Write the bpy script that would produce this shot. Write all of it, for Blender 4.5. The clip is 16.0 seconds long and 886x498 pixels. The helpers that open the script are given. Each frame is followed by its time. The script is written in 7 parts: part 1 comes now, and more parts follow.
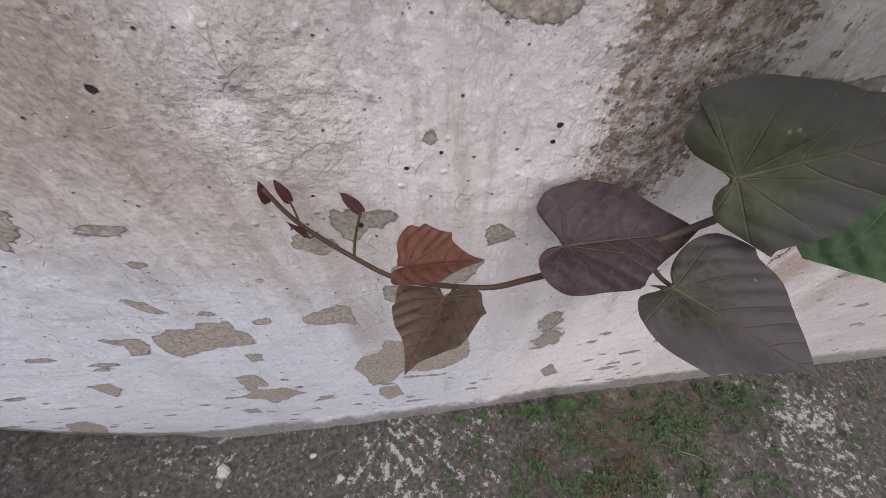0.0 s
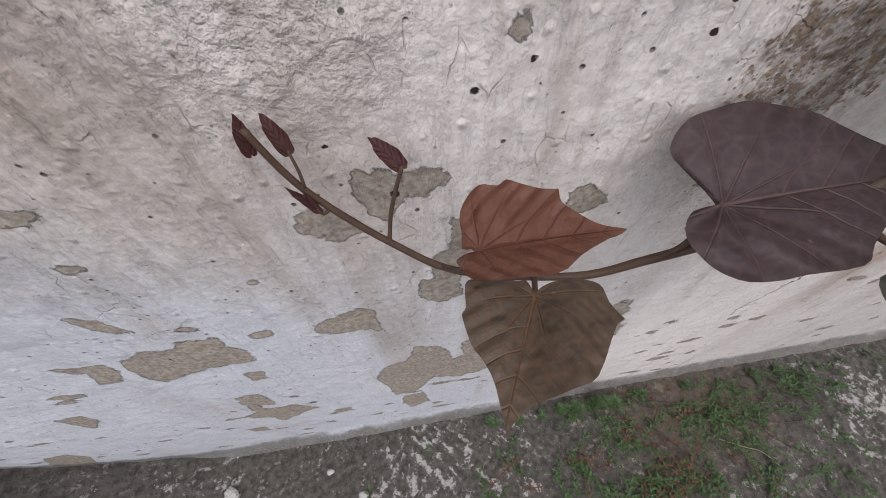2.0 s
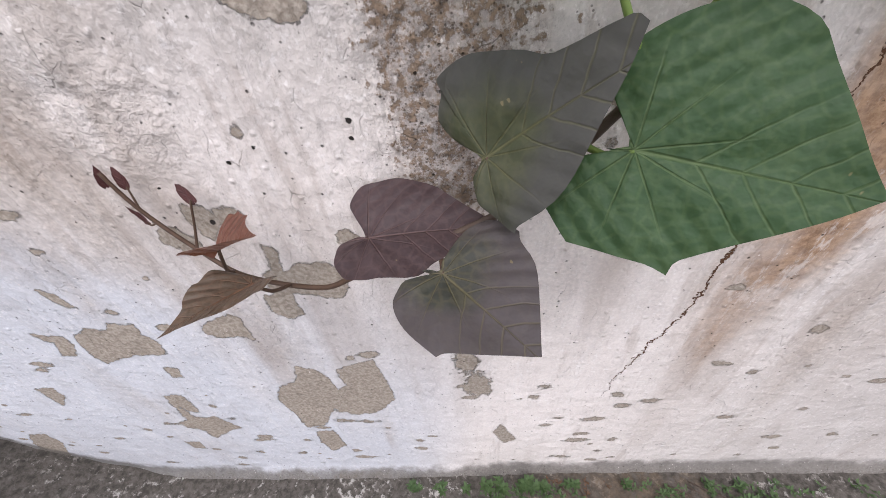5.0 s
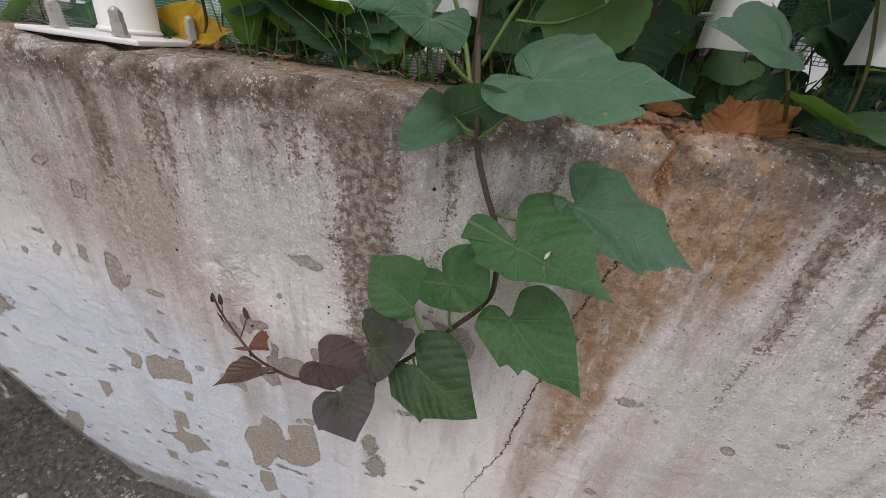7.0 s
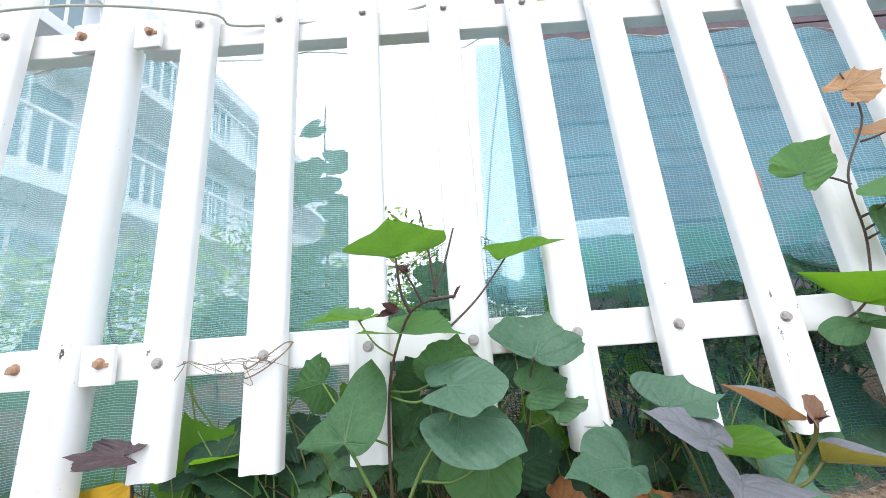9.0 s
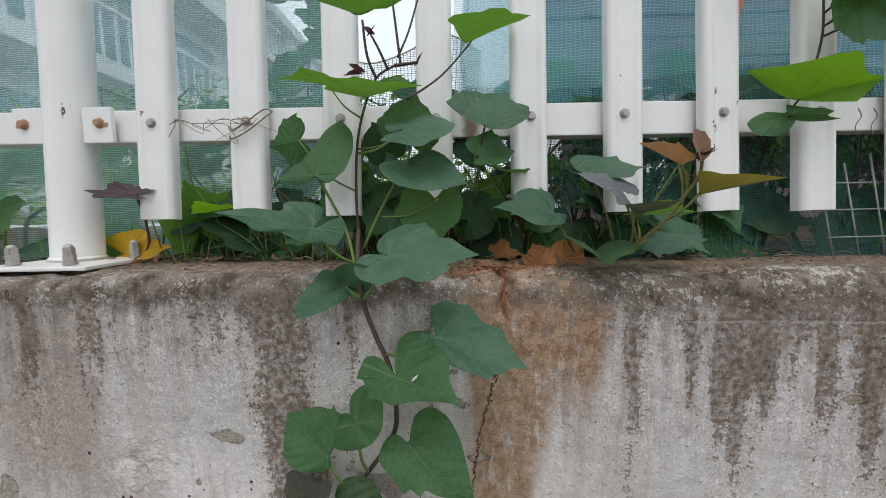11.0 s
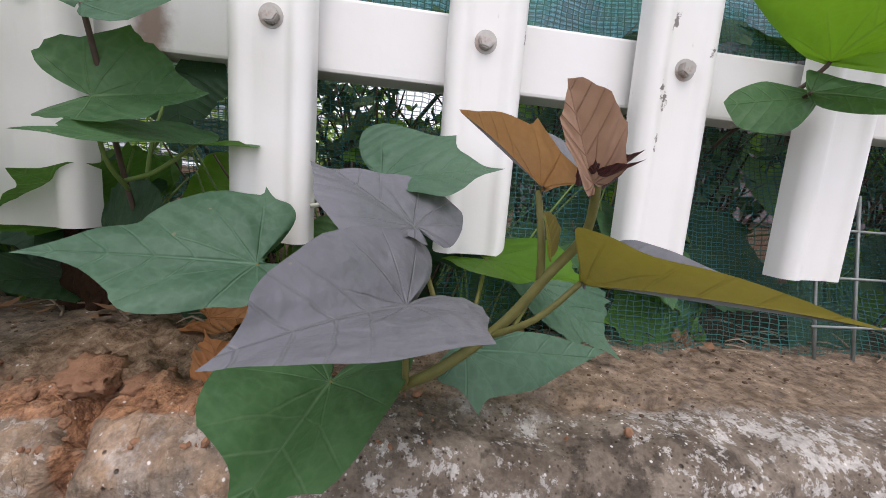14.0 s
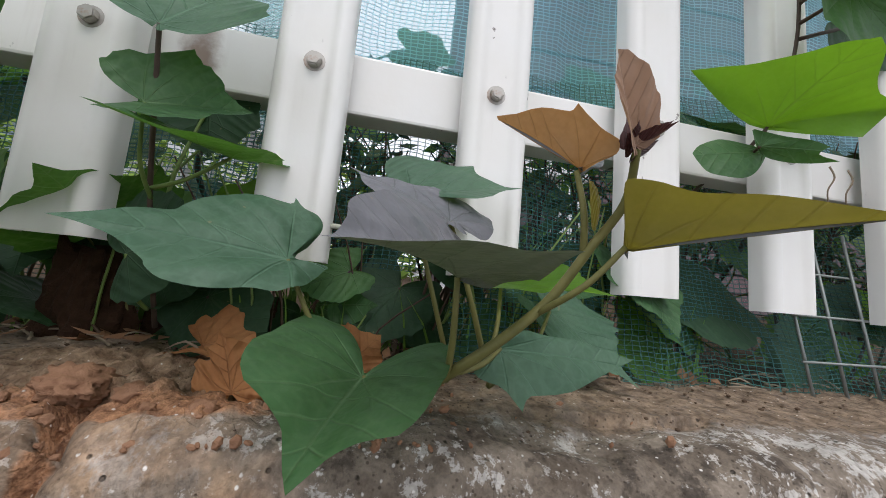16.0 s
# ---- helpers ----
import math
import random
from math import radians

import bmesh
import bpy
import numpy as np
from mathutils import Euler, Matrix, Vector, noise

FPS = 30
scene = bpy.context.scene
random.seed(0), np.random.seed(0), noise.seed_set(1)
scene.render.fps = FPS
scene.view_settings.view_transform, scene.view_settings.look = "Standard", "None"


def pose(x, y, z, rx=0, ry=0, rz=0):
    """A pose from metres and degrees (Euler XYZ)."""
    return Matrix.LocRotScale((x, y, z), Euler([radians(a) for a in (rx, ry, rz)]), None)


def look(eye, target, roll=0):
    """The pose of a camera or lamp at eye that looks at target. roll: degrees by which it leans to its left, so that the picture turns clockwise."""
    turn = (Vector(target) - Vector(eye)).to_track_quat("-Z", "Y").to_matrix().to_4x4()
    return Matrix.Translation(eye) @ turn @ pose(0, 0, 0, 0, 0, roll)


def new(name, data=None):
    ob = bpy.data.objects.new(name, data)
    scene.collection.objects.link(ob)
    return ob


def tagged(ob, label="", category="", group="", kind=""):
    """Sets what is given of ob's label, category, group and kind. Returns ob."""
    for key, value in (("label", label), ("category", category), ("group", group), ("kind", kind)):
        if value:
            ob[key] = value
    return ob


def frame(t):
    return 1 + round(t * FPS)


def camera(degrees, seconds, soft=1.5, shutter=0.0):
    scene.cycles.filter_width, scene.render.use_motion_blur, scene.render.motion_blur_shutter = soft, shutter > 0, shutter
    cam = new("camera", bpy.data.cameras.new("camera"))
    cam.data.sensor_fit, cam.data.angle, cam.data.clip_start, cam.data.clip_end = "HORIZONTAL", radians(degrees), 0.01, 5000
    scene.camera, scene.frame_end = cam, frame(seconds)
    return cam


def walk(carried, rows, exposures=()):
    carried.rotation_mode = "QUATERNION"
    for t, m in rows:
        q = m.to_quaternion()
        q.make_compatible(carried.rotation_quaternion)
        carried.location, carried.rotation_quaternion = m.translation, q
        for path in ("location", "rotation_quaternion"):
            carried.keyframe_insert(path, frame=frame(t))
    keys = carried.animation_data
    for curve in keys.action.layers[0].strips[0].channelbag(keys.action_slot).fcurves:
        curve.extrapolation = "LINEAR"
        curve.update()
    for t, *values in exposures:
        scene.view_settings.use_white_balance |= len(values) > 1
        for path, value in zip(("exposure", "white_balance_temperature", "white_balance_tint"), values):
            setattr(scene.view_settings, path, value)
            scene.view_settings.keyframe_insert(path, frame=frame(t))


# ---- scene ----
cam = camera(101.6, 16.0, soft=0.6)
PATH = [
    (0, (0.078, -0.142, 0.659), (0.212, 1.017, -0.966), -0.2),
    (0.5, (0.067, -0.121, 0.639), (0.186, 0.948, -1.047), -4.0),
    (1, (0.069, -0.109, 0.615), (0.237, 1.003, -1.04), -1.2),
    (1.5, (0.061, -0.103, 0.605), (0.196, 1.012, -1.05), -2.5),
    (2, (0.051, -0.102, 0.6), (0.184, 1.008, -1.059), -3.0),
    (2.5, (0.054, -0.101, 0.599), (0.199, 1.028, -1.046), -3.1),
    (3, (0.062, -0.102, 0.601), (0.149, 1.059, -1.025), -6.2),
    (3.5, (0.091, -0.112, 0.605), (0.071, 1.11, -0.978), -11.9),
    (4, (0.133, -0.13, 0.615), (0.051, 1.196, -0.88), -12.2),
    (4.2, (0.149, -0.141, 0.617), (0.033, 1.212, -0.851), -12.0),
    (6.3, (0.302, -0.247, 0.736), (0.157, 1.4, -0.389), 4.5),
    (6.5, (0.312, -0.262, 0.771), (0.127, 1.413, -0.306), 5.7),
    (6.6, (0.312, -0.278, 0.779), (0.114, 1.434, -0.237), 7.2),
    (7, (0.316, -0.299, 0.826), (0.065, 1.429, -0.15), 7.6),
    (7.5, (0.323, -0.273, 0.9), (0.095, 1.62, 0.295), 1.2),
    (7.8, (0.33, -0.263, 0.953), (0.195, 1.702, 0.608), -2.0),
    (8, (0.337, -0.269, 0.991), (0.225, 1.725, 0.881), -4.9),
    (8.2, (0.339, -0.282, 1.014), (0.261, 1.715, 1.07), -6.0),
    (10.3, (0.38, -0.371, 0.962), (0.333, 1.574, 1.426), -0.4),
    (10.5, (0.386, -0.372, 0.95), (0.334, 1.59, 1.337), -0.5),
    (11, (0.388, -0.373, 0.853), (0.304, 1.615, 0.656), -0.8),
    (11.5, (0.431, -0.369, 0.862), (0.42, 1.611, 0.578), -3.3),
    (12, (0.481, -0.342, 0.854), (0.576, 1.623, 0.497), -1.7),
    (12.5, (0.54, -0.265, 0.919), (0.711, 1.696, 0.571), -0.8),
    (13, (0.537, -0.187, 0.914), (0.824, 1.757, 0.545), 3.0),
    (13.5, (0.563, -0.131, 0.903), (0.74, 1.827, 0.534), 4.8),
    (14, (0.567, -0.12, 0.9), (0.726, 1.831, 0.486), 5.5),
    (14.5, (0.541, -0.131, 0.901), (0.93, 1.767, 0.406), 9.5),
    (15, (0.501, -0.148, 0.872), (0.89, 1.779, 0.501), 9.8),
    (15.5, (0.507, -0.137, 0.85), (0.847, 1.833, 0.794), 8.5),
    (16, (0.541, -0.126, 0.854), (0.825, 1.85, 0.971), 6.4),
]
EXPOSURES = [(0, 0.12, 6500, 18), (1.0, 0.18, 6500, 16), (1.5, 0.16, 6500, 16), (2.0, 0.10, 6500, 15), (2.5, 0.17, 6500, 13), (3.0, 0.29, 6500, 12), (3.5, 0.38, 6500, 12), (4.0, 0.9, 6500, 16), (4.6, 0.8, 6500, 17), (6.3, 0.1, 6600, 16), (7.0, 0.08, 6600, 14), (7.4, 0.6, 6500, 14), (8.0, 1.35, 6450, 11), (8.4, 1.3, 6300, 10),
             (10.3, 0.4, 5700, 9), (11.0, 0.06, 6350, 8), (11.5, 0.45, 6400, 9), (12.0, 0.45, 6450, 14), (12.5, 0.5, 6400, 16), (13.0, 0.43, 6450, 16), (13.5, 0.5, 6450, 15), (14.5, 0.55, 6450, 18), (15.5, 0.60, 6450, 15), (16.0, 0.38, 6400, 11)]
walk(cam, [(t, look(eye, target, roll)) for t, eye, target, roll in PATH], EXPOSURES)

# ---- daylight: a bright overcast sky ----
world = bpy.data.worlds.new("overcast_sky")
scene.world = world
world.use_nodes = True
wn, wl = world.node_tree.nodes, world.node_tree.links
sky = wn.new("ShaderNodeTexSky")
sky.sky_type = "NISHITA"
sky.sun_disc = False
sky.sun_elevation, sky.sun_rotation = radians(58), radians(200)
sky.air_density, sky.dust_density = 1.0, 3.0
cloud = wn.new("ShaderNodeMix")
cloud.data_type = "RGBA"
cloud.inputs[0].default_value = 0.82
cloud.inputs[7].default_value = (10.7, 11.2, 12.0, 1)
wl.new(sky.outputs[0], cloud.inputs[6])
wl.new(cloud.outputs[2], wn["Background"].inputs[0])
wn["Background"].inputs[1].default_value = 0.1

sun_data = bpy.data.lights.new("sun", "SUN")
sun_data.energy, sun_data.angle, sun_data.color = 0.9, radians(25), (1.0, 0.98, 0.96)
sun = new("sun", sun_data)
sun.matrix_world = look((0.6, -2.0, 5.0), (0.3, 0, 0.5))


# ---- materials ----
class Nodes:
    """A small builder for node materials."""

    def __init__(self, name):
        self.mat = bpy.data.materials.new(name)
        self.mat.use_nodes = True
        self.tree = self.mat.node_tree
        self.bsdf = self.tree.nodes["Principled BSDF"]
        self.out = self.tree.nodes["Material Output"]

    def node(self, kind, **inputs):
        n = self.tree.nodes.new(kind)
        return n

    def put(self, value, socket):
        if isinstance(value, bpy.types.NodeSocket):
            self.tree.links.new(value, socket)
        else:
            socket.default_value = value

    def math(self, op, a, b=0.0, clamp=False):
        n = self.node("ShaderNodeMath")
        n.operation, n.use_clamp = op, clamp
        self.put(a, n.inputs[0])
        self.put(b, n.inputs[1])
        return n.outputs[0]

    def mix(self, f, a, b):
        n = self.node("ShaderNodeMix")
        n.data_type = "RGBA"
        self.put(f, n.inputs[0])
        self.put((*a, 1) if isinstance(a, tuple) else a, n.inputs[6])
        self.put((*b, 1) if isinstance(b, tuple) else b, n.inputs[7])
        return n.outputs[2]

    def attr(self, name):
        n = self.node("ShaderNodeAttribute")
        n.attribute_name = name
        return n.outputs["Fac"]

    def coords(self, kind="Object", scale=(1, 1, 1)):
        n = self.node("ShaderNodeTexCoord")
        m = self.node("ShaderNodeMapping")
        m.inputs["Scale"].default_value = scale
        self.tree.links.new(n.outputs[kind], m.inputs[0])
        return m.outputs[0]

    def noise(self, vec, scale, detail=4.0, rough=0.6):
        n = self.node("ShaderNodeTexNoise")
        self.tree.links.new(vec, n.inputs["Vector"])
        n.inputs["Scale"].default_value, n.inputs["Detail"].default_value, n.inputs["Roughness"].default_value = scale, detail, rough
        return n.outputs["Fac"]

    def cells(self, vec, scale, feature="F1"):
        n = self.node("ShaderNodeTexVoronoi")
        n.feature = feature
        self.tree.links.new(vec, n.inputs["Vector"])
        n.inputs["Scale"].default_value = scale
        return n.outputs["Distance"]

    def step(self, value, lo, hi):
        n = self.node("ShaderNodeMapRange")
        n.interpolation_type = "SMOOTHSTEP"
        self.put(value, n.inputs["Value"])
        n.inputs["From Min"].default_value, n.inputs["From Max"].default_value = lo, hi
        return n.outputs[0]

    def bump(self, height, strength, distance):
        n = self.node("ShaderNodeBump")
        n.inputs["Strength"].default_value, n.inputs["Distance"].default_value = strength, distance
        self.put(height, n.inputs["Height"])
        return n.outputs[0]

    def finish(self, color, rough=0.8, normal=None, spec=0.3, metal=0.0):
        b = self.bsdf.inputs
        self.put((*color, 1) if isinstance(color, tuple) else color, b["Base Color"])
        self.put(rough, b["Roughness"])
        b["Specular IOR Level"].default_value, b["Metallic"].default_value = spec, metal
        if normal is not None:
            self.put(normal, b["Normal"])
        return self.mat


# nail holes and blown pits in the face: x, z, radius
PITS = ((0.076, 0.533, 0.0016), (0.123, 0.508, 0.0013), (0.151, 0.553, 0.0018), (0.150, 0.543, 0.0015), (0.076, 0.566, 0.0014), (0.017, 0.559, 0.0014), (0.025, 0.519, 0.0011), (-0.038, 0.584, 0.0022), (0.258, 0.715, 0.0022), (0.105, 0.600, 0.0014), (0.045, 0.492, 0.0021), (0.060, 0.541, 0.0009), (0.098, 0.532, 0.0009), (0.094, 0.541, 0.0016))


def wall_material():
    """Lime-washed plaster: peeled flakes, mould, rust-brown run-off, a bare mossy crest."""
    g = Nodes("weathered_whitewash")
    p = g.coords()
    streaks = g.coords(scale=(1, 1, 0.12))
    fine, mid, big = g.noise(p, 300, 3, 0.55), g.noise(p, 42, 5, 0.58), g.noise(p, 9, 4)
    run = g.noise(streaks, 55, 5, 0.60)
    run_wide = g.noise(streaks, 16, 4, 0.6)
    coarse = g.noise(p, 120, 4, 0.60)
    # bluish skylight painted into the whitewash
    skylight_tint = g.step(g.attr("skylight_tint"), 0.15, 0.9)
    soiled = g.math("ADD", g.math("MULTIPLY", g.attr("weather"), 0.8), g.math("ADD", g.math("MULTIPLY", g.attr("mould"), 0.9), g.math("MULTIPLY", g.attr("dirt"), 0.5)))
    soiled = g.step(g.math("ADD", soiled, g.math("MULTIPLY", g.math("SUBTRACT", mid, 0.5), 0.5)), 0.05, 0.75)
    white = g.mix(big, g.mix(skylight_tint, (0.86, 0.805, 0.77), (0.65, 0.665, 0.705)), g.mix(skylight_tint, (0.78, 0.71, 0.655), (0.60, 0.615, 0.65)))
    white = g.mix(g.math("MULTIPLY", g.attr("wash"), g.math("ADD", 0.5, big)), white, (0.50, 0.465, 0.435))
    white = g.mix(g.math("MULTIPLY", g.step(mid, 0.35, 0.75), g.math("ADD", 0.10, g.math("MULTIPLY", soiled, 0.30))), white, (0.50, 0.45, 0.40))
    grit = g.step(g.noise(p, 130, 4, 0.62), 0.56, 0.68)
    white = g.mix(g.math("MULTIPLY", grit, g.math("ADD", 0.05, g.math("MULTIPLY", soiled, 0.45))), white, (0.36, 0.30, 0.26))
    scratch = g.step(g.noise(g.coords(scale=(1, 1, 0.16)), 130, 4, 0.65), 0.57, 0.68)
    white = g.mix(g.math("MULTIPLY", scratch, g.math("ADD", 0.03, g.math("MULTIPLY", soiled, 0.30))), white, (0.42, 0.36, 0.31))
    smear = g.step(g.noise(g.coords(scale=(1, 1, 0.24)), 46, 6, 0.66), 0.44, 0.66)
    white = g.mix(g.math("MULTIPLY", smear, g.math("ADD", 0.05, g.math("MULTIPLY", soiled, 0.42))), white, g.mix(coarse, (0.36, 0.315, 0.28), (0.56, 0.50, 0.45)))
    brush = g.noise(g.coords(scale=(1, 1, 0.14)), 30, 7, 0.74)
    white = g.mix(g.math("MULTIPLY", g.step(brush, 0.50, 0.70), g.math("ADD", 0.03, g.math("MULTIPLY", soiled, 0.35))), white, g.mix(coarse, (0.33, 0.295, 0.265), (0.52, 0.475, 0.435)))
    white = g.mix(g.math("MULTIPLY", g.step(brush, 0.46, 0.30), 0.35), white, (0.84, 0.82, 0.80))
    coat = g.step(g.noise(g.coords(scale=(1, 1, 0.55)), 48, 9, 0.76), 0.500, 0.530)
    white = g.mix(g.math("MULTIPLY", coat, g.math("ADD", 0.02, g.math("MULTIPLY", soiled, 0.16))), white, (0.40, 0.36, 0.33))
    stroke = g.step(g.noise(g.coords(scale=(1, 1, 0.09)), 85, 8, 0.76), 0.545, 0.585)
    white = g.mix(g.math("MULTIPLY", stroke, g.math("ADD", 0.015, g.math("MULTIPLY", soiled, 0.16))), white, (0.34, 0.295, 0.26))
    # highlights of fine bumps painted in as pale spots
    bump_glint = g.step(g.noise(p, 210, 4, 0.62), 0.56, 0.64)
    white = g.mix(g.math("MULTIPLY", bump_glint, 0.30), white, (0.90, 0.875, 0.86))
    # tan wash of dirt
    dirt = g.step(g.math("ADD", g.attr("dirt"), g.math("MULTIPLY", g.math("SUBTRACT", run_wide, 0.5), 1.4)), 0.2, 1.0)
    dirt = g.math("MULTIPLY", dirt, g.math("ADD", 0.5, g.math("MULTIPLY", coarse, 0.9)), True)
    grime = g.mix(g.step(fine, 0.3, 0.7), (0.24, 0.19, 0.15), (0.50, 0.425, 0.36))
    color = g.mix(g.math("MULTIPLY", dirt, 0.85), white, grime)
    trail = g.step(g.math("ADD", run, g.math("MULTIPLY", g.attr("dirt"), 0.22)), 0.62, 0.74)
    color = g.mix(g.math("MULTIPLY", trail, g.math("SUBTRACT", 0.30, g.math("MULTIPLY", skylight_tint, 0.25))), color, g.mix(coarse, (0.24, 0.18, 0.14), (0.42, 0.33, 0.27)))
    sweep = g.step(g.noise(g.coords(scale=(1, 1, 0.10)), 20, 3, 0.5), 0.42, 0.66)
    color = g.mix(g.math("MULTIPLY", g.math("MULTIPLY", sweep, g.step(g.attr("dirt"), 0.12, 0.45)), 0.55), color, g.mix(mid, (0.30, 0.235, 0.19), (0.47, 0.39, 0.33)))
    # grey weathering, streaked down the face
    blot = g.math("ADD", g.math("MULTIPLY", g.math("SUBTRACT", run, 0.5), 1.3), g.math("MULTIPLY", g.math("SUBTRACT", g.noise(p, 26, 6, 0.72), 0.5), 1.5))
    weather = g.step(g.math("ADD", g.attr("weather"), blot), 0.32, 0.98)
    weather = g.math("MULTIPLY", weather, g.math("ADD", 0.35, g.math("MULTIPLY", coarse, 1.2)), True)
    grey = g.mix(g.step(mid, 0.30, 0.70), (0.17, 0.140, 0.120), (0.42, 0.365, 0.330))
    color = g.mix(g.math("MULTIPLY", weather, 0.9), color, grey)
    # thin dark drips below the crest
    drip = g.step(g.math("ADD", g.noise(g.coords(scale=(1, 1, 0.06)), 62, 4, 0.6), g.math("MULTIPLY", g.math("SUBTRACT", mid, 0.5), 0.35)), 0.50, 0.68)
    drip = g.math("MULTIPLY", drip, g.step(g.math("ADD", g.attr("weather"), g.math("MULTIPLY", g.math("SUBTRACT", big, 0.5), 0.6)), 0.22, 0.80))
    color = g.mix(g.math("MULTIPLY", drip, 0.62), color, g.mix(g.step(coarse, 0.3, 0.7), (0.125, 0.098, 0.082), (0.26, 0.215, 0.185)))
    # rust-brown run-off
    rust = g.step(g.math("ADD", g.attr("rust"), g.math("MULTIPLY", g.math("SUBTRACT", run_wide, 0.5), 1.3)), 0.2, 0.85)
    rust = g.math("MULTIPLY", rust, g.math("ADD", 0.45, g.math("MULTIPLY", mid, 1.0)), True)
    scrape = g.step(g.noise(g.coords(scale=(1, 1, 0.30)), 62, 8, 0.74), 0.53, 0.60)
    rust = g.math("MULTIPLY", rust, g.math("SUBTRACT", 1.0, g.math("MULTIPLY", scrape, 0.55)))
    brown = g.mix(g.step(g.noise(p, 80, 7, 0.74), 0.38, 0.62), (0.225, 0.125, 0.065), (0.42, 0.265, 0.155))
    color = g.mix(g.math("MULTIPLY", rust, 0.92), color, brown)
    # flaked patches of bare plaster
    ragged = g.math("ADD", g.math("MULTIPLY", g.math("SUBTRACT", g.noise(p, 170, 7, 0.75), 0.5), 1.3), g.math("MULTIPLY", g.math("SUBTRACT", g.noise(p, 60, 3, 0.6), 0.5), 0.9))
    peel_at = g.math("ADD", g.attr("peel"), g.math("MULTIPLY", ragged, g.step(g.attr("peel"), 0.05, 0.3)))
    peel = g.step(peel_at, 0.48, 0.51)
    lip = g.math("SUBTRACT", g.step(peel_at, 0.40, 0.48), peel)
    render_coat = g.mix(g.step(fine, 0.35, 0.65), (0.29, 0.245, 0.20), (0.43, 0.375, 0.315))
    color = g.mix(peel, color, render_coat)
    # dark mould, speckled
    speck = g.math("ADD", g.math("MULTIPLY", g.math("SUBTRACT", coarse, 0.5), 1.8), g.math("MULTIPLY", g.math("SUBTRACT", run, 0.5), 1.3))
    speck = g.math("ADD", speck, g.math("MULTIPLY", g.math("SUBTRACT", fine, 0.5), 1.2))
    mould = g.step(g.math("ADD", g.attr("mould"), speck), 0.48, 0.74)
    mould = g.math("MULTIPLY", mould, g.math("ADD", 0.45, g.math("MULTIPLY", g.step(g.noise(p, 150, 6, 0.75), 0.44, 0.56), 0.55)))
    color = g.mix(g.math("MULTIPLY", mould, 0.92), color, g.mix(g.step(fine, 0.35, 0.65), (0.042, 0.028, 0.018), (0.21, 0.145, 0.095)))
    # bare crest with lichen
    crest = g.step(g.math("ADD", g.attr("crest"), g.math("MULTIPLY", g.math("SUBTRACT", g.noise(p, 28, 5, 0.7), 0.5), 1.6)), 0.25, 0.95)
    patch = g.noise(p, 17, 3, 0.55)
    lichen = g.step(g.math("ADD", g.noise(p, 130, 7, 0.76), g.math("MULTIPLY", g.math("SUBTRACT", patch, 0.5), 0.6)), 0.560, 0.605)
    black = g.step(g.math("SUBTRACT", g.noise(g.coords(scale=(1, 1, 0.7)), 75, 5, 0.68), g.math("MULTIPLY", g.math("SUBTRACT", patch, 0.5), 0.7)), 0.53, 0.64)
    stone = g.mix(g.step(mid, 0.30, 0.70), (0.115, 0.088, 0.066), (0.245, 0.200, 0.158))
    stone = g.mix(g.math("MULTIPLY", black, 0.72), stone, (0.055, 0.044, 0.036))
    stone = g.mix(g.math("MULTIPLY", lichen, 0.70), stone, g.mix(mid, (0.36, 0.32, 0.28), (0.66, 0.635, 0.60)))
    color = g.mix(crest, color, stone)
    earth = g.step(g.math("ADD", g.attr("earth"), g.math("MULTIPLY", g.math("SUBTRACT", mid, 0.5), 1.1)), 0.35, 0.65)
    color = g.mix(g.math("MULTIPLY", earth, 0.9), color, g.mix(g.step(g.noise(p, 170, 5, 0.75), 0.33, 0.68), (0.13, 0.055, 0.028), (0.46, 0.235, 0.125)))
    ledge = g.step(g.math("ADD", g.attr("ledge"), g.math("MULTIPLY", g.math("SUBTRACT", mid, 0.5), 0.7)), 0.35, 0.75)
    color = g.mix(g.math("MULTIPLY", ledge, 0.85), color, g.mix(g.step(g.noise(p, 120, 4, 0.62), 0.30, 0.70), (0.105, 0.070, 0.044), (0.27, 0.195, 0.134)))
    foot = g.step(g.math("ADD", g.attr("foot"), g.math("MULTIPLY", g.math("SUBTRACT", mid, 0.5), 0.8)), 0.3, 0.8)
    color = g.mix(g.math("MULTIPLY", foot, 0.85), color, g.mix(fine, (0.085, 0.078, 0.068), (0.20, 0.185, 0.165)))
    # small pits and hairline cracks
    pit = g.step(g.cells(p, 120), 0.13, 0.05)
    pit = g.math("MULTIPLY", pit, g.step(g.noise(p, 60, 2), 0.48, 0.55))
    hole = None
    wob = g.math("MULTIPLY", g.math("SUBTRACT", g.noise(p, 500, 3), 0.5), 0.0022)
    for hx, hz, hr in PITS:
        n = g.node("ShaderNodeVectorMath")
        n.operation = "DISTANCE"
        g.tree.links.new(p, n.inputs[0])
        n.inputs[1].default_value = (hx, 0.0, hz)
        one = g.step(g.math("ADD", n.outputs["Value"], wob), hr, hr * 0.7)
        hole = one if hole is None else g.math("MAXIMUM", hole, one)
    dark = g.math("MAXIMUM", g.math("MULTIPLY", pit, 0.75), hole)
    color = g.mix(dark, color, (0.035, 0.03, 0.026))
    wander = g.node("ShaderNodeVectorMath")
    wander.operation = "ADD"
    g.tree.links.new(g.coords(scale=(1, 1, 0.40)), wander.inputs[0])
    wob3 = g.node("ShaderNodeTexNoise")
    g.tree.links.new(p, wob3.inputs["Vector"])
    wob3.inputs["Scale"].default_value, wob3.inputs["Detail"].default_value = 90, 3
    small = g.node("ShaderNodeVectorMath")
    small.operation = "SCALE"
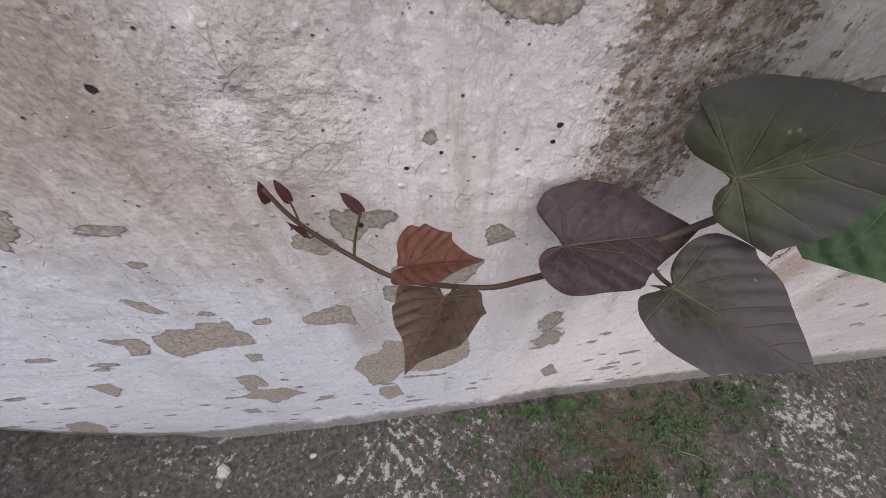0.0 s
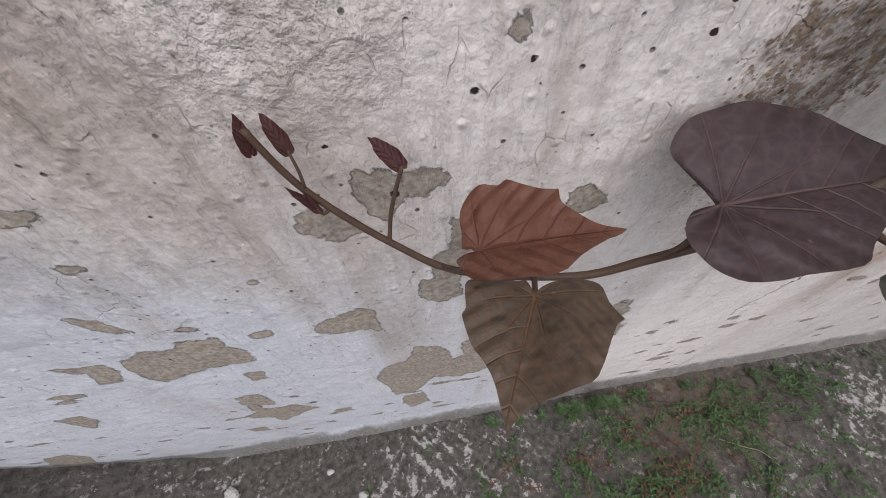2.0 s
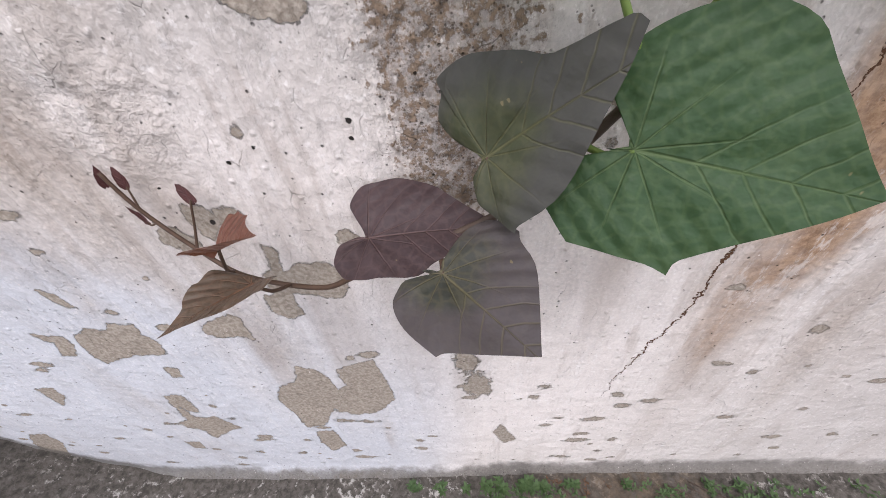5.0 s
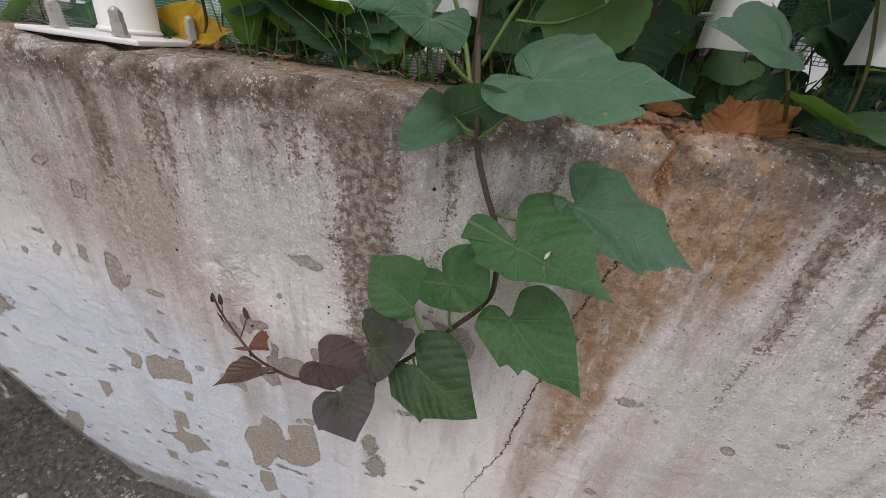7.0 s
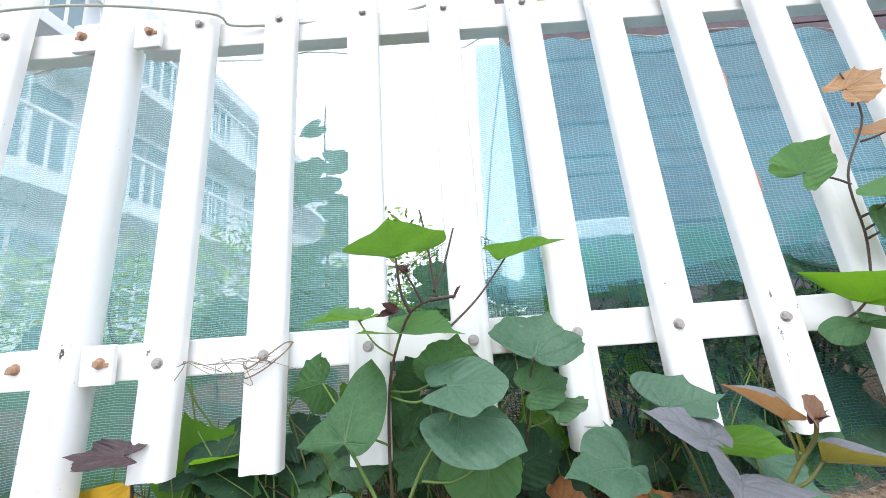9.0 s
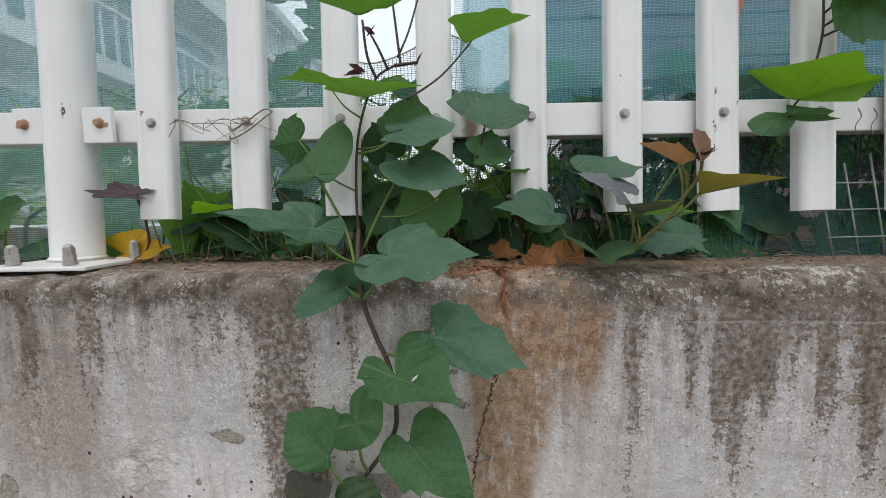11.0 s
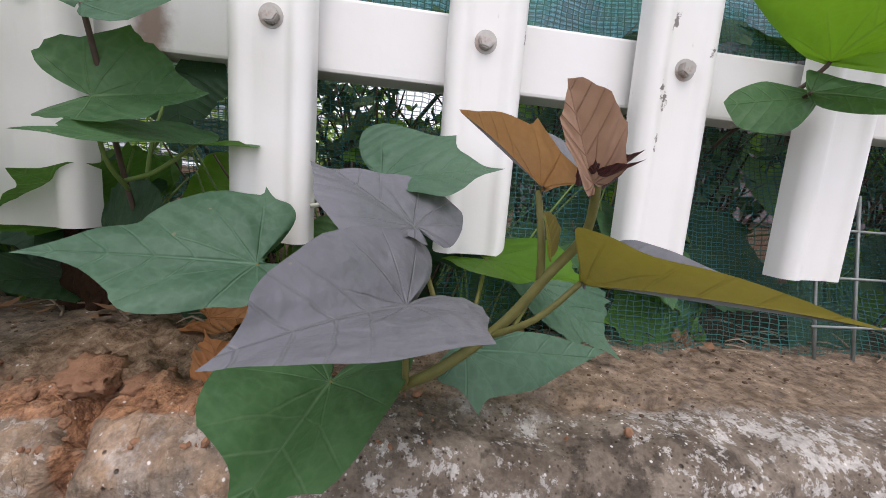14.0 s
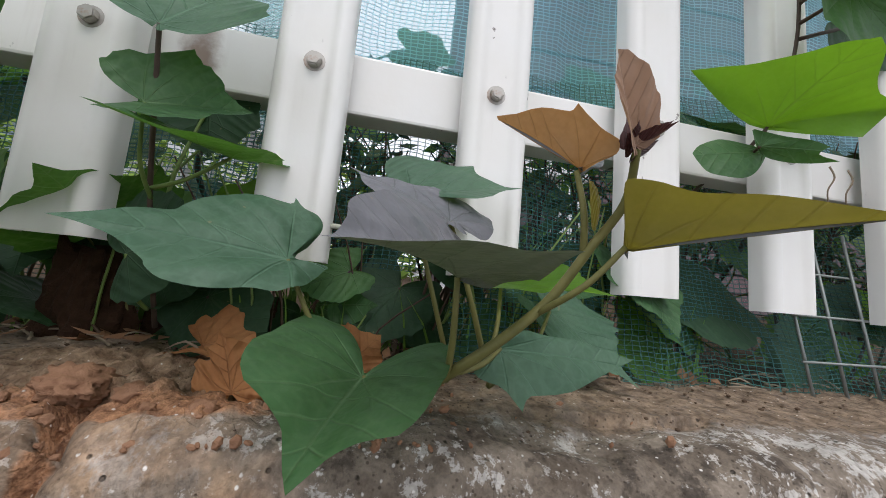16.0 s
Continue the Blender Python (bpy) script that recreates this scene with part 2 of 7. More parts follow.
    g.tree.links.new(wob3.outputs["Color"], small.inputs[0])
    small.inputs["Scale"].default_value = 0.005
    g.tree.links.new(small.outputs[0], wander.inputs[1])
    craze = g.step(g.cells(wander.outputs[0], 84, "DISTANCE_TO_EDGE"), 0.026, 0.006)
    craze = g.math("MULTIPLY", craze, g.step(g.noise(p, 34, 3), 0.53, 0.66))
    jag = g.math("ADD", g.math("MULTIPLY", g.math("SUBTRACT", g.noise(p, 70, 4, 0.7), 0.5), 0.022), g.math("MULTIPLY", g.math("SUBTRACT", g.noise(p, 320, 3, 0.7), 0.5), 0.005))
    gap = g.math("ABSOLUTE", g.math("ADD", g.attr("crack_off"), jag))
    crack = g.step(g.math("DIVIDE", gap, g.math("MAXIMUM", g.attr("crack_width"), 0.00001)), 1.0, 0.55)
    color = g.mix(g.math("MULTIPLY", craze, 0.16), color, (0.24, 0.20, 0.17))
    line = g.math("ABSOLUTE", g.math("ADD", g.attr("line_off"), g.math("MULTIPLY", g.math("SUBTRACT", g.noise(p, 60, 5, 0.75), 0.5), 0.013)))
    groove = g.math("MULTIPLY", g.step(line, 0.0018, 0.0006), g.attr("groove"))
    color = g.mix(g.math("MULTIPLY", groove, 0.45), color, (0.58, 0.53, 0.48))
    color = g.mix(crack, color, (0.11, 0.055, 0.03))
    # black specks, pale salt grains
    seed_at = g.math("ADD", g.math("ADD", g.attr("mould"), g.math("MULTIPLY", crest, 0.5)), g.math("MULTIPLY", g.attr("weather"), 0.5))
    dot = g.math("MULTIPLY", g.step(g.cells(p, 330), 0.26, 0.12), g.step(g.math("ADD", g.noise(p, 95, 4, 0.7), g.math("MULTIPLY", seed_at, 0.22)), 0.56, 0.66))
    color = g.mix(g.math("MULTIPLY", g.math("MULTIPLY", dot, g.step(rust, 0.6, 0.2)), 0.7), color, (0.05, 0.036, 0.026))
    salt = g.math("MULTIPLY", g.step(g.cells(g.coords(scale=(1, 1, 0.8)), 260), 0.22, 0.10), g.step(g.math("ADD", g.noise(p, 120, 3, 0.7), g.math("MULTIPLY", crest, 0.07)), 0.54, 0.62))
    color = g.mix(g.math("MULTIPLY", salt, 0.72), color, (0.74, 0.70, 0.66))
    # fine sandy grain over everything, with its relief shading put into the colour
    sand = g.step(g.noise(p, 420, 3, 0.6), 0.38, 0.62)
    shade = g.math("ADD", 0.90, g.math("MULTIPLY", sand, 0.22))
    shade = g.math("MULTIPLY", shade, g.math("ADD", 0.92, g.math("MULTIPLY", g.step(coarse, 0.30, 0.64), 0.16)))
    shade = g.math("ADD", 1.0, g.math("MULTIPLY", g.math("SUBTRACT", shade, 1.0), g.math("ADD", 0.30, g.math("MULTIPLY", g.math("MAXIMUM", soiled, g.math("MAXIMUM", crest, ledge)), 0.70))))
    tint = g.node("ShaderNodeVectorMath")
    tint.operation = "SCALE"
    g.tree.links.new(color, tint.inputs[0])
    g.tree.links.new(shade, tint.inputs["Scale"])
    color = tint.outputs[0]
    h = g.math("ADD", g.math("MULTIPLY", fine, 0.16), g.math("MULTIPLY", mid, 1.0))
    h = g.math("SUBTRACT", h, g.math("MULTIPLY", g.math("ADD", coat, stroke), 0.04))
    h = g.math("ADD", h, g.math("MULTIPLY", g.step(g.cells(p, 80), 0.22, 0.0), 0.35))
    h = g.math("ADD", h, g.math("MULTIPLY", coarse, 0.30))
    h = g.math("SUBTRACT", h, g.math("MULTIPLY", peel, 0.9))
    h = g.math("ADD", h, g.math("MULTIPLY", lip, 0.6))
    h = g.math("SUBTRACT", h, g.math("MULTIPLY", craze, 0.2))
    h = g.math("SUBTRACT", h, g.math("MULTIPLY", g.math("ADD", dark, crack), 0.9))
    h = g.math("ADD", h, g.math("MULTIPLY", g.math("ADD", g.math("ADD", crest, g.math("MULTIPLY", g.attr("rough"), 2.2)), g.math("ADD", earth, g.math("MULTIPLY", ledge, 0.5))), g.math("MULTIPLY", coarse, 0.9)))
    return g.finish(color, 0.92, g.bump(h, 1.0, 0.0026), 0.15)


def ground_material():
    """Old concrete paving, dark with damp, dusted with pale lichen; soil under the weeds."""
    g = Nodes("old_concrete_ground")
    p = g.coords()
    fine, mid, big = g.noise(p, 380, 5, 0.75), g.noise(p, 70, 6, 0.7), g.noise(p, 9, 5, 0.65)
    base = g.mix(g.step(g.noise(p, 130, 5, 0.65), 0.3, 0.7), (0.034, 0.031, 0.027), (0.135, 0.122, 0.108))
    base = g.mix(g.math("MULTIPLY", big, 0.45), base, (0.125, 0.110, 0.094))
    pale = g.step(g.math("ADD", g.math("ADD", g.math("MULTIPLY", mid, 0.9), g.math("MULTIPLY", big, 0.5)), g.attr("pale")), 0.72, 0.80)
    pale = g.math("MULTIPLY", pale, g.step(g.noise(p, 75, 7, 0.74), 0.46, 0.54))
    color = g.mix(g.math("MULTIPLY", pale, 0.9), base, (0.46, 0.44, 0.41))
    speck = g.step(g.noise(p, 140, 5, 0.72), 0.55, 0.60)
    color = g.mix(g.math("MULTIPLY", g.math("MULTIPLY", speck, g.step(g.noise(p, 22, 4, 0.6), 0.44, 0.62)), 0.60), color, (0.33, 0.305, 0.28))
    soil = g.step(g.math("ADD", g.attr("soil"), g.math("MULTIPLY", g.math("SUBTRACT", mid, 0.5), 1.0)), 0.35, 0.75)
    color = g.mix(g.math("MULTIPLY", soil, 0.9), color, g.mix(mid, (0.075, 0.058, 0.042), (0.20, 0.15, 0.105)))
    h = g.math("ADD", g.math("MULTIPLY", fine, 0.5), mid)
    return g.finish(color, 0.92, g.bump(h, 0.8, 0.003), 0.2)


def plain_material(name, a, b, scale, rough=0.7, bump=0.0005, spec=0.3, metal=0.0, stain=None, stain_lo=0.6, stain_hi=0.75):
    """Two tones of one surface, with fine grain and, where given, stains."""
    g = Nodes(name)
    p = g.coords()
    color = g.mix(g.noise(p, scale, 5, 0.6), a, b)
    if stain:
        color = g.mix(g.math("MULTIPLY", g.step(g.noise(p, scale * 0.35, 6, 0.7), stain_lo, stain_hi), 0.8), color, stain)
    return g.finish(color, rough, g.bump(g.noise(p, scale * 6, 4, 0.6), 0.5, bump), spec, metal)


def paint_material():
    """White gloss paint on steel with rain streaks, rust freckles and chalky wear."""
    g = Nodes("white_fence_paint")
    p = g.coords()
    tall = g.coords(scale=(1, 1, 0.1))
    color = g.mix(g.noise(p, 14, 4), (0.86, 0.845, 0.83), (0.79, 0.745, 0.68))
    streak = g.step(g.noise(tall, 60, 5, 0.65), 0.56, 0.82)
    color = g.mix(g.math("MULTIPLY", streak, 0.22), color, (0.46, 0.40, 0.32))
    chip = g.step(g.noise(g.coords(scale=(1, 1, 0.35)), 95, 6, 0.72), 0.655, 0.680)
    chip = g.math("MULTIPLY", chip, g.step(g.noise(p, 16, 2), 0.50, 0.56))
    color = g.mix(chip, color, (0.07, 0.045, 0.03))
    halo = g.step(g.noise(p, 28, 4, 0.6), 0.70, 0.82)
    color = g.mix(g.math("MULTIPLY", halo, 0.45), color, (0.45, 0.27, 0.13))
    # knocked spots beside the bolts of two pickets
    where = g.node("ShaderNodeNewGeometry").outputs["Position"]
    flatten = g.node("ShaderNodeVectorMath")
    flatten.operation = "MULTIPLY"
    g.tree.links.new(where, flatten.inputs[0])
    flatten.inputs[1].default_value = (1, 0, 0.38)
    ragged = g.math("MULTIPLY", g.math("SUBTRACT", g.noise(p, 260, 4, 0.7), 0.5), 0.010)
    for cx, cz, size in ((0.7105, 1.000, 0.0030), (0.7110, 0.955, 0.0034), (0.7080, 0.962, 0.0022), (0.7360, 0.984, 0.0020), (0.7100, 0.930, 0.0018), (0.6220, 0.978, 0.0022), (0.5930, 1.020, 0.0016), (0.8270, 1.004, 0.0020), (-0.012, 0.985, 0.0020)):
        spot = g.node("ShaderNodeVectorMath")
        spot.operation = "DISTANCE"
        g.tree.links.new(flatten.outputs[0], spot.inputs[0])
        spot.inputs[1].default_value = (cx, 0, cz * 0.38)
        hit = g.step(g.math("ADD", spot.outputs["Value"], ragged), size * 0.62, size * 0.30)
        color = g.mix(g.math("MULTIPLY", hit, 0.85), color, (0.10, 0.07, 0.055))
    # rust weeping from one spot on the lower rail
    stain = g.node("ShaderNodeVectorMath")
    stain.operation = "DISTANCE"
    g.tree.links.new(flatten.outputs[0], stain.inputs[0])
    stain.inputs[1].default_value = (0.4055, 0, 0.968 * 0.38)
    weep = g.step(g.math("ADD", stain.outputs["Value"], g.math("MULTIPLY", g.math("SUBTRACT", g.noise(p, 90, 4), 0.5), 0.014)), 0.016, 0.004)
    color = g.mix(g.math("MULTIPLY", weep, 0.85), color, (0.16, 0.075, 0.03))
    h = g.math("SUBTRACT", g.math("MULTIPLY", g.noise(p, 160, 3), 0.3), chip)
    return g.finish(color, 0.38, g.bump(h, 0.5, 0.0006), 0.45)


def leaf_material(name, top, tone, vein, shine=0.5, glow=0.3, glow_color=None, quilt=0.25, rim=None):
    """A heart-shaped leaf: midrib, side veins, quilting between them; light passes through the blade."""
    g = Nodes(name)
    uv = g.node("ShaderNodeUVMap")
    uv.uv_map = "blade"
    s = g.node("ShaderNodeSeparateXYZ")
    g.tree.links.new(uv.outputs[0], s.inputs[0])
    x, y = s.outputs[0], s.outputs[1]
    ay = g.math("ABSOLUTE", y)
    obj = g.node("ShaderNodeObjectInfo")
    p = g.coords()
    wave = g.math("MULTIPLY", g.math("SUBTRACT", g.noise(p, 60, 2), 0.5), 0.06)
    mid = g.step(g.math("ADD", ay, g.math("MULTIPLY", x, 0.012)), 0.019, 0.004)
    bend = g.math("ADD", g.math("ADD", g.math("MULTIPLY", ay, 0.85), wave), g.math("MULTIPLY", g.math("MULTIPLY", ay, ay), 0.45))
    along = g.math("MULTIPLY", g.math("SUBTRACT", x, bend), 5.2)
    saw = g.math("ABSOLUTE", g.math("SUBTRACT", g.math("FRACT", along), 0.5))
    side = g.step(saw, 0.075, 0.0)
    side = g.math("MULTIPLY", side, g.step(ay, 0.5, 0.1))
    side = g.math("MULTIPLY", side, g.step(along, 0.6, 0.9))
    r = g.math("POWER", g.math("ADD", g.math("MULTIPLY", x, x), g.math("MULTIPLY", y, y)), 0.5)
    fan = g.node("ShaderNodeMath")
    fan.operation = "ARCTAN2"
    g.tree.links.new(ay, fan.inputs[0])
    g.tree.links.new(x, fan.inputs[1])
    palm = g.math("ABSOLUTE", g.math("SUBTRACT", g.math("FRACT", g.math("MULTIPLY", g.math("ADD", fan.outputs[0], wave), 1.55)), 0.5))
    palm = g.math("MULTIPLY", g.step(g.math("MULTIPLY", palm, r), 0.014, 0.002), g.step(r, 0.62, 0.15))
    veins = g.math("MAXIMUM", g.math("MAXIMUM", mid, g.math("MULTIPLY", side, 0.60)), g.math("MULTIPLY", palm, 0.75))
    blotch = g.noise(p, 38, 5, 0.6)
    grain = g.noise(p, 340, 4, 0.65)
    color = g.mix(g.step(blotch, 0.30, 0.70), top, tone)
    cloud = g.step(g.noise(p, 14, 3), 0.42, 0.68)
    color = g.mix(g.math("MULTIPLY", cloud, 0.35), color, tuple(c * 0.62 for c in top))
    shadow_net = g.step(g.cells(p, 150, "DISTANCE_TO_EDGE"), 0.16, 0.02)
    color = g.mix(g.math("MULTIPLY", shadow_net, 0.18), color, vein)
    color = g.mix(g.math("MULTIPLY", obj.outputs["Random"], 0.35), color, tone)
    color = g.mix(g.math("MULTIPLY", g.step(grain, 0.35, 0.7), 0.22), color, tuple(c * 0.55 for c in top))
    if rim:
        outer = g.step(g.math("ADD", r, g.math("MULTIPLY", g.math("SUBTRACT", blotch, 0.5), 0.5)), 0.22, 0.55)
        color = g.mix(g.math("MULTIPLY", outer, 0.8), color, rim)
    spot = g.step(g.noise(p, 120, 2), 0.735, 0.76)
    color = g.mix(g.math("MULTIPLY", spot, 0.5), color, (0.30, 0.24, 0.12))
    color = g.mix(g.math("MULTIPLY", veins, 0.50), color, vein)
    puff = g.math("MULTIPLY", g.step(saw, 0.0, 0.45), g.step(ay, 0.02, 0.25))
    h = g.math("ADD", g.math("MULTIPLY", puff, quilt * 0.5), g.math("MULTIPLY", g.noise(p, 110, 3, 0.5), quilt * 1.2))
    h = g.math("ADD", h, g.math("MULTIPLY", g.noise(p, 42, 3, 0.5), quilt * 3.0))
    h = g.math("SUBTRACT", h, g.math("MULTIPLY", veins, 0.16))
    normal = g.bump(h, 1.0, 0.0034)
    g.finish(color, shine, normal, 0.25)
    if glow:
        thin = g.node("ShaderNodeBsdfTranslucent")
        tint = glow_color or tuple(min(1, c * 2.2) for c in tone)
        g.put(g.mix(g.math("MULTIPLY", veins, 0.4), tint, tuple(c * 0.5 for c in tint)), thin.inputs[0])
        m = g.node("ShaderNodeMixShader")
        m.inputs[0].default_value = glow
        g.tree.links.new(g.bsdf.outputs[0], m.inputs[1])
        g.tree.links.new(thin.outputs[0], m.inputs[2])
        g.tree.links.new(m.outputs[0], g.out.inputs[0])
    return g.mat


def net_material(name, thread, cover, upright, count=270, fill=0.0):
    """Knitted shade netting: close rows of thread with gaps to see through."""
    g = Nodes(name)
    p = g.coords("UV")
    s = g.node("ShaderNodeSeparateXYZ")
    wob = g.math("MULTIPLY", g.math("SUBTRACT", g.noise(p, 14, 3), 0.5), 0.014)
    g.tree.links.new(p, s.inputs[0])
    rows = g.math("ABSOLUTE", g.math("SUBTRACT", g.math("FRACT", g.math("MULTIPLY", g.math("ADD", s.outputs[1], wob), count)), 0.5))
    cols = g.math("ABSOLUTE", g.math("SUBTRACT", g.math("FRACT", g.math("MULTIPLY", g.math("ADD", s.outputs[0], wob), count * 0.62)), 0.5))
    rows = g.step(rows, 0.5 - cover * 0.42, 0.5 - cover * 0.42 + 0.1)
    cols = g.step(cols, upright, upright + 0.06)
    solid = g.math("MAXIMUM", g.math("MULTIPLY", rows, 0.92), g.math("MULTIPLY", cols, 0.8))
    worn = g.math("ADD", 0.62, g.math("MULTIPLY", g.noise(p, 5, 4), 0.6), True)
    solid = g.math("MAXIMUM", g.math("MULTIPLY", solid, worn, True), fill)
    color = g.mix(g.noise(p, 8, 5), thread, tuple(min(1, c * 1.7 + 0.03) for c in thread))
    g.finish(color, 0.55, None, 0.3)
    thin = g.node("ShaderNodeBsdfTranslucent")
    g.put(color, thin.inputs[0])
    both = g.node("ShaderNodeMixShader")
    both.inputs[0].default_value = 0.45
    g.tree.links.new(g.bsdf.outputs[0], both.inputs[1])
    g.tree.links.new(thin.outputs[0], both.inputs[2])
    clear = g.node("ShaderNodeBsdfTransparent")
    m = g.node("ShaderNodeMixShader")
    g.put(solid, m.inputs[0])
    g.tree.links.new(clear.outputs[0], m.inputs[1])
    g.tree.links.new(both.outputs[0], m.inputs[2])
    g.tree.links.new(m.outputs[0], g.out.inputs[0])
    return g.mat


WALL = wall_material()
GROUND = ground_material()
PAINT = paint_material()
STEEL = plain_material("weathered_zinc", (0.34, 0.31, 0.28), (0.52, 0.49, 0.45), 160, 0.5, 0.0004, 0.5, 0.6, (0.26, 0.12, 0.05), 0.55, 0.7)
RUSTY = plain_material("rusty_bolt", (0.36, 0.20, 0.11), (0.52, 0.34, 0.22), 240, 0.75, 0.0008, 0.3, 0.2)
SOIL = plain_material("garden_soil", (0.045, 0.03, 0.02), (0.13, 0.085, 0.055), 60, 0.95, 0.004, 0.1)
CLAY = plain_material("crumbled_red_clay", (0.16, 0.075, 0.042), (0.40, 0.225, 0.140), 90, 0.95, 0.003, 0.1)
TWIG = plain_material("dry_tendril", (0.20, 0.15, 0.10), (0.34, 0.27, 0.20), 200, 0.85, 0.0006, 0.2)
BARK = plain_material("dark_bark", (0.014, 0.008, 0.006), (0.085, 0.044, 0.026), 170, 0.95, 0.008, 0.1)
STEM_BROWN = plain_material("brown_vine_stem", (0.055, 0.032, 0.024), (0.120, 0.072, 0.044), 180, 0.55, 0.0004)
STEM_DARK = plain_material("dark_vine_stem", (0.055, 0.035, 0.03), (0.12, 0.085, 0.06), 180, 0.6, 0.0004)
STEM_GREEN = plain_material("green_vine_stem", (0.10, 0.105, 0.030), (0.20, 0.175, 0.055), 160, 0.5, 0.0004)
PETIOLE_GREEN = plain_material("green_petiole", (0.10, 0.17, 0.04), (0.19, 0.26, 0.07), 160, 0.5, 0.0004)
PVC = plain_material("grey_pvc_pipe", (0.40, 0.385, 0.40), (0.52, 0.50, 0.515), 60, 0.5, 0.0004, 0.4, 0.0, (0.28, 0.25, 0.24))
WIRE = plain_material("galvanised_wire", (0.13, 0.15, 0.14), (0.36, 0.38, 0.36), 160, 0.5, 0.0003, 0.5, 0.5)
RIBBON = plain_material("faded_red_ribbon", (0.75, 0.22, 0.15), (0.85, 0.40, 0.32), 60, 0.5, 0.0004)
CORD = plain_material("pale_plastic_cord", (0.45, 0.45, 0.36), (0.62, 0.62, 0.52), 120, 0.6, 0.0004)
PINK = plain_material("faded_pink_plastic", (0.42, 0.24, 0.21), (0.55, 0.36, 0.32), 50, 0.5, 0.0005)
RENDER_WHITE = plain_material("white_render", (0.68, 0.69, 0.70), (0.80, 0.80, 0.80), 2.0, 0.8, 0.002, 0.2, 0.0, (0.5, 0.5, 0.48))
# reflected sky painted into the panes as a bluish tone
WINDOW_GLASS = plain_material("sky_toned_window_glass", (0.16, 0.23, 0.25), (0.24, 0.32, 0.34), 1.0, 0.12, 0.0, 0.6)
BOARD = plain_material("weathered_board", (0.10, 0.075, 0.085), (0.21, 0.165, 0.17), 18, 0.85, 0.003, 0.2)
BANNER = plain_material("yellow_banner", (0.62, 0.44, 0.13), (0.72, 0.55, 0.20), 6, 0.5, 0.0004)
BANNER_BROWN = plain_material("brown_print", (0.20, 0.12, 0.10), (0.28, 0.18, 0.15), 12, 0.5, 0.0004)
BANNER_PALE = plain_material("pale_print", (0.62, 0.55, 0.48), (0.70, 0.64, 0.56), 12, 0.5, 0.0004)
LEAF_LITTER = plain_material("dead_leaf_litter", (0.11, 0.045, 0.025), (0.34, 0.19, 0.10), 60, 0.85, 0.0006, 0.2)
PEBBLE = plain_material("pale_stone_chip", (0.42, 0.40, 0.37), (0.62, 0.60, 0.56), 120, 0.85, 0.001, 0.2)
WEED = plain_material("weed_green", (0.026, 0.062, 0.020), (0.105, 0.165, 0.062), 90, 0.6, 0.0004)
GRASS = plain_material("fresh_grass", (0.060, 0.150, 0.020), (0.20, 0.36, 0.05), 40, 0.5, 0.0)
WEED_DRY = plain_material("withered_weed", (0.085, 0.042, 0.028), (0.17, 0.105, 0.062), 60, 0.8, 0.0004)
HEDGE = plain_material("far_hedge_leaf", (0.10, 0.20, 0.03), (0.30, 0.42, 0.07), 3, 0.6, 0.0)
NET_TEAL = net_material("teal_shade_net", (0.40, 0.78, 0.82), 0.36, 0.44, 310, 0.30)
NET_BLUE = net_material("blue_shade_net", (0.23, 0.53, 0.72), 0.50, 0.36, 250, 0.42)
# darker copy of the net, deep shade near the soil put into its thread
NET_LOW = net_material("darkened_shade_net", (0.028, 0.110, 0.098), 0.40, 0.38, 300, 0.10)


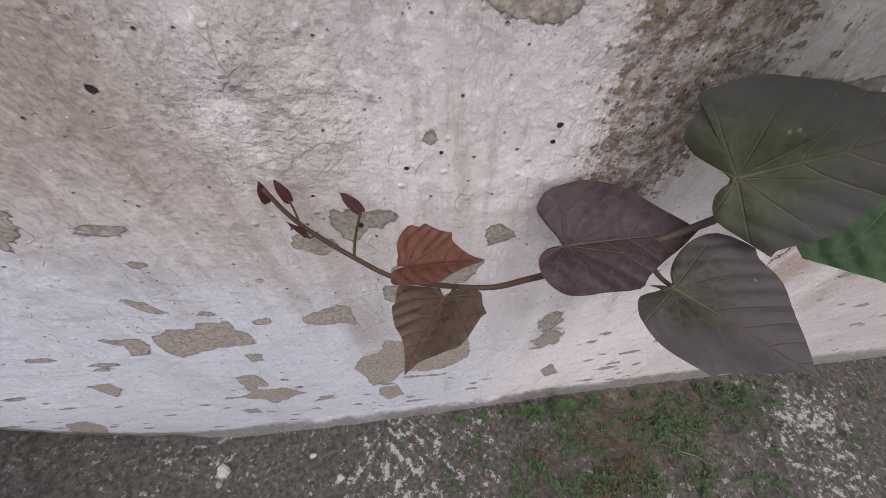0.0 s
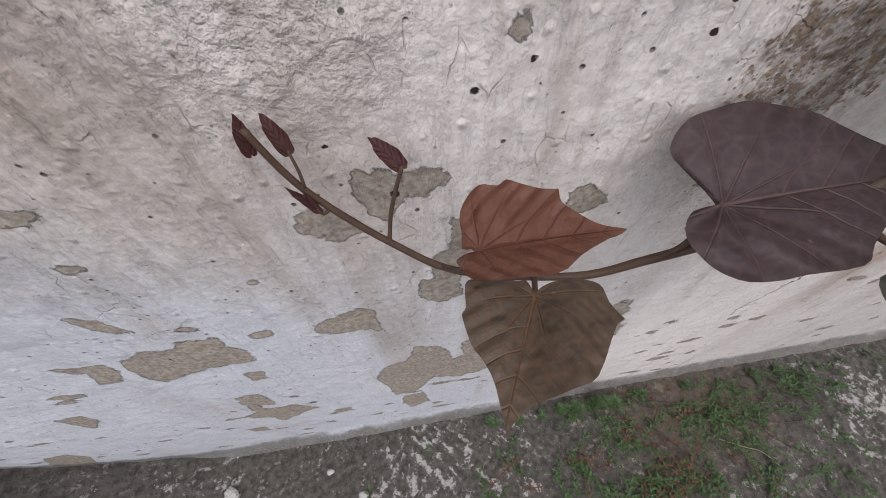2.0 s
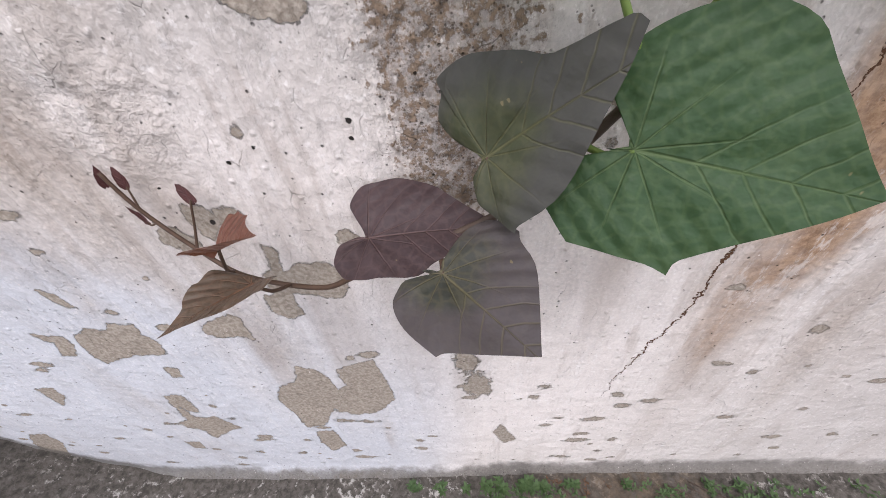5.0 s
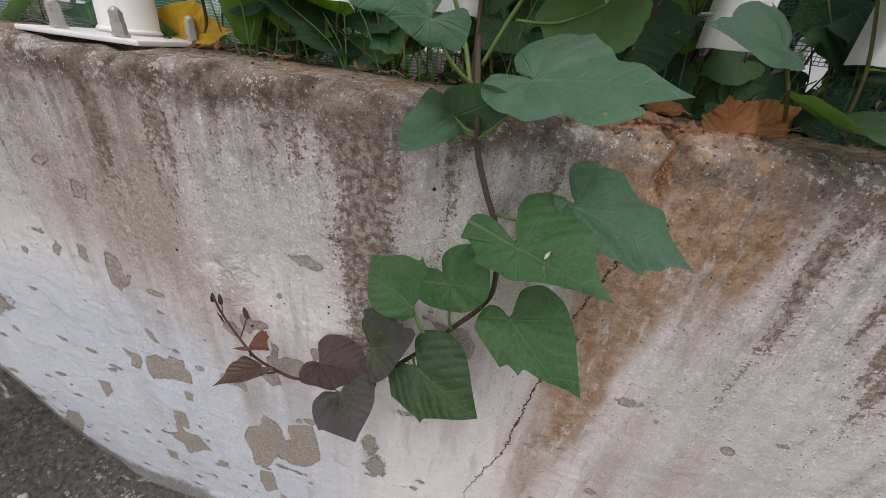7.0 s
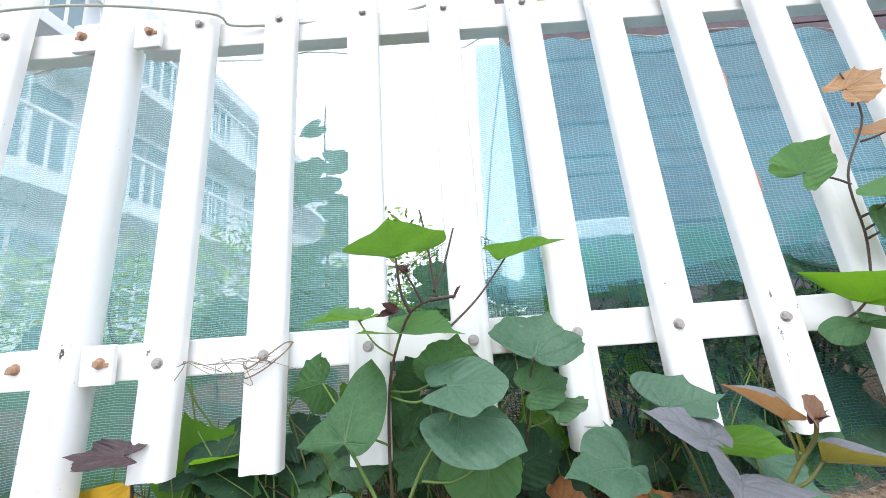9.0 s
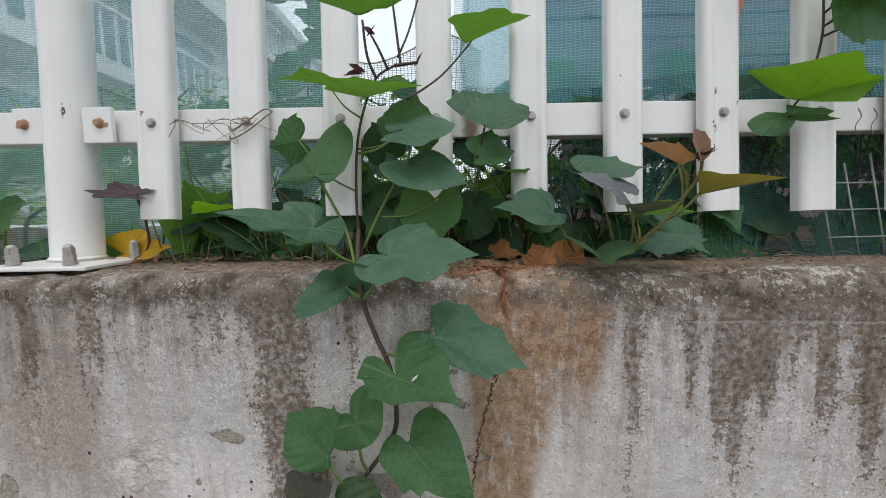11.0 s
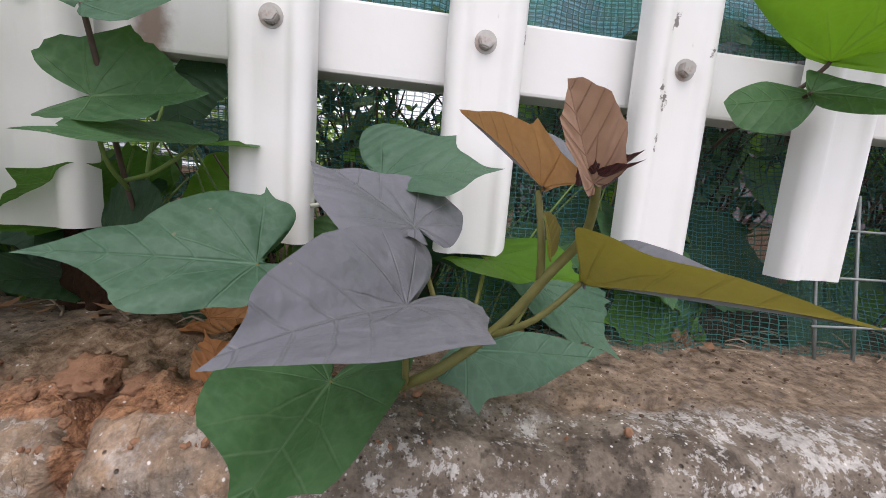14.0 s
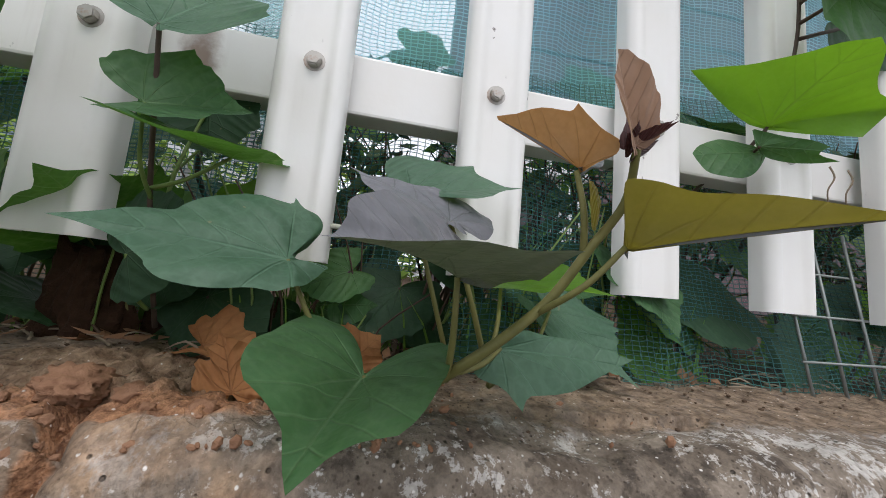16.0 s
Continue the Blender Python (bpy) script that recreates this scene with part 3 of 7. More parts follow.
LEAF = {
    "green": leaf_material("green_leaf", (0.034, 0.092, 0.034), (0.060, 0.135, 0.054), (0.16, 0.26, 0.12), 0.5, 0.22, (0.14, 0.34, 0.03)),
    "blue": leaf_material("blue_green_leaf", (0.050, 0.112, 0.064), (0.090, 0.160, 0.102), (0.13, 0.24, 0.15), 0.48, 0.16, (0.14, 0.34, 0.04)),
    "light": leaf_material("light_green_leaf", (0.060, 0.150, 0.055), (0.095, 0.205, 0.070), (0.18, 0.29, 0.12), 0.5, 0.38, (0.20, 0.42, 0.03)),
    # brighter copy of the green leaf, with sunlight painted into its tones
    "bright": leaf_material("green_leaf_sunlit_tone", (0.080, 0.200, 0.020), (0.120, 0.270, 0.025), (0.17, 0.27, 0.07), 0.45, 0.5, (0.25, 0.50, 0.02)),
    "deep": leaf_material("deep_green_leaf", (0.030, 0.068, 0.028), (0.055, 0.098, 0.046), (0.14, 0.19, 0.08), 0.5, 0.12, (0.1, 0.22, 0.03), 0.45),
    # darker copy of the green leaf, with shade painted into its tones
    "dark": leaf_material("green_leaf_shade_tone", (0.018, 0.050, 0.025), (0.035, 0.080, 0.040), (0.07, 0.12, 0.06), 0.55, 0.2, (0.08, 0.2, 0.03)),
    "purple": leaf_material("mauve_grey_leaf", (0.120, 0.130, 0.135), (0.180, 0.172, 0.192), (0.16, 0.165, 0.16), 0.45, 0.10, (0.16, 0.22, 0.06), 0.35, (0.160, 0.156, 0.172)),
    "mauve": leaf_material("mauve_brown_leaf", (0.043, 0.027, 0.029), (0.070, 0.046, 0.048), (0.17, 0.105, 0.095), 0.5, 0.06, (0.16, 0.10, 0.06)),
    "umber": leaf_material("umber_leaf", (0.085, 0.062, 0.045), (0.130, 0.096, 0.070), (0.30, 0.14, 0.075), 0.45, 0.08, (0.2, 0.13, 0.05), 0.6),
    "moss": leaf_material("mossy_green_leaf", (0.048, 0.056, 0.028), (0.074, 0.078, 0.048), (0.16, 0.15, 0.07), 0.55, 0.10, (0.12, 0.2, 0.04), 0.3, (0.060, 0.056, 0.056)),
    "smoke": leaf_material("smoky_green_leaf", (0.040, 0.042, 0.036), (0.061, 0.061, 0.052), (0.19, 0.16, 0.08), 0.55, 0.08, (0.12, 0.16, 0.05), 0.3, (0.082, 0.066, 0.070)),
    "copper": leaf_material("copper_red_leaf", (0.120, 0.046, 0.030), (0.20, 0.090, 0.062), (0.12, 0.04, 0.03), 0.45, 0.12, (0.4, 0.15, 0.06), 0.55),
    "bronze": leaf_material("bronze_leaf", (0.36, 0.20, 0.085), (0.46, 0.28, 0.14), (0.26, 0.13, 0.05), 0.42, 0.3, (0.6, 0.28, 0.08)),
    "rose": leaf_material("rosy_bronze_leaf", (0.34, 0.195, 0.125), (0.42, 0.26, 0.18), (0.28, 0.15, 0.09), 0.45, 0.2, (0.55, 0.3, 0.15)),
    "olive": leaf_material("olive_bronze_leaf", (0.165, 0.135, 0.042), (0.225, 0.180, 0.065), (0.22, 0.16, 0.06), 0.45, 0.3, (0.40, 0.34, 0.03)),
    "bud": leaf_material("wine_red_bud_leaf", (0.060, 0.022, 0.022), (0.095, 0.040, 0.038), (0.12, 0.05, 0.045), 0.45, 0.1, (0.2, 0.06, 0.05)),
    "yellow": leaf_material("yellowed_leaf", (0.60, 0.34, 0.02), (0.75, 0.45, 0.04), (0.62, 0.42, 0.08), 0.55, 0.3, (0.85, 0.5, 0.03)),
    "dry": leaf_material("dry_brown_leaf", (0.42, 0.17, 0.06), (0.55, 0.26, 0.11), (0.28, 0.13, 0.06), 0.75, 0.2, (0.5, 0.25, 0.1), 0.45),
}


# ---- builders ----
def part(name, bm, material, parent=None, label="", smooth=True):
    """Links a bmesh as one mesh object, under a thing or a part where one is given."""
    me = bpy.data.meshes.new(name)
    bm.to_mesh(me)
    bm.free()
    if smooth:
        me.polygons.foreach_set("use_smooth", [True] * len(me.polygons))
    me.materials.append(material)
    ob = new(name, me)
    if parent is not None:
        ob.parent = parent
    if label:
        ob["label"] = label
    return ob


def thing(name, label, category, group="", kind="", at=(0, 0, 0)):
    ob = new(name)
    ob.location = at
    ob.empty_display_size = 0.05
    return tagged(ob, label, category, group, kind)


def box(size, at=(0, 0, 0), bevel=0.0, turn=None):
    bm = bmesh.new()
    bmesh.ops.create_cube(bm, size=1, matrix=Matrix.Diagonal((*size, 1)))
    if bevel:
        bmesh.ops.bevel(bm, geom=bm.edges[:], offset=bevel, segments=2, affect="EDGES", profile=0.6)
    m = Matrix.Translation(at)
    if turn is not None:
        m = m @ turn
    bm.transform(m)
    return bm


def tube(points, radius, tip=None, sides=7, steps=5):
    """A round stalk through points, smoothed, tapering from radius to tip."""
    pts = [Vector(p) for p in points]
    tip = radius if tip is None else tip
    line = []
    for i in range(len(pts) - 1):
        p0, p1, p2, p3 = pts[max(i - 1, 0)], pts[i], pts[i + 1], pts[min(i + 2, len(pts) - 1)]
        for k in range(steps):
            u = k / steps
            line.append(0.5 * ((2 * p1) + (p2 - p0) * u + (2 * p0 - 5 * p1 + 4 * p2 - p3) * u * u + (3 * p1 - p0 - 3 * p2 + p3) * u ** 3))
    line.append(pts[-1])
    bm = bmesh.new()
    rings = []
    side = None
    for i, p in enumerate(line):
        d = (line[min(i + 1, len(line) - 1)] - line[max(i - 1, 0)])
        d = d.normalized() if d.length > 1e-9 else Vector((0, 0, 1))
        if side is None:
            side = d.orthogonal().normalized()
        side = (side - d * side.dot(d))
        side = side.normalized() if side.length > 1e-6 else d.orthogonal().normalized()
        up = d.cross(side)
        r = radius + (tip - radius) * i / (len(line) - 1)
        rings.append([bm.verts.new(p + r * (math.cos(a) * side + math.sin(a) * up)) for a in (2 * math.pi * k / sides for k in range(sides))])
    for a, b in zip(rings, rings[1:]):
        for k in range(sides):
            bm.faces.new((a[k], a[(k + 1) % sides], b[(k + 1) % sides], b[k]))
    bm.faces.new(rings[0][::-1])
    bm.faces.new(rings[-1])
    return bm


# outline of half a blade: degrees from the midrib, reach from the petiole
HEART = ((0, 1.0), (2, 0.945), (5, 0.88), (10, 0.82), (18, 0.765), (28, 0.71), (40, 0.655), (54, 0.605), (70, 0.56), (86, 0.52), (102, 0.49), (116, 0.495), (126, 0.49), (134, 0.465), (141, 0.41), (146, 0.335), (150, 0.24), (155, 0.12), (161, 0.04), (180, 0.005))
LOBED = ((0, 1.0), (2, 0.935), (5, 0.86), (10, 0.79), (18, 0.725), (28, 0.675), (36, 0.655), (42, 0.662), (46, 0.70), (50, 0.645), (62, 0.60), (76, 0.56), (85, 0.535), (89, 0.555), (93, 0.51), (106, 0.48), (118, 0.485), (127, 0.48), (135, 0.455), (142, 0.40), (147, 0.325), (151, 0.23), (156, 0.11), (162, 0.04), (180, 0.005))
SHIELD = ((0, 1.0), (3, 0.92), (7, 0.85), (14, 0.78), (25, 0.74), (38, 0.72), (52, 0.71), (66, 0.68), (80, 0.60), (95, 0.44), (110, 0.30), (128, 0.19), (150, 0.10), (180, 0.02))
OVATE = ((0, 1.0), (4, 0.93), (10, 0.85), (18, 0.76), (28, 0.66), (40, 0.56), (55, 0.46), (72, 0.36), (90, 0.28), (110, 0.20), (135, 0.12), (180, 0.012))
LEAF_COUNT = [0]


def full_outline(style):
    """A whole outline, degrees either side of the midrib and reach, rounded between its points but sharp at teeth and tip."""
    gap = (style[0][0] + style[-1][0] + 360) / 2
    ring = [*style, (gap, 0.035)]
    m = len(ring)
    pts = [Vector((q * math.cos(radians(a)), q * math.sin(radians(a)))) for a, q in ring]
    sharp = []
    for i, (a, q) in enumerate(ring):
        (a0, q0), (a1, q1) = ring[i - 1], ring[(i + 1) % m]
        sharp.append(q > q0 + 0.015 and q > q1 + 0.015 and (a1 - a) % 360 < 26 and (a - a0) % 360 < 26)
    out = []
    for i in range(m):
        p0, p1, p2, p3 = pts[i - 1], pts[i], pts[(i + 1) % m], pts[(i + 2) % m]
        t1 = (p2 - p1) * 0.9 if sharp[i] else (p2 - p0) * 0.5
        t2 = (p2 - p1) * 0.9 if sharp[(i + 1) % m] else (p3 - p1) * 0.5
        reach = (p2 - p1).length
        t1, t2 = (t * min(1.0, 1.4 * reach / max(t.length, 1e-6)) for t in (t1, t2))
        for k in range(3):
            u = k / 3
            p = (2 * u ** 3 - 3 * u * u + 1) * p1 + (u ** 3 - 2 * u * u + u) * t1 + (3 * u * u - 2 * u ** 3) * p2 + (u ** 3 - u * u) * t2
            near = ring[i][0] + (((ring[(i + 1) % m][0] - ring[i][0] + 180) % 360) - 180) * u
            a = math.degrees(math.atan2(p.y, p.x))
            out.append((a + 360 * round((near - a) / 360), p.length))
    return out


def leaf(parent, kind, b, t, l, r, style=HEART, droop=0.10, cup=0.06, wave=0.02, name="leaf", label="", fold_limit=50, rear=0.03, shear=0.4, slim=0.28):
    """A blade from its petiole joint b to its tip t; l and r are the widest points of its two halves."""
    LEAF_COUNT[0] += 1
    rng = random.Random(977 + LEAF_COUNT[0])
    b, t, l, r = Vector(b), Vector(t), Vector(l), Vector(r)
    e = t - b
    length = e.length
    e.normalize()
    dl, dr = (l - b) - e * (l - b).dot(e), (r - b) - e * (r - b).dot(e)
    wl = min(max(dl.length, slim * length), 0.95 * length)
    wr = min(max(dr.length, slim * length), 0.95 * length)
    across = dl.normalized() - dr.normalized()
    if across.length < 0.35:
        across = dl.normalized()
    across.normalize()
    n = e.cross(across)
    if n.z < 0 and abs(n.z) > 0.25:
        flip = -1
    else:
        flip = 1
    fold = 0.5 * (math.asin(max(-1, min(1, dl.normalized().dot(n)))) + math.asin(max(-1, min(1, dr.normalized().dot(n)))))
    fold = max(-radians(fold_limit), min(radians(fold_limit), fold))
    widest, wide_at = max((q * math.sin(radians(a)), q * math.cos(radians(a))) for a, q in style)
    sl = max(-shear, min(shear, ((l - b).dot(e) / length - wide_at))) / widest
    sr = max(-shear, min(shear, ((r - b).dot(e) / length - wide_at))) / widest
    own = style[0][0] < 0
    if own:
        half = full_outline(style)
    else:
        angles = []
        for i in range(len(style) - 1):
            (a0, q0), (a1, q1) = style[i], style[i + 1]
            for k in range(2):
                angles.append((a0 + (a1 - a0) * k / 2, q0 + (q1 - q0) * k / 2))
        angles.append(style[-1])
        half = angles + [(-a, q) for a, q in angles[1:-1][::-1]]
    rings = 7
    bm = bmesh.new()
    uv = bm.loops.layers.uv.new("blade")
    ph = [rng.uniform(0, 6.28) for _ in range(4)]
    flat = {}

    dl.normalize()
    dr.normalize()

    def put_own(a, q, f):
        """A point of a blade with an outline of its own: two half planes hinged on the midrib, arched and rippled a little."""
        x, y = q * f * math.cos(radians(a)), q * f * math.sin(radians(a))
        w = min(1.0, abs(y) / 0.10 + max(0.0, -x) / 0.10)
        y = y if a >= 0 else -y
        out = ((dl if a >= 0 else dr) * (0.5 + 0.5 * w) + (-dr if a >= 0 else -dl) * (0.5 - 0.5 * w)).normalized()
        lift = 0.09 * length * f * (1 - f) * (1 + 0.5 * math.sin(a * 0.11 + ph[0]))
        lift += wave * 0.6 * length * f ** 3 * (math.sin(a * 0.075 + ph[2]) + 0.6 * math.sin(a * 0.19 + ph[3]))
        v = bm.verts.new(b + e * (length * x) + out * (y * length) + n * lift * (1 if n.z >= 0 else -1))
        flat[v] = (x, y if a >= 0 else -y)
        return v

    def put(a, q, f):
        if own:
            return put_own(a, q, f)
        edge = 1 + 0.03 * math.sin(a * 0.16 + ph[0]) + 0.02 * math.sin(a * 0.41 + ph[1])
        x, y = q * edge * f * math.cos(radians(a)), q * edge * f * math.sin(radians(a))
        w = (wl if y >= 0 else wr) / widest
        yy = abs(y) * w
        slide = (sl if y >= 0 else sr) * (abs(y) ** 2 / widest) * max(0.0, 1 - max(x, 0.0)) * max(0.0, min(1.0, (x + 0.12) / 0.3))
        lift = cup * length * (abs(y) / 0.65) ** 2 - droop * length * max(x, -0.4) * abs(x)
        lift += wave * length * (f ** 2) * (math.sin(a * 0.075 + ph[2]) + 0.6 * math.sin(a * 0.19 + ph[3])) * flip
        lift += rear * length * max(0.0, -x) / 0.25
        p = b + e * (length * (x + slide)) + across * math.copysign(yy * math.cos(fold), y) + n * (yy * math.sin(fold) + lift * flip)
        v = bm.verts.new(p)
        flat[v] = (x, y)
        return v

    centre = put(0, 0, 0)
    last = None
    for i in range(1, rings + 1):
        f = (i / rings) ** 0.85
        ring = [put(a, q, f) for a, q in half]
        for k in range(len(half)):
            k2 = (k + 1) % len(half)
            if not own and (abs(half[k][0]) > 179 or abs(half[k2][0]) > 179):
                if half[k][0] * half[k2][0] < 0:
                    continue
            if last is None:
                bm.faces.new((centre, ring[k], ring[k2]))
            else:
                bm.faces.new((last[k], ring[k], ring[k2], last[k2]))
        last = ring
    for f in bm.faces:
        for lp in f.loops:
            lp[uv].uv = flat[lp.vert]
    ob = part(name, bm, LEAF[kind], parent, label)
    return ob


def stalk(parent, b, node, material, radius=0.0016, sag=0.25, label="", name="petiole"):
    """The petiole from a stem's node to a leaf's joint."""
    b, node = Vector(b), Vector(node)
    mid = (b + node) / 2 + Vector((0, 0, -sag * (b - node).length * 0.35)) + Vector((0, -0.1, 0)) * (b - node).length
    return part(name, tube([node, mid, b], radius * 1.15, radius * 0.85, 6, 5), material, parent, label)


# ---- the planter wall, its bed and the ground ----
TABLE = np.random.RandomState(5).rand(256, 256)


def lattice(u, v, seed=0):
    """Smooth value noise of two arrays, 0 to 1."""
    u, v = u + seed * 17.3, v + seed * 7.9
    i, j = np.floor(u).astype(int), np.floor(v).astype(int)
    fu, fv = u - i, v - j
    fu, fv = fu * fu * (3 - 2 * fu), fv * fv * (3 - 2 * fv)
    at = lambda a, b: TABLE[a % 256, b % 256]
    return (at(i, j) * (1 - fu) + at(i + 1, j) * fu) * (1 - fv) + (at(i, j + 1) * (1 - fu) + at(i + 1, j + 1) * fu) * fv


def layered(u, v, seed=0, octaves=4):
    total, amp, out = 0.0, 1.0, 0.0
    for k in range(octaves):
        out = out + amp * lattice(u * 2 ** k, v * 2 ** k, seed + k)
        total, amp = total + amp, amp * 0.55
    return out / total


def grid_object(name, verts, nu, nv, material, fields=None, opening=None):
    """A sheet of nu x nv points, with named float fields on its points and, where given, an opening left out."""
    faces = [(j * nu + i, j * nu + i + 1, (j + 1) * nu + i + 1, (j + 1) * nu + i) for j in range(nv - 1) for i in range(nu - 1) if opening is None or not opening[j, i]]
    me = bpy.data.meshes.new(name)
    me.from_pydata(verts.reshape(-1, 3).tolist(), [], faces)
    me.polygons.foreach_set("use_smooth", [True] * len(me.polygons))
    for key, values in (fields or {}).items():
        a = me.attributes.new(key, "FLOAT", "POINT")
        a.data.foreach_set("value", np.ascontiguousarray(values, dtype=np.float32).ravel())
    me.materials.append(material)
    return new(name, me)


HEIGHT, DEPTH = 0.79, 0.13
xs = np.concatenate([np.linspace(-4.0, -0.75, 60)[:-1], np.linspace(-0.75, -0.24, 140)[:-1], np.linspace(-0.24, 0.16, 230)[:-1], np.linspace(0.16, 0.36, 60)[:-1], np.linspace(0.36, 0.54, 91), np.linspace(0.54, 1.45, 183)[1:], np.linspace(1.45, 4.5, 60)[1:]])
front = np.concatenate([np.linspace(-0.02, 0.03, 12)[:-1], np.linspace(0.03, HEIGHT - 0.018, 290)])
arc = np.radians(np.array([15, 32, 50, 68, 82]))
ledge_ys = np.linspace(0.018, DEPTH, 48)
prof_y = np.concatenate([np.zeros(len(front)), 0.018 - 0.018 * np.cos(arc), ledge_ys, [DEPTH + 0.004]])
prof_z = np.concatenate([front, HEIGHT - 0.018 + 0.018 * np.sin(arc), np.full(len(ledge_ys), HEIGHT), [HEIGHT - 0.10]])
prof_ny = np.concatenate([np.full(len(front), -1.0), -np.cos(arc), np.zeros(len(ledge_ys)), [0.0]])
prof_nz = np.concatenate([np.zeros(len(front)), np.sin(arc), np.ones(len(ledge_ys)), [0.0]])
X, PY = np.meshgrid(xs, prof_y)
Z = np.meshgrid(xs, prof_z)[1]
NY, NZ = np.meshgrid(xs, prof_ny)[1], np.meshgrid(xs, prof_nz)[1]
S = Z + np.maximum(PY, 0)

peel = np.zeros_like(X)


def flake(x, z, rx, rz, lean=0.0, strength=1.0):
    """A flaked patch centred at x, z on the face."""
    global peel
    dx, dz = X - x, Z - z
    dx, dz = dx + lean * dz, dz
    d = np.sqrt((dx / rx) ** 2 + (dz / rz) ** 2)
    peel = np.maximum(peel, strength * np.clip(1.10 - 0.55 * d, 0, 1) * (PY < 0.01))


def flake_shape(*corners):
    """A flaked patch with angular edges, from its corners x, z on the face."""
    global peel
    inside, gap = np.zeros(X.shape, bool), np.full(X.shape, 9.0)
    for (x0, z0), (x1, z1) in zip(corners, corners[1:] + corners[:1]):
        ex, ez = x1 - x0, z1 - z0
        along = np.clip(((X - x0) * ex + (Z - z0) * ez) / (ex * ex + ez * ez + 1e-12), 0, 1)
        gap = np.minimum(gap, np.hypot(X - x0 - along * ex, Z - z0 - along * ez))
        crosses = (z0 > Z) != (z1 > Z)
        inside ^= crosses & (X < x0 + ex * (Z - z0) / (ez if abs(ez) > 1e-9 else 1e-9))
    peel = np.maximum(peel, np.clip(0.56 + np.where(inside, gap, -gap) / 0.009, 0, 1) * (PY < 0.01))


flake_shape((-0.147, 0.374), (-0.128, 0.384), (-0.110, 0.381), (-0.102, 0.392), (-0.080, 0.388), (-0.083, 0.372), (-0.076, 0.361), (-0.077, 0.344), (-0.095, 0.340), (-0.112, 0.341), (-0.131, 0.337), (-0.149, 0.327), (-0.152, 0.344), (-0.153, 0.359))
flake_shape((-0.176, 0.374), (-0.161, 0.374), (-0.160, 0.360), (-0.170, 0.344), (-0.181, 0.345), (-0.178, 0.358))
flake_shape((-0.186, 0.380), (-0.175, 0.376), (-0.177, 0.359), (-0.182, 0.369))
flake_shape((-0.022, 0.384), (-0.008, 0.389), (0.010, 0.397), (0.019, 0.393), (0.015, 0.382), (0.017, 0.360), (0.008, 0.367), (-0.004, 0.368), (-0.016, 0.366), (-0.024, 0.373))
flake_shape((-0.130, 0.436), (-0.120, 0.431), (-0.113, 0.413), (-0.120, 0.415), (-0.128, 0.424))
flake_shape((-0.096, 0.318), (-0.084, 0.316), (-0.088, 0.299), (-0.098, 0.298))
flake_shape((-0.133, 0.258), (-0.113, 0.260), (-0.114, 0.218), (-0.129, 0.222), (-0.133, 0.238))
flake_shape((-0.155, 0.191), (-0.123, 0.203), (-0.102, 0.206), (-0.087, 0.167), (-0.111, 0.161), (-0.134, 0.138), (-0.138, 0.165), (-0.156, 0.174))
flake_shape((-0.184, 0.129), (-0.164, 0.128), (-0.169, 0.102), (-0.185, 0.104))
flake_shape((-0.267, 0.282), (-0.246, 0.283), (-0.250, 0.261), (-0.268, 0.255))
flake_shape((-0.383, 0.162), (-0.363, 0.160), (-0.363, 0.128), (-0.387, 0.089), (-0.406, 0.104), (-0.405, 0.129))
flake_shape((0.032, 0.506), (0.042, 0.505), (0.047, 0.498), (0.052, 0.503), (0.064, 0.502), (0.066, 0.497), (0.059, 0.490), (0.049, 0.490), (0.040, 0.479), (0.033, 0.483), (0.030, 0.495))
flake_shape((0.004, 0.487), (0.015, 0.490), (0.025, 0.481), (0.027, 0.472), (0.016, 0.467), (0.008, 0.472), (0.001, 0.476))
flake_shape((0.123, 0.476), (0.131, 0.480), (0.138, 0.474), (0.143, 0.467), (0.135, 0.464), (0.127, 0.460))
flake_shape((-0.007, 0.242), (0.005, 0.272), (0.028, 0.285), (0.037, 0.312), (0.053, 0.307), (0.061, 0.294), (0.066, 0.263), (0.078, 0.273), (0.075, 0.303), (0.091, 0.310), (0.115, 0.320), (0.123, 0.272), (0.122, 0.237), (0.097, 0.207), (0.067, 0.205), (0.049, 0.219), (0.026, 0.177), (0.002, 0.169), (-0.001, 0.207))
flake_shape((0.010, 0.155), (0.031, 0.159), (0.034, 0.110), (0.012, 0.089), (0.003, 0.118))
flake_shape((0.072, 0.443), (0.088, 0.451), (0.108, 0.451), (0.124, 0.441), (0.117, 0.424), (0.110, 0.413), (0.086, 0.418), (0.066, 0.426))
flake_shape((0.069, 0.470), (0.076, 0.468), (0.076, 0.450), (0.071, 0.429), (0.073, 0.395), (0.062, 0.389), (0.048, 0.400), (0.050, 0.418), (0.058, 0.418), (0.058, 0.442), (0.067, 0.445))
flake_shape((-0.123, 0.527), (-0.122, 0.523), (-0.129, 0.510), (-0.140, 0.504), (-0.140, 0.512))
flake_shape((-0.147, 0.557), (-0.134, 0.547), (-0.131, 0.518), (-0.145, 0.497), (-0.154, 0.508), (-0.154, 0.534))
flake_shape((-0.155, 0.648), (-0.140, 0.643), (-0.146, 0.627), (-0.161, 0.627))
flake_shape((-0.221, 0.556), (-0.217, 0.546), (-0.227, 0.532), (-0.232, 0.537))
flake_shape((-0.186, 0.558), (-0.177, 0.554), (-0.180, 0.533), (-0.189, 0.539))
flake_shape((0.107, 0.609), (0.129, 0.614), (0.145, 0.604), (0.138, 0.597), (0.119, 0.602))
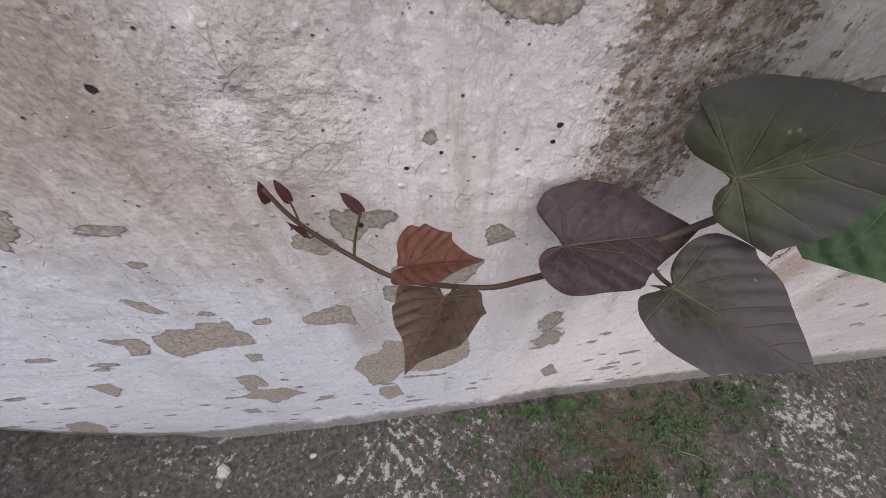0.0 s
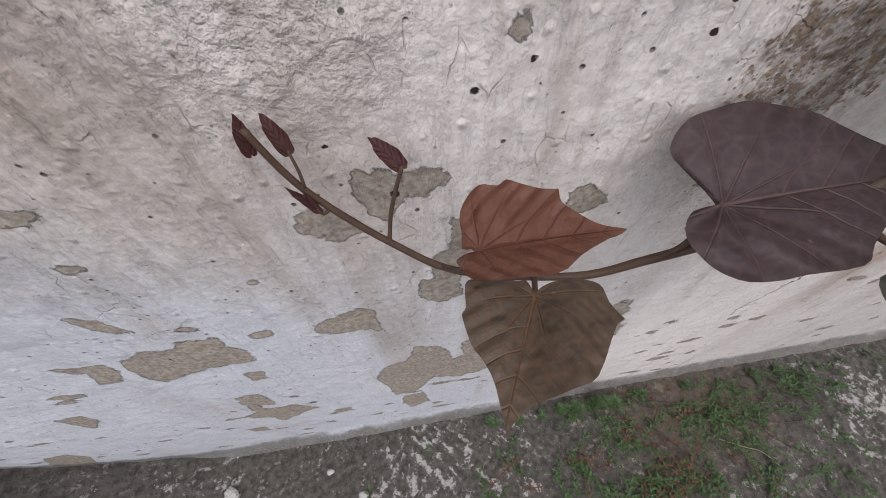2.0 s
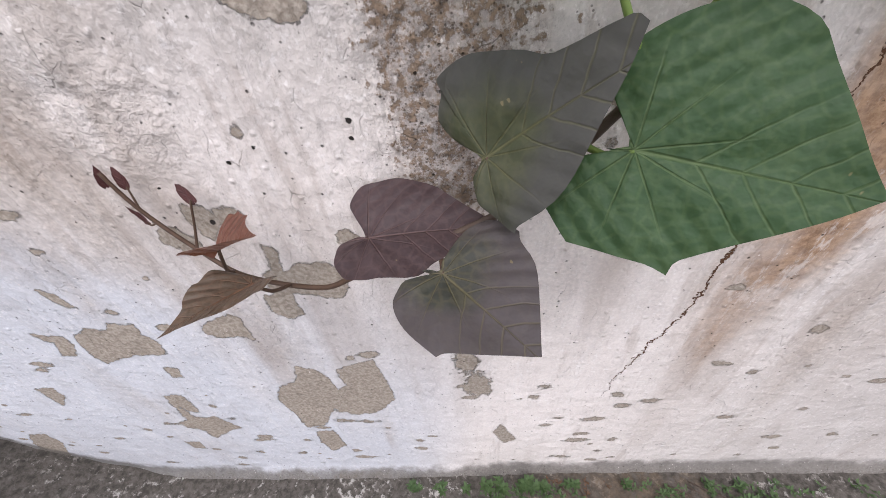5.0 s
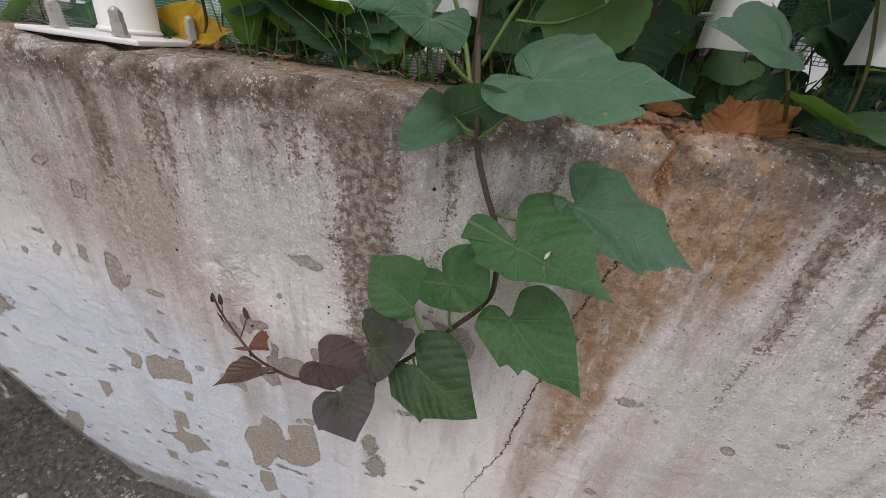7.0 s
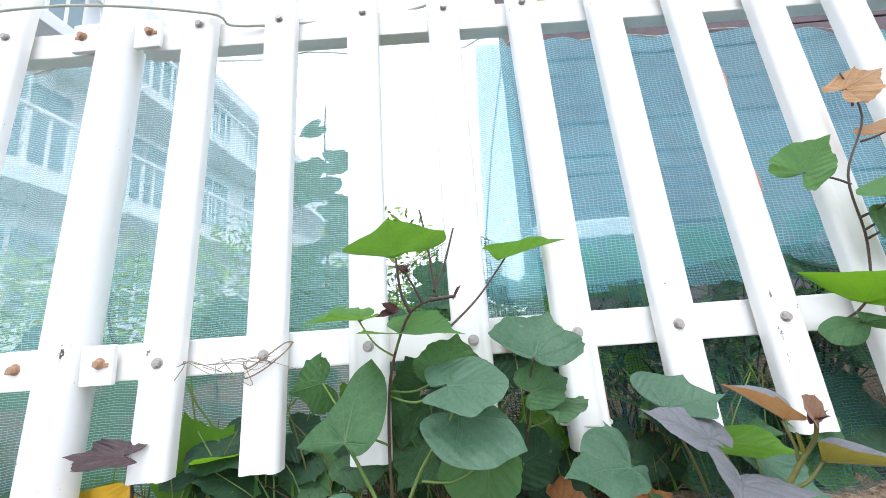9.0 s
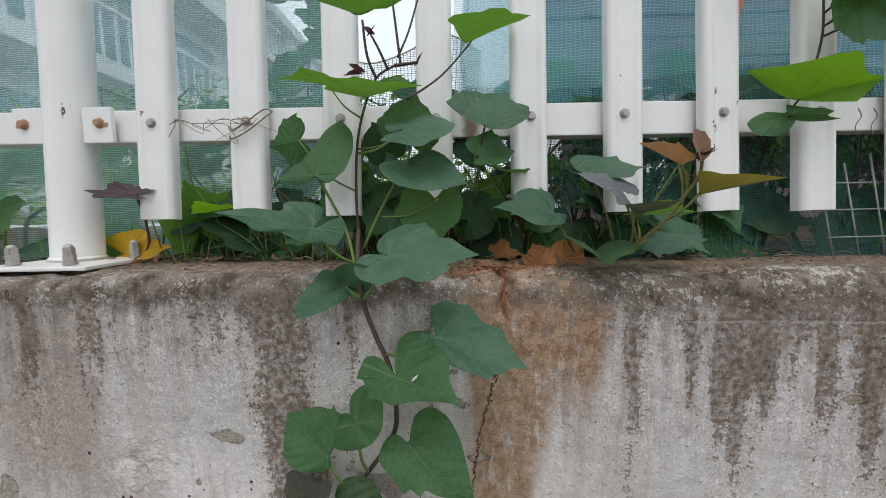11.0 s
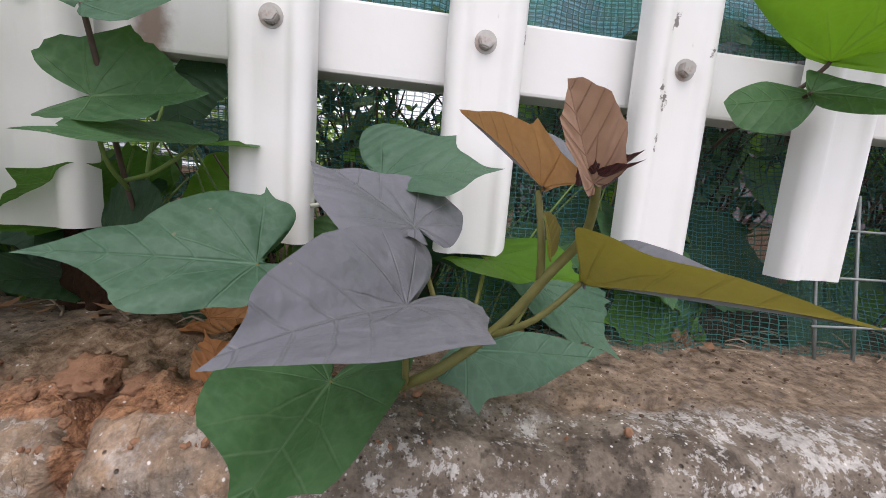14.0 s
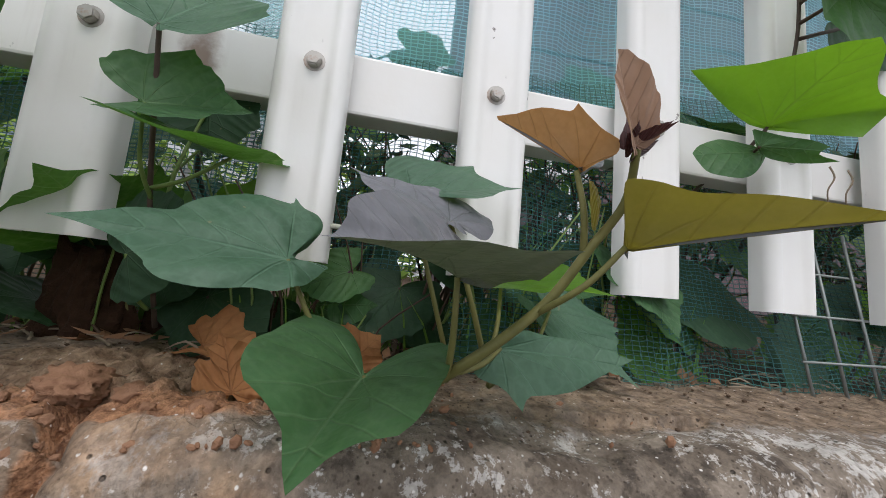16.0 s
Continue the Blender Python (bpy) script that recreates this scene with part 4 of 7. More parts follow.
flake_shape((-0.135, 0.245), (-0.127, 0.195), (-0.091, 0.170), (-0.122, 0.148), (-0.144, 0.179))
flake_shape((-0.394, 0.149), (-0.366, 0.127), (-0.389, 0.082), (-0.415, 0.098))
flake_shape((-0.269, 0.272), (-0.247, 0.266), (-0.268, 0.241))
flake_shape((0.271, 0.566), (0.309, 0.565), (0.320, 0.548), (0.319, 0.522), (0.303, 0.541), (0.282, 0.554))
flake_shape((0.086, 0.552), (0.089, 0.553), (0.091, 0.551), (0.089, 0.548), (0.086, 0.549))
flake_shape((0.234, 0.143), (0.243, 0.165), (0.263, 0.119), (0.248, 0.108))
flake_shape((0.703, 0.332), (0.727, 0.358), (0.738, 0.345), (0.736, 0.321), (0.715, 0.317))
flake(0.205, 0.315, 0.010, 0.018)
flake(0.215, 0.265, 0.012, 0.022)
flake(0.750, 0.330, 0.020, 0.020)
flake(-0.420, 0.420, 0.040, 0.030)
flake(-0.560, 0.250, 0.050, 0.030)
# a scatter of small flakes, thicker towards the foot of the wall
rng = random.Random(4)
for _ in range(190):
    fx, fz = rng.uniform(-0.72, 0.9), abs(rng.gauss(0.0, 0.27)) + 0.03
    size = rng.uniform(0.002, 0.0055)
    flake(fx, fz, size * rng.uniform(1.0, 2.6), size, rng.uniform(-0.4, 0.4), rng.uniform(0.7, 1.0))

def blob(x, z, rx, rz):
    return np.exp(-(((X - x) / rx) ** 2 + ((Z - z) / rz) ** 2))


def streak(x, top, bottom, width, sway=0.0):
    """A run of stain from top down to bottom, fading as it goes."""
    cx = x + sway * (top - Z) + min(0.006, 0.35 * width) * np.sin(Z * 40 + x * 90)
    fall = np.clip((Z - bottom) / max(top - bottom, 1e-3), 0, 1) ** 0.6
    return np.exp(-((X - cx) / width) ** 2) * fall


rust = 0.28 * blob(0.52, 0.71, 0.035, 0.05) + 0.12 * blob(0.60, 0.74, 0.10, 0.020) + 0.90 * blob(0.450, 0.745, 0.060, 0.045) + 0.95 * streak(0.437, 0.78, 0.40, 0.030, 0.02) + 0.34 * streak(0.485, 0.76, 0.36, 0.028) + 0.45 * blob(0.42, 0.36, 0.05, 0.13) + 0.20 * streak(0.525, 0.74, 0.54, 0.025) + 0.25 * blob(0.45, 0.15, 0.09, 0.14)
rust += 0.80 * np.exp(-np.abs((X - 0.442) / 0.042) ** 2.4) * np.clip((Z - 0.30) / 0.35, 0, 1)
rust += 0.6 * blob(0.52, 0.692, 0.012, 0.022) + 0.45 * blob(-0.02, 0.70, 0.016, 0.07)
low = layered(X * 6, Z * 6, 3)
mould = 0.84 * streak(0.186, 0.80, 0.40, 0.028, 0.03) + 1.45 * blob(0.203, 0.575, 0.030, 0.075) + 0.35 * streak(0.155, 0.80, 0.60, 0.02) 
mould += 0.55 * blob(0.215, 0.60, 0.028, 0.09) + 1.0 * streak(-0.100, 0.775, 0.58, 0.012, 0.02) + 0.40 * blob(0.19, 0.73, 0.03, 0.03) + 0.45 * streak(0.10, 0.77, 0.66, 0.012) + 0.60 * streak(0.668, 0.78, 0.60, 0.016) + 0.55 * streak(0.80, 0.80, 0.42, 0.035) + 0.5 * streak(0.90, 0.80, 0.35, 0.05) + 0.45 * streak(0.73, 0.79, 0.64, 0.02) + 0.5 * streak(1.05, 0.80, 0.3, 0.07) + 0.35 * streak(0.60, 0.79, 0.68, 0.03)
mould += 0.74 * streak(-0.034, 0.765, 0.56, 0.011, 0.03) + 0.40 * streak(-0.018, 0.74, 0.50, 0.008, 0.05) + 0.35 * streak(0.045, 0.77, 0.60, 0.010, 0.02) + 0.35 * streak(0.27, 0.79, 0.62, 0.02) + 0.3 * streak(0.34, 0.79, 0.66, 0.015) + 0.4 * streak(0.985, 0.80, 0.45, 0.02) + 0.45 * streak(0.845, 0.79, 0.52, 0.012) + 0.45 * streak(0.655, 0.76, 0.55, 0.010)
mould += 0.26 * np.clip((Z - 0.60) / 0.18, 0, 1) + 0.16 * np.clip((X - 0.55) / 0.3, 0, 1) * np.clip((Z - 0.3) / 0.4, 0, 1)
mould = 1.0 * mould + 0.30 * streak(0.70, 0.79, 0.45, 0.008) + 0.45 * streak(0.765, 0.79, 0.50, 0.010, 0.02) + 0.40 * streak(0.82, 0.79, 0.40, 0.014, 0.01) + 0.45 * streak(0.875, 0.79, 0.45, 0.012) + 0.4 * streak(0.94, 0.79, 0.40, 0.018)
mould += 0.5 * np.clip((0.018 - Z) / 0.02, 0, 1) - 0.07
runs = random.Random(31)
for _ in range(46):
    rx = runs.uniform(0.54, 1.25)
    mould = mould + runs.uniform(0.25, 0.75) * streak(rx, runs.uniform(0.70, 0.79), runs.uniform(0.28, 0.62), runs.uniform(0.003, 0.009), runs.uniform(-0.02, 0.02))
for _ in range(30):
    rx = runs.uniform(-0.5, 0.40)
    mould = mould + runs.uniform(0.15, 0.50) * streak(rx, runs.uniform(0.70, 0.79), runs.uniform(0.45, 0.66), runs.uniform(0.003, 0.007), runs.uniform(-0.02, 0.03))
mould = mould - 0.12 * np.clip((X - 0.52) / 0.06, 0, 1)
weather = 0.02 + 0.72 * np.clip((Z - 0.56) / 0.20, 0, 1) + 0.38 * np.clip((X - 0.42) / 0.4, 0, 1) * np.clip((Z - 0.10) / 0.5, 0, 1) + 0.25 * (low - 0.5) + 0.55 * np.clip((0.03 - Z) / 0.03, 0, 1) - 0.24 * np.clip((X - 0.50) / 0.1, 0, 1) * np.clip((Z - 0.56) / 0.2, 0, 1)
dirt = 0.32 * blob(-0.085, 0.55, 0.075, 0.12) + 0.32 * blob(-0.14, 0.65, 0.10, 0.09) + 0.32 * streak(-0.115, 0.78, 0.34, 0.026, 0.05) + 0.30 * streak(-0.055, 0.78, 0.40, 0.016, 0.04) + 0.35 * streak(-0.19, 0.78, 0.40, 0.022) + 0.15 * blob(-0.02, 0.47, 0.05, 0.08) + 0.30 * blob(-0.05, 0.66, 0.05, 0.2) + 0.30 * blob(0.04, 0.33, 0.06, 0.2) + 0.30 * blob(0.45, 0.5, 0.3, 0.3) + 0.4 * (layered(X * 9, Z * 5, 11) - 0.45) + 0.12
crest = np.clip((S - 0.735) / 0.03, 0, 1) * (1 - np.clip((PY - 0.03) / 0.03, 0, 1))
crest *= (1 - 0.20 * np.exp(-(((X - 0.46) / 0.06) ** 2))) * (0.75 + 0.5 * layered(X * 14, S * 20, 6)) * (0.80 + 0.20 * np.clip((X - 0.48) / 0.15, 0, 1))
earth = 1.15 * np.exp(-(((X - 0.435) / 0.070) ** 4)) * np.clip((S - 0.803) / 0.012, 0, 1) * np.clip((0.125 - PY) / 0.04, 0, 1) + 0.9 * np.exp(-(((X - 0.437) / 0.0045) ** 2)) * np.clip((S - 0.735) / 0.02, 0, 1)
ledge = np.clip((PY - 0.025) / 0.03, 0, 1)
crack_x = np.interp(Z, (0.10, 0.29, 0.38, 0.50, 0.61, 0.68, 0.79), (0.330, 0.356, 0.385, 0.396, 0.408, 0.428, 0.438))
crack_off = np.clip(X - crack_x, -0.1, 0.1)
crack_width = 0.0013 * np.clip((Z - 0.22) / 0.1, 0, 1) * np.clip((0.735 - Z) / 0.02, 0, 1) * (0.45 + 0.9 * layered(X * 3, Z * 24, 63)) * (PY < 0.01)
# mask for the painted skylight, strongest low and to the left
skylight_tint = np.clip((0.62 - Z) / 0.22, 0, 1) * np.clip((0.16 - X + 0.25 * (0.4 - Z)) / 0.25, 0, 1) * (0.6 + 0.8 * layered(X * 12, Z * 5, 61)) + 0.45 * blob(0.16, 0.30, 0.10, 0.22)
line_off = np.clip(S - 0.738 - 0.004 * (layered(X * 12, X * 0, 52) - 0.5), -0.1, 0.1)
groove = np.clip((X - 0.50) / 0.06, 0, 1) * np.clip(2.2 * layered(X * 25, X * 0, 53) - 0.4, 0, 1)
rough = 1.1 * blob(0.02, 0.565, 0.040, 0.038) + 0.5 * blob(0.19, 0.62, 0.05, 0.12)

# relief: trowel marks, lumps, a broken notch in the crest
out = 0.0035 * (layered(X * 7, S * 7, 1) - 0.5) + 0.0022 * (layered(X * 34, S * 30, 2) - 0.5) + 0.0012 * (layered(X * 110, S * 110, 4, 3) - 0.5)
out += 0.007 * rough * (layered(X * 62, S * 52, 8, 4) - 0.5)
out += 0.0012 * np.clip((X - 0.45) / 0.1, 0, 1) * np.clip((S - 0.736 - 0.004 * layered(X * 10, X * 0, 51)) / 0.006, 0, 1) * (PY < 0.05)
worn = np.clip((S - 0.75) / 0.03, 0, 1) * (PY < 0.05)
out -= worn * 0.010 * np.clip(layered(X * 22, S * 22, 9) - 0.40, 0, 1) * 2.0
lumps = np.clip(earth, 0, 1) * (PY > 0.004)
out += lumps * (0.016 * np.clip(layered(X * 75, S * 75, 71, 4) - 0.36, 0, 1) + 0.006 * (layered(X * 230, S * 230, 73, 2) - 0.5)) + 0.004 * ledge * (layered(X * 90, S * 90, 75, 4) - 0.45)
out -= 0.010 * np.exp(-(((X - 0.437 - 0.004 * np.sin(S * 90)) / 0.0045) ** 2)) * np.clip((S - 0.738) / 0.01, 0, 1) * (PY < 0.04)
notch = np.exp(-(((X - 0.425) / 0.055) ** 2)) * np.clip((S - 0.765) / 0.03, 0, 1)
out -= notch * (0.001 + 0.012 * np.clip(layered(X * 40, S * 40, 12, 3) - 0.42, 0, 1))
BANK_X, BANK_Z = (-2.0, -0.75, -0.50, -0.46, -0.42, -0.36, -0.30, -0.24), (0.0, 0.28, 0.24, 0.19, 0.115, 0.045, 0.012, 0.0)
BANK = np.interp(X, BANK_X, BANK_Z)
foot_field = np.clip(1.5 - (Z - BANK) / 0.040 - 0.7 * layered(X * 9, Z * 6, 41), 0, 1)
foot = 0.012 * np.clip(1 - (Z + 0.0) / 0.030, 0, 1) ** 2
wall_points = np.stack([X, PY + NY * out - foot, Z + NZ * out], axis=2)
PIPE = (0.648, 0.315)
mouth = (np.hypot(X[:-1, :-1] + X[1:, 1:] - 2 * PIPE[0], Z[:-1, :-1] + Z[1:, 1:] - 2 * PIPE[1]) < 2 * 0.0285) & (PY[:-1, :-1] < 0.01)
planter = grid_object("wall_south", wall_points, len(xs), len(prof_y), WALL, dict(peel=peel, rust=rust, mould=mould, weather=weather, dirt=dirt, crest=crest, earth=earth, ledge=ledge, crack_off=crack_off, crack_width=crack_width, line_off=line_off, rough=rough, foot=foot_field, skylight_tint=skylight_tint, wash=0.66 * np.clip((X - 0.32) / 0.30, 0, 1) + 0.78 * np.clip((Z - 0.52) / 0.10, 0, 1) * np.clip((0.45 - X) / 0.2, 0, 1) + 0.12 * np.clip((-0.02 - X) / 0.1, 0, 1) * np.clip((Z - 0.45) / 0.2, 0, 1) , groove=groove), mouth)
tagged(planter, "low whitewashed planter wall, peeling, mouldy and rust-stained", "wall", kind="structure")

# ground: one sheet, finely laid near the wall, reaching the horizon
gx = np.concatenate([[-900, -200, -50, -15, -5], np.linspace(-2, -0.9, 12), np.linspace(-0.85, 1.6, 300), np.linspace(1.7, 3, 12), [6, 15, 50, 200, 900]])
gy = np.concatenate([[-900, -200, -50, -15, -5, -2.5], np.linspace(-1.6, -0.75, 10), np.linspace(-0.7, 0.02, 120), [0.10, 0.6, 1.5, 4, 12, 40, 150, 900]])
GX, GY = np.meshgrid(gx, gy)
near = (np.abs(GX - 0.3) < 2) & (np.abs(GY + 0.3) < 0.8)
GZ = np.where(near, 0.006 * (layered(GX * 8, GY * 8, 21) - 0.5) + 0.004 * (layered(GX * 45, GY * 45, 22) - 0.5), 0.0)
soil = np.exp(-(((GX - 0.42) / 0.24) ** 2 + ((GY + 0.06) / 0.13) ** 2)) * 0.62
GZ = GZ + 0.012 * np.clip(soil, 0, 1) * (0.5 + layered(GX * 60, GY * 60, 23)) * near
GZ = GZ + np.interp(GX, BANK_X, BANK_Z) * np.clip((GY + 1.6) / 0.9, 0, 1) * (GY < 0.05)
ground = grid_object("ground", np.stack([GX, GY, GZ], axis=2), len(gx), len(gy), GROUND, dict(soil=soil, pale=0.14 * np.exp(-(((GX - 0.69) / 0.06) ** 2 + ((GY + 0.12) / 0.08) ** 2)) + 0.10 * np.exp(-(((GX - 0.02) / 0.10) ** 2 + ((GY + 0.10) / 0.05) ** 2)) - 0.05))
tagged(ground, "old dark concrete paving speckled with pale lichen", "ground", kind="structure")

# the raised bed behind the wall
bx, by = np.linspace(-4.0, 4.5, 340), np.concatenate([np.linspace(DEPTH - 0.004, 0.5, 40), np.linspace(0.56, 2.6, 12)])
BX, BY = np.meshgrid(bx, by)
BZ = HEIGHT - 0.012 + 0.022 * (layered(BX * 9, BY * 9, 31) - 0.5) + 0.012 * (layered(BX * 60, BY * 60, 32) - 0.5)
bed = grid_object("soil_bed", np.stack([BX, BY, BZ], axis=2), len(bx), len(by), SOIL)
tagged(bed, "dark garden soil filling the raised bed", "soil", kind="structure")
back = part("wall_north", box((8.5, 0.12, HEIGHT + 0.02), (0.25, 2.66, HEIGHT / 2)), RENDER_WHITE, None)
tagged(back, "plain plastered rear wall of the planter", "wall", kind="structure")

grains = bmesh.new()
rng = random.Random(21)
for _ in range(600):
    size = rng.choice((0.0004, 0.0006, 0.0009, 0.0012)) * rng.uniform(0.7, 1.4)
    bmesh.ops.create_icosphere(grains, subdivisions=1, radius=size, matrix=Matrix.Translation((rng.uniform(-0.35, 1.15), DEPTH - abs(rng.gauss(0, 0.04)), HEIGHT + size * 0.3)) @ Matrix.Diagonal((1.2, 0.9, 0.7, 1)))
tagged(part("soil_grains", grains, SOIL, None, smooth=False), "loose grains of soil spilled over the ledge", "soil", kind="stuff")
# crumbs of clay and small stones on the ledge
crumbs = bmesh.new()
rng = random.Random(12)
for _ in range(900):
    cx = rng.gauss(0.435, 0.075)
    cy = rng.uniform(0.006, 0.115)
    size = rng.choice((0.0006, 0.0009, 0.0012, 0.0020)) * rng.uniform(0.7, 1.3)
    bmesh.ops.create_icosphere(crumbs, subdivisions=1, radius=size, matrix=Matrix.Translation((cx, cy, HEIGHT - 0.001 + size * 0.3 - 0.008 * math.exp(-((cx - 0.425) / 0.055) ** 2))) @ Euler((rng.random() * 6, rng.random() * 6, 0)).to_matrix().to_4x4() @ Matrix.Diagonal((1.2, rng.uniform(0.6, 1), rng.uniform(0.5, 0.9), 1)))
tagged(part("clay_crumbs", crumbs, CLAY, None, smooth=False), "crumbs of orange clay scattered on the wall's ledge", "debris", kind="stuff")


def clod(at, size, seed):
    rnd = random.Random(seed)
    bm = bmesh.new()
    bmesh.ops.create_icosphere(bm, subdivisions=4 if size[0] > 0.008 else 3, radius=1)
    for v in bm.verts:
        q = v.co.copy()
        v.co *= 1 + 0.30 * noise.noise(q * 1.6 + Vector((seed, 0, 0))) + 0.28 * noise.noise(q * 3.7 + Vector((0, seed, 0))) + 0.26 * noise.noise(q * 9) + 0.16 * noise.noise(q * 19)
    bm.transform(Matrix.Translation(at) @ Euler((0, 0, rnd.random() * 6)).to_matrix().to_4x4() @ Matrix.Diagonal((size[0], size[1], size[2], 1)))
    return bm


rng = random.Random(6)
for i in range(22):
    cx = rng.gauss(0.440, 0.040)
    size = rng.uniform(0.0010, 0.0024) * (1.5 if i < 4 else 1)
    at = (cx, rng.uniform(0.010, 0.060), HEIGHT + size * 0.25 + 0.001)
    ob = part("clay_clod", clod(at, (size * 1.25, size, size * 0.8), i), CLAY, None)
    tagged(ob, "rough orange clay clod lying on the broken wall crest", "clod", "clods on the ledge")

for i, (cx, cy, sx, sy, sz) in enumerate(((0.422, 0.044, 0.017, 0.012, 0.0065), (0.446, 0.040, 0.008, 0.007, 0.0035), (0.478, 0.026, 0.005, 0.0045, 0.004))):
    ob = part("clay_clod", clod((cx, cy, HEIGHT + sz * 0.2), (sx, sy, sz), 70 + i), CLAY, None)
    tagged(ob, "rounded lump of orange clay resting on the broken wall crest", "clod", "clods on the ledge")

# stone chips and the seam's grit on the paving
for i, (px, py, s) in enumerate(((-0.075, -0.085, 0.006), (-0.255, -0.055, 0.010), (-0.38, -0.11, 0.009), (-0.12, -0.05, 0.005), (0.18, -0.19, 0.005), (0.60, -0.22, 0.006), (-0.20, -0.13, 0.004))):
    ob = part("stone_chip", clod((px, py, s * 0.35 + float(np.interp(px, BANK_X, BANK_Z))), (s, s * 0.75, s * 0.45), 40 + i), PEBBLE, None)
    tagged(ob, "small pale stone chip lying on the paving", "stone", "stone chips")


# drain pipe let into the wall
def pipe_stub():
    t = thing("drain_pipe", "grey plastic drain pipe set flush in the wall face", "pipe", at=(PIPE[0], 0, PIPE[1]))
    bm = bmesh.new()
    outer, inner = 0.0335, 0.0270
    n = 32
    rings = []
    for rad, y in ((outer, 0.02), (outer, -0.0022), (outer - 0.0015, -0.0036), (inner + 0.001, -0.0036), (inner, -0.0022), (inner, 0.11)):
        rings.append([bm.verts.new((rad * math.cos(2 * math.pi * k / n), y, rad * math.sin(2 * math.pi * k / n))) for k in range(n)])
    for a, b in zip(rings, rings[1:]):
        for k in range(n):
            bm.faces.new((a[k], a[(k + 1) % n], b[(k + 1) % n], b[k]))
    bm.faces.new(rings[-1])
    part("pipe_wall", bm, PVC, t)
    return t


pipe_stub()

# ---- the white picket fence ----
FY = lambda x: 0.085 + 0.03 * x
LEAN_BACK = radians(3.2)
fence = thing("fence", "white painted steel picket fence bolted onto the planter wall", "fence")


def picket_mesh():
    """A flat steel channel with rolled edges, its foot cut square."""
    w, d, lo, hi = 0.0225, 0.018, 0.851, 1.78
    edge = [(-w, d), (-w, 0.0080), (-w + 0.0006, 0.0052), (-w + 0.0022, 0.0026), (-w + 0.0046, 0.0008), (-w + 0.0068, 0.0), (-w + 0.0090, 0.0001), (-w + 0.0112, 0.0016), (-w + 0.0132, 0.0028), (-w + 0.0150, 0.0030), (-w + 0.0190, 0.0030)]
    outer = edge + [(-x, y) for x, y in edge[::-1]]
    inner = [(x * (1 - 0.0025 / w), y + (0.0025 if abs(x) < w - 0.0005 else 0)) for x, y in outer]
    m = len(outer)
    bm = bmesh.new()
    rows = []
    for z in (lo, 0.98, 1.2, 1.45, hi):
        rows.append(([bm.verts.new((x, y, z)) for x, y in outer], [bm.verts.new((x, y, z)) for x, y in inner]))
    for (o0, i0), (o1, i1) in zip(rows, rows[1:]):
        for k in range(m - 1):
            bm.faces.new((o0[k], o0[k + 1], o1[k + 1], o1[k]))
            bm.faces.new((i0[k], i0[k + 1], i1[k + 1], i1[k]))
        for k in (0, m - 1):
            bm.faces.new((o0[k], i0[k], i1[k], o1[k]))
    for o, i in (rows[0], rows[-1]):
        for k in range(m - 1):
            bm.faces.new((o[k], o[k + 1], i[k + 1], i[k]))
    bmesh.ops.recalc_face_normals(bm, faces=bm.faces)
    for e in bm.edges:
        if len(e.link_faces) != 2 or e.calc_face_angle() > radians(40):
            e.smooth = False
    return bm


def bolt_mesh(radius=0.0050, depth=0.0050):
    bm = bmesh.new()
    bmesh.ops.create_cone(bm, cap_ends=True, segments=6, radius1=radius, radius2=radius * 0.96, depth=depth)
    bmesh.ops.bevel(bm, geom=[e for e in bm.edges], offset=0.0007, segments=2, affect="EDGES")
    bmesh.ops.create_cone(bm, cap_ends=True, segments=20, radius1=radius * 1.3, radius2=radius * 1.3, depth=0.0012, matrix=Matrix.Translation((0, 0, -depth / 2)))
    bm.transform(Matrix.Rotation(radians(90), 4, "X"))
    return bm


picket_data = None
bolt_data = None
turn = math.atan(0.03)
PICKETS = [(-0.90), (-0.78), (-0.66), (-0.54), (-0.40), (-0.28)] + [0.12 * k for k in range(0, 16)]
tilts = random.Random(3)
for px in PICKETS:
    if picket_data is None:
        first = part("picket", picket_mesh(), PAINT, fence)
        picket_data = first.data
        ob = first
    else:
        ob = new("picket", picket_data)
        ob.parent = fence
    ob.matrix_basis = Matrix.Translation((px, FY(px) - 0.002, 0.86)) @ Matrix.Translation((0, 0, 0.1135)) @ Euler((-LEAN_BACK, -0.05 * max(0, px - 0.25) + radians(tilts.uniform(-0.35, 0.35)), turn)).to_matrix().to_4x4() @ Matrix.Translation((0, 0, -0.9735 + tilts.uniform(-0.001, 0.001)))
    for bz in (0.9735, 1.446):
        if bolt_data is None:
            bolt = part("bolt", bolt_mesh(), STEEL, ob, "zinc hexagon bolt", smooth=False)
            bolt_data = bolt.data
        else:
            bolt = new("bolt", bolt_data)
            bolt.parent = ob
        bolt.location = (tilts.uniform(-0.002, 0.002), 0.0008, bz)
        bolt.rotation_euler = (0, tilts.uniform(0, 1), 0)


def rail(z, x0, x1, height, name="rail"):
    """A square tube running behind the pickets."""
    mid = (x0 + x1) / 2
    bm = box(((x1 - x0), 0.022, height), (0, 0, 0), 0.002)
    ob = part(name, bm, PAINT, fence, smooth=False)
    back_off = (z - 0.86) * math.tan(LEAN_BACK)
    ob.matrix_basis = Matrix.Translation((mid, FY(mid) + 0.0170 + 0.0115 + back_off, z)) @ Matrix.Rotation(turn, 4, "Z") @ Matrix.Rotation(-LEAN_BACK, 4, "X")
    return ob


for z, h in ((0.974, 0.043), (1.446, 0.043)):
    rail(z, -0.098, 2.2, h)
    rail(z, -1.1, -0.164, h)

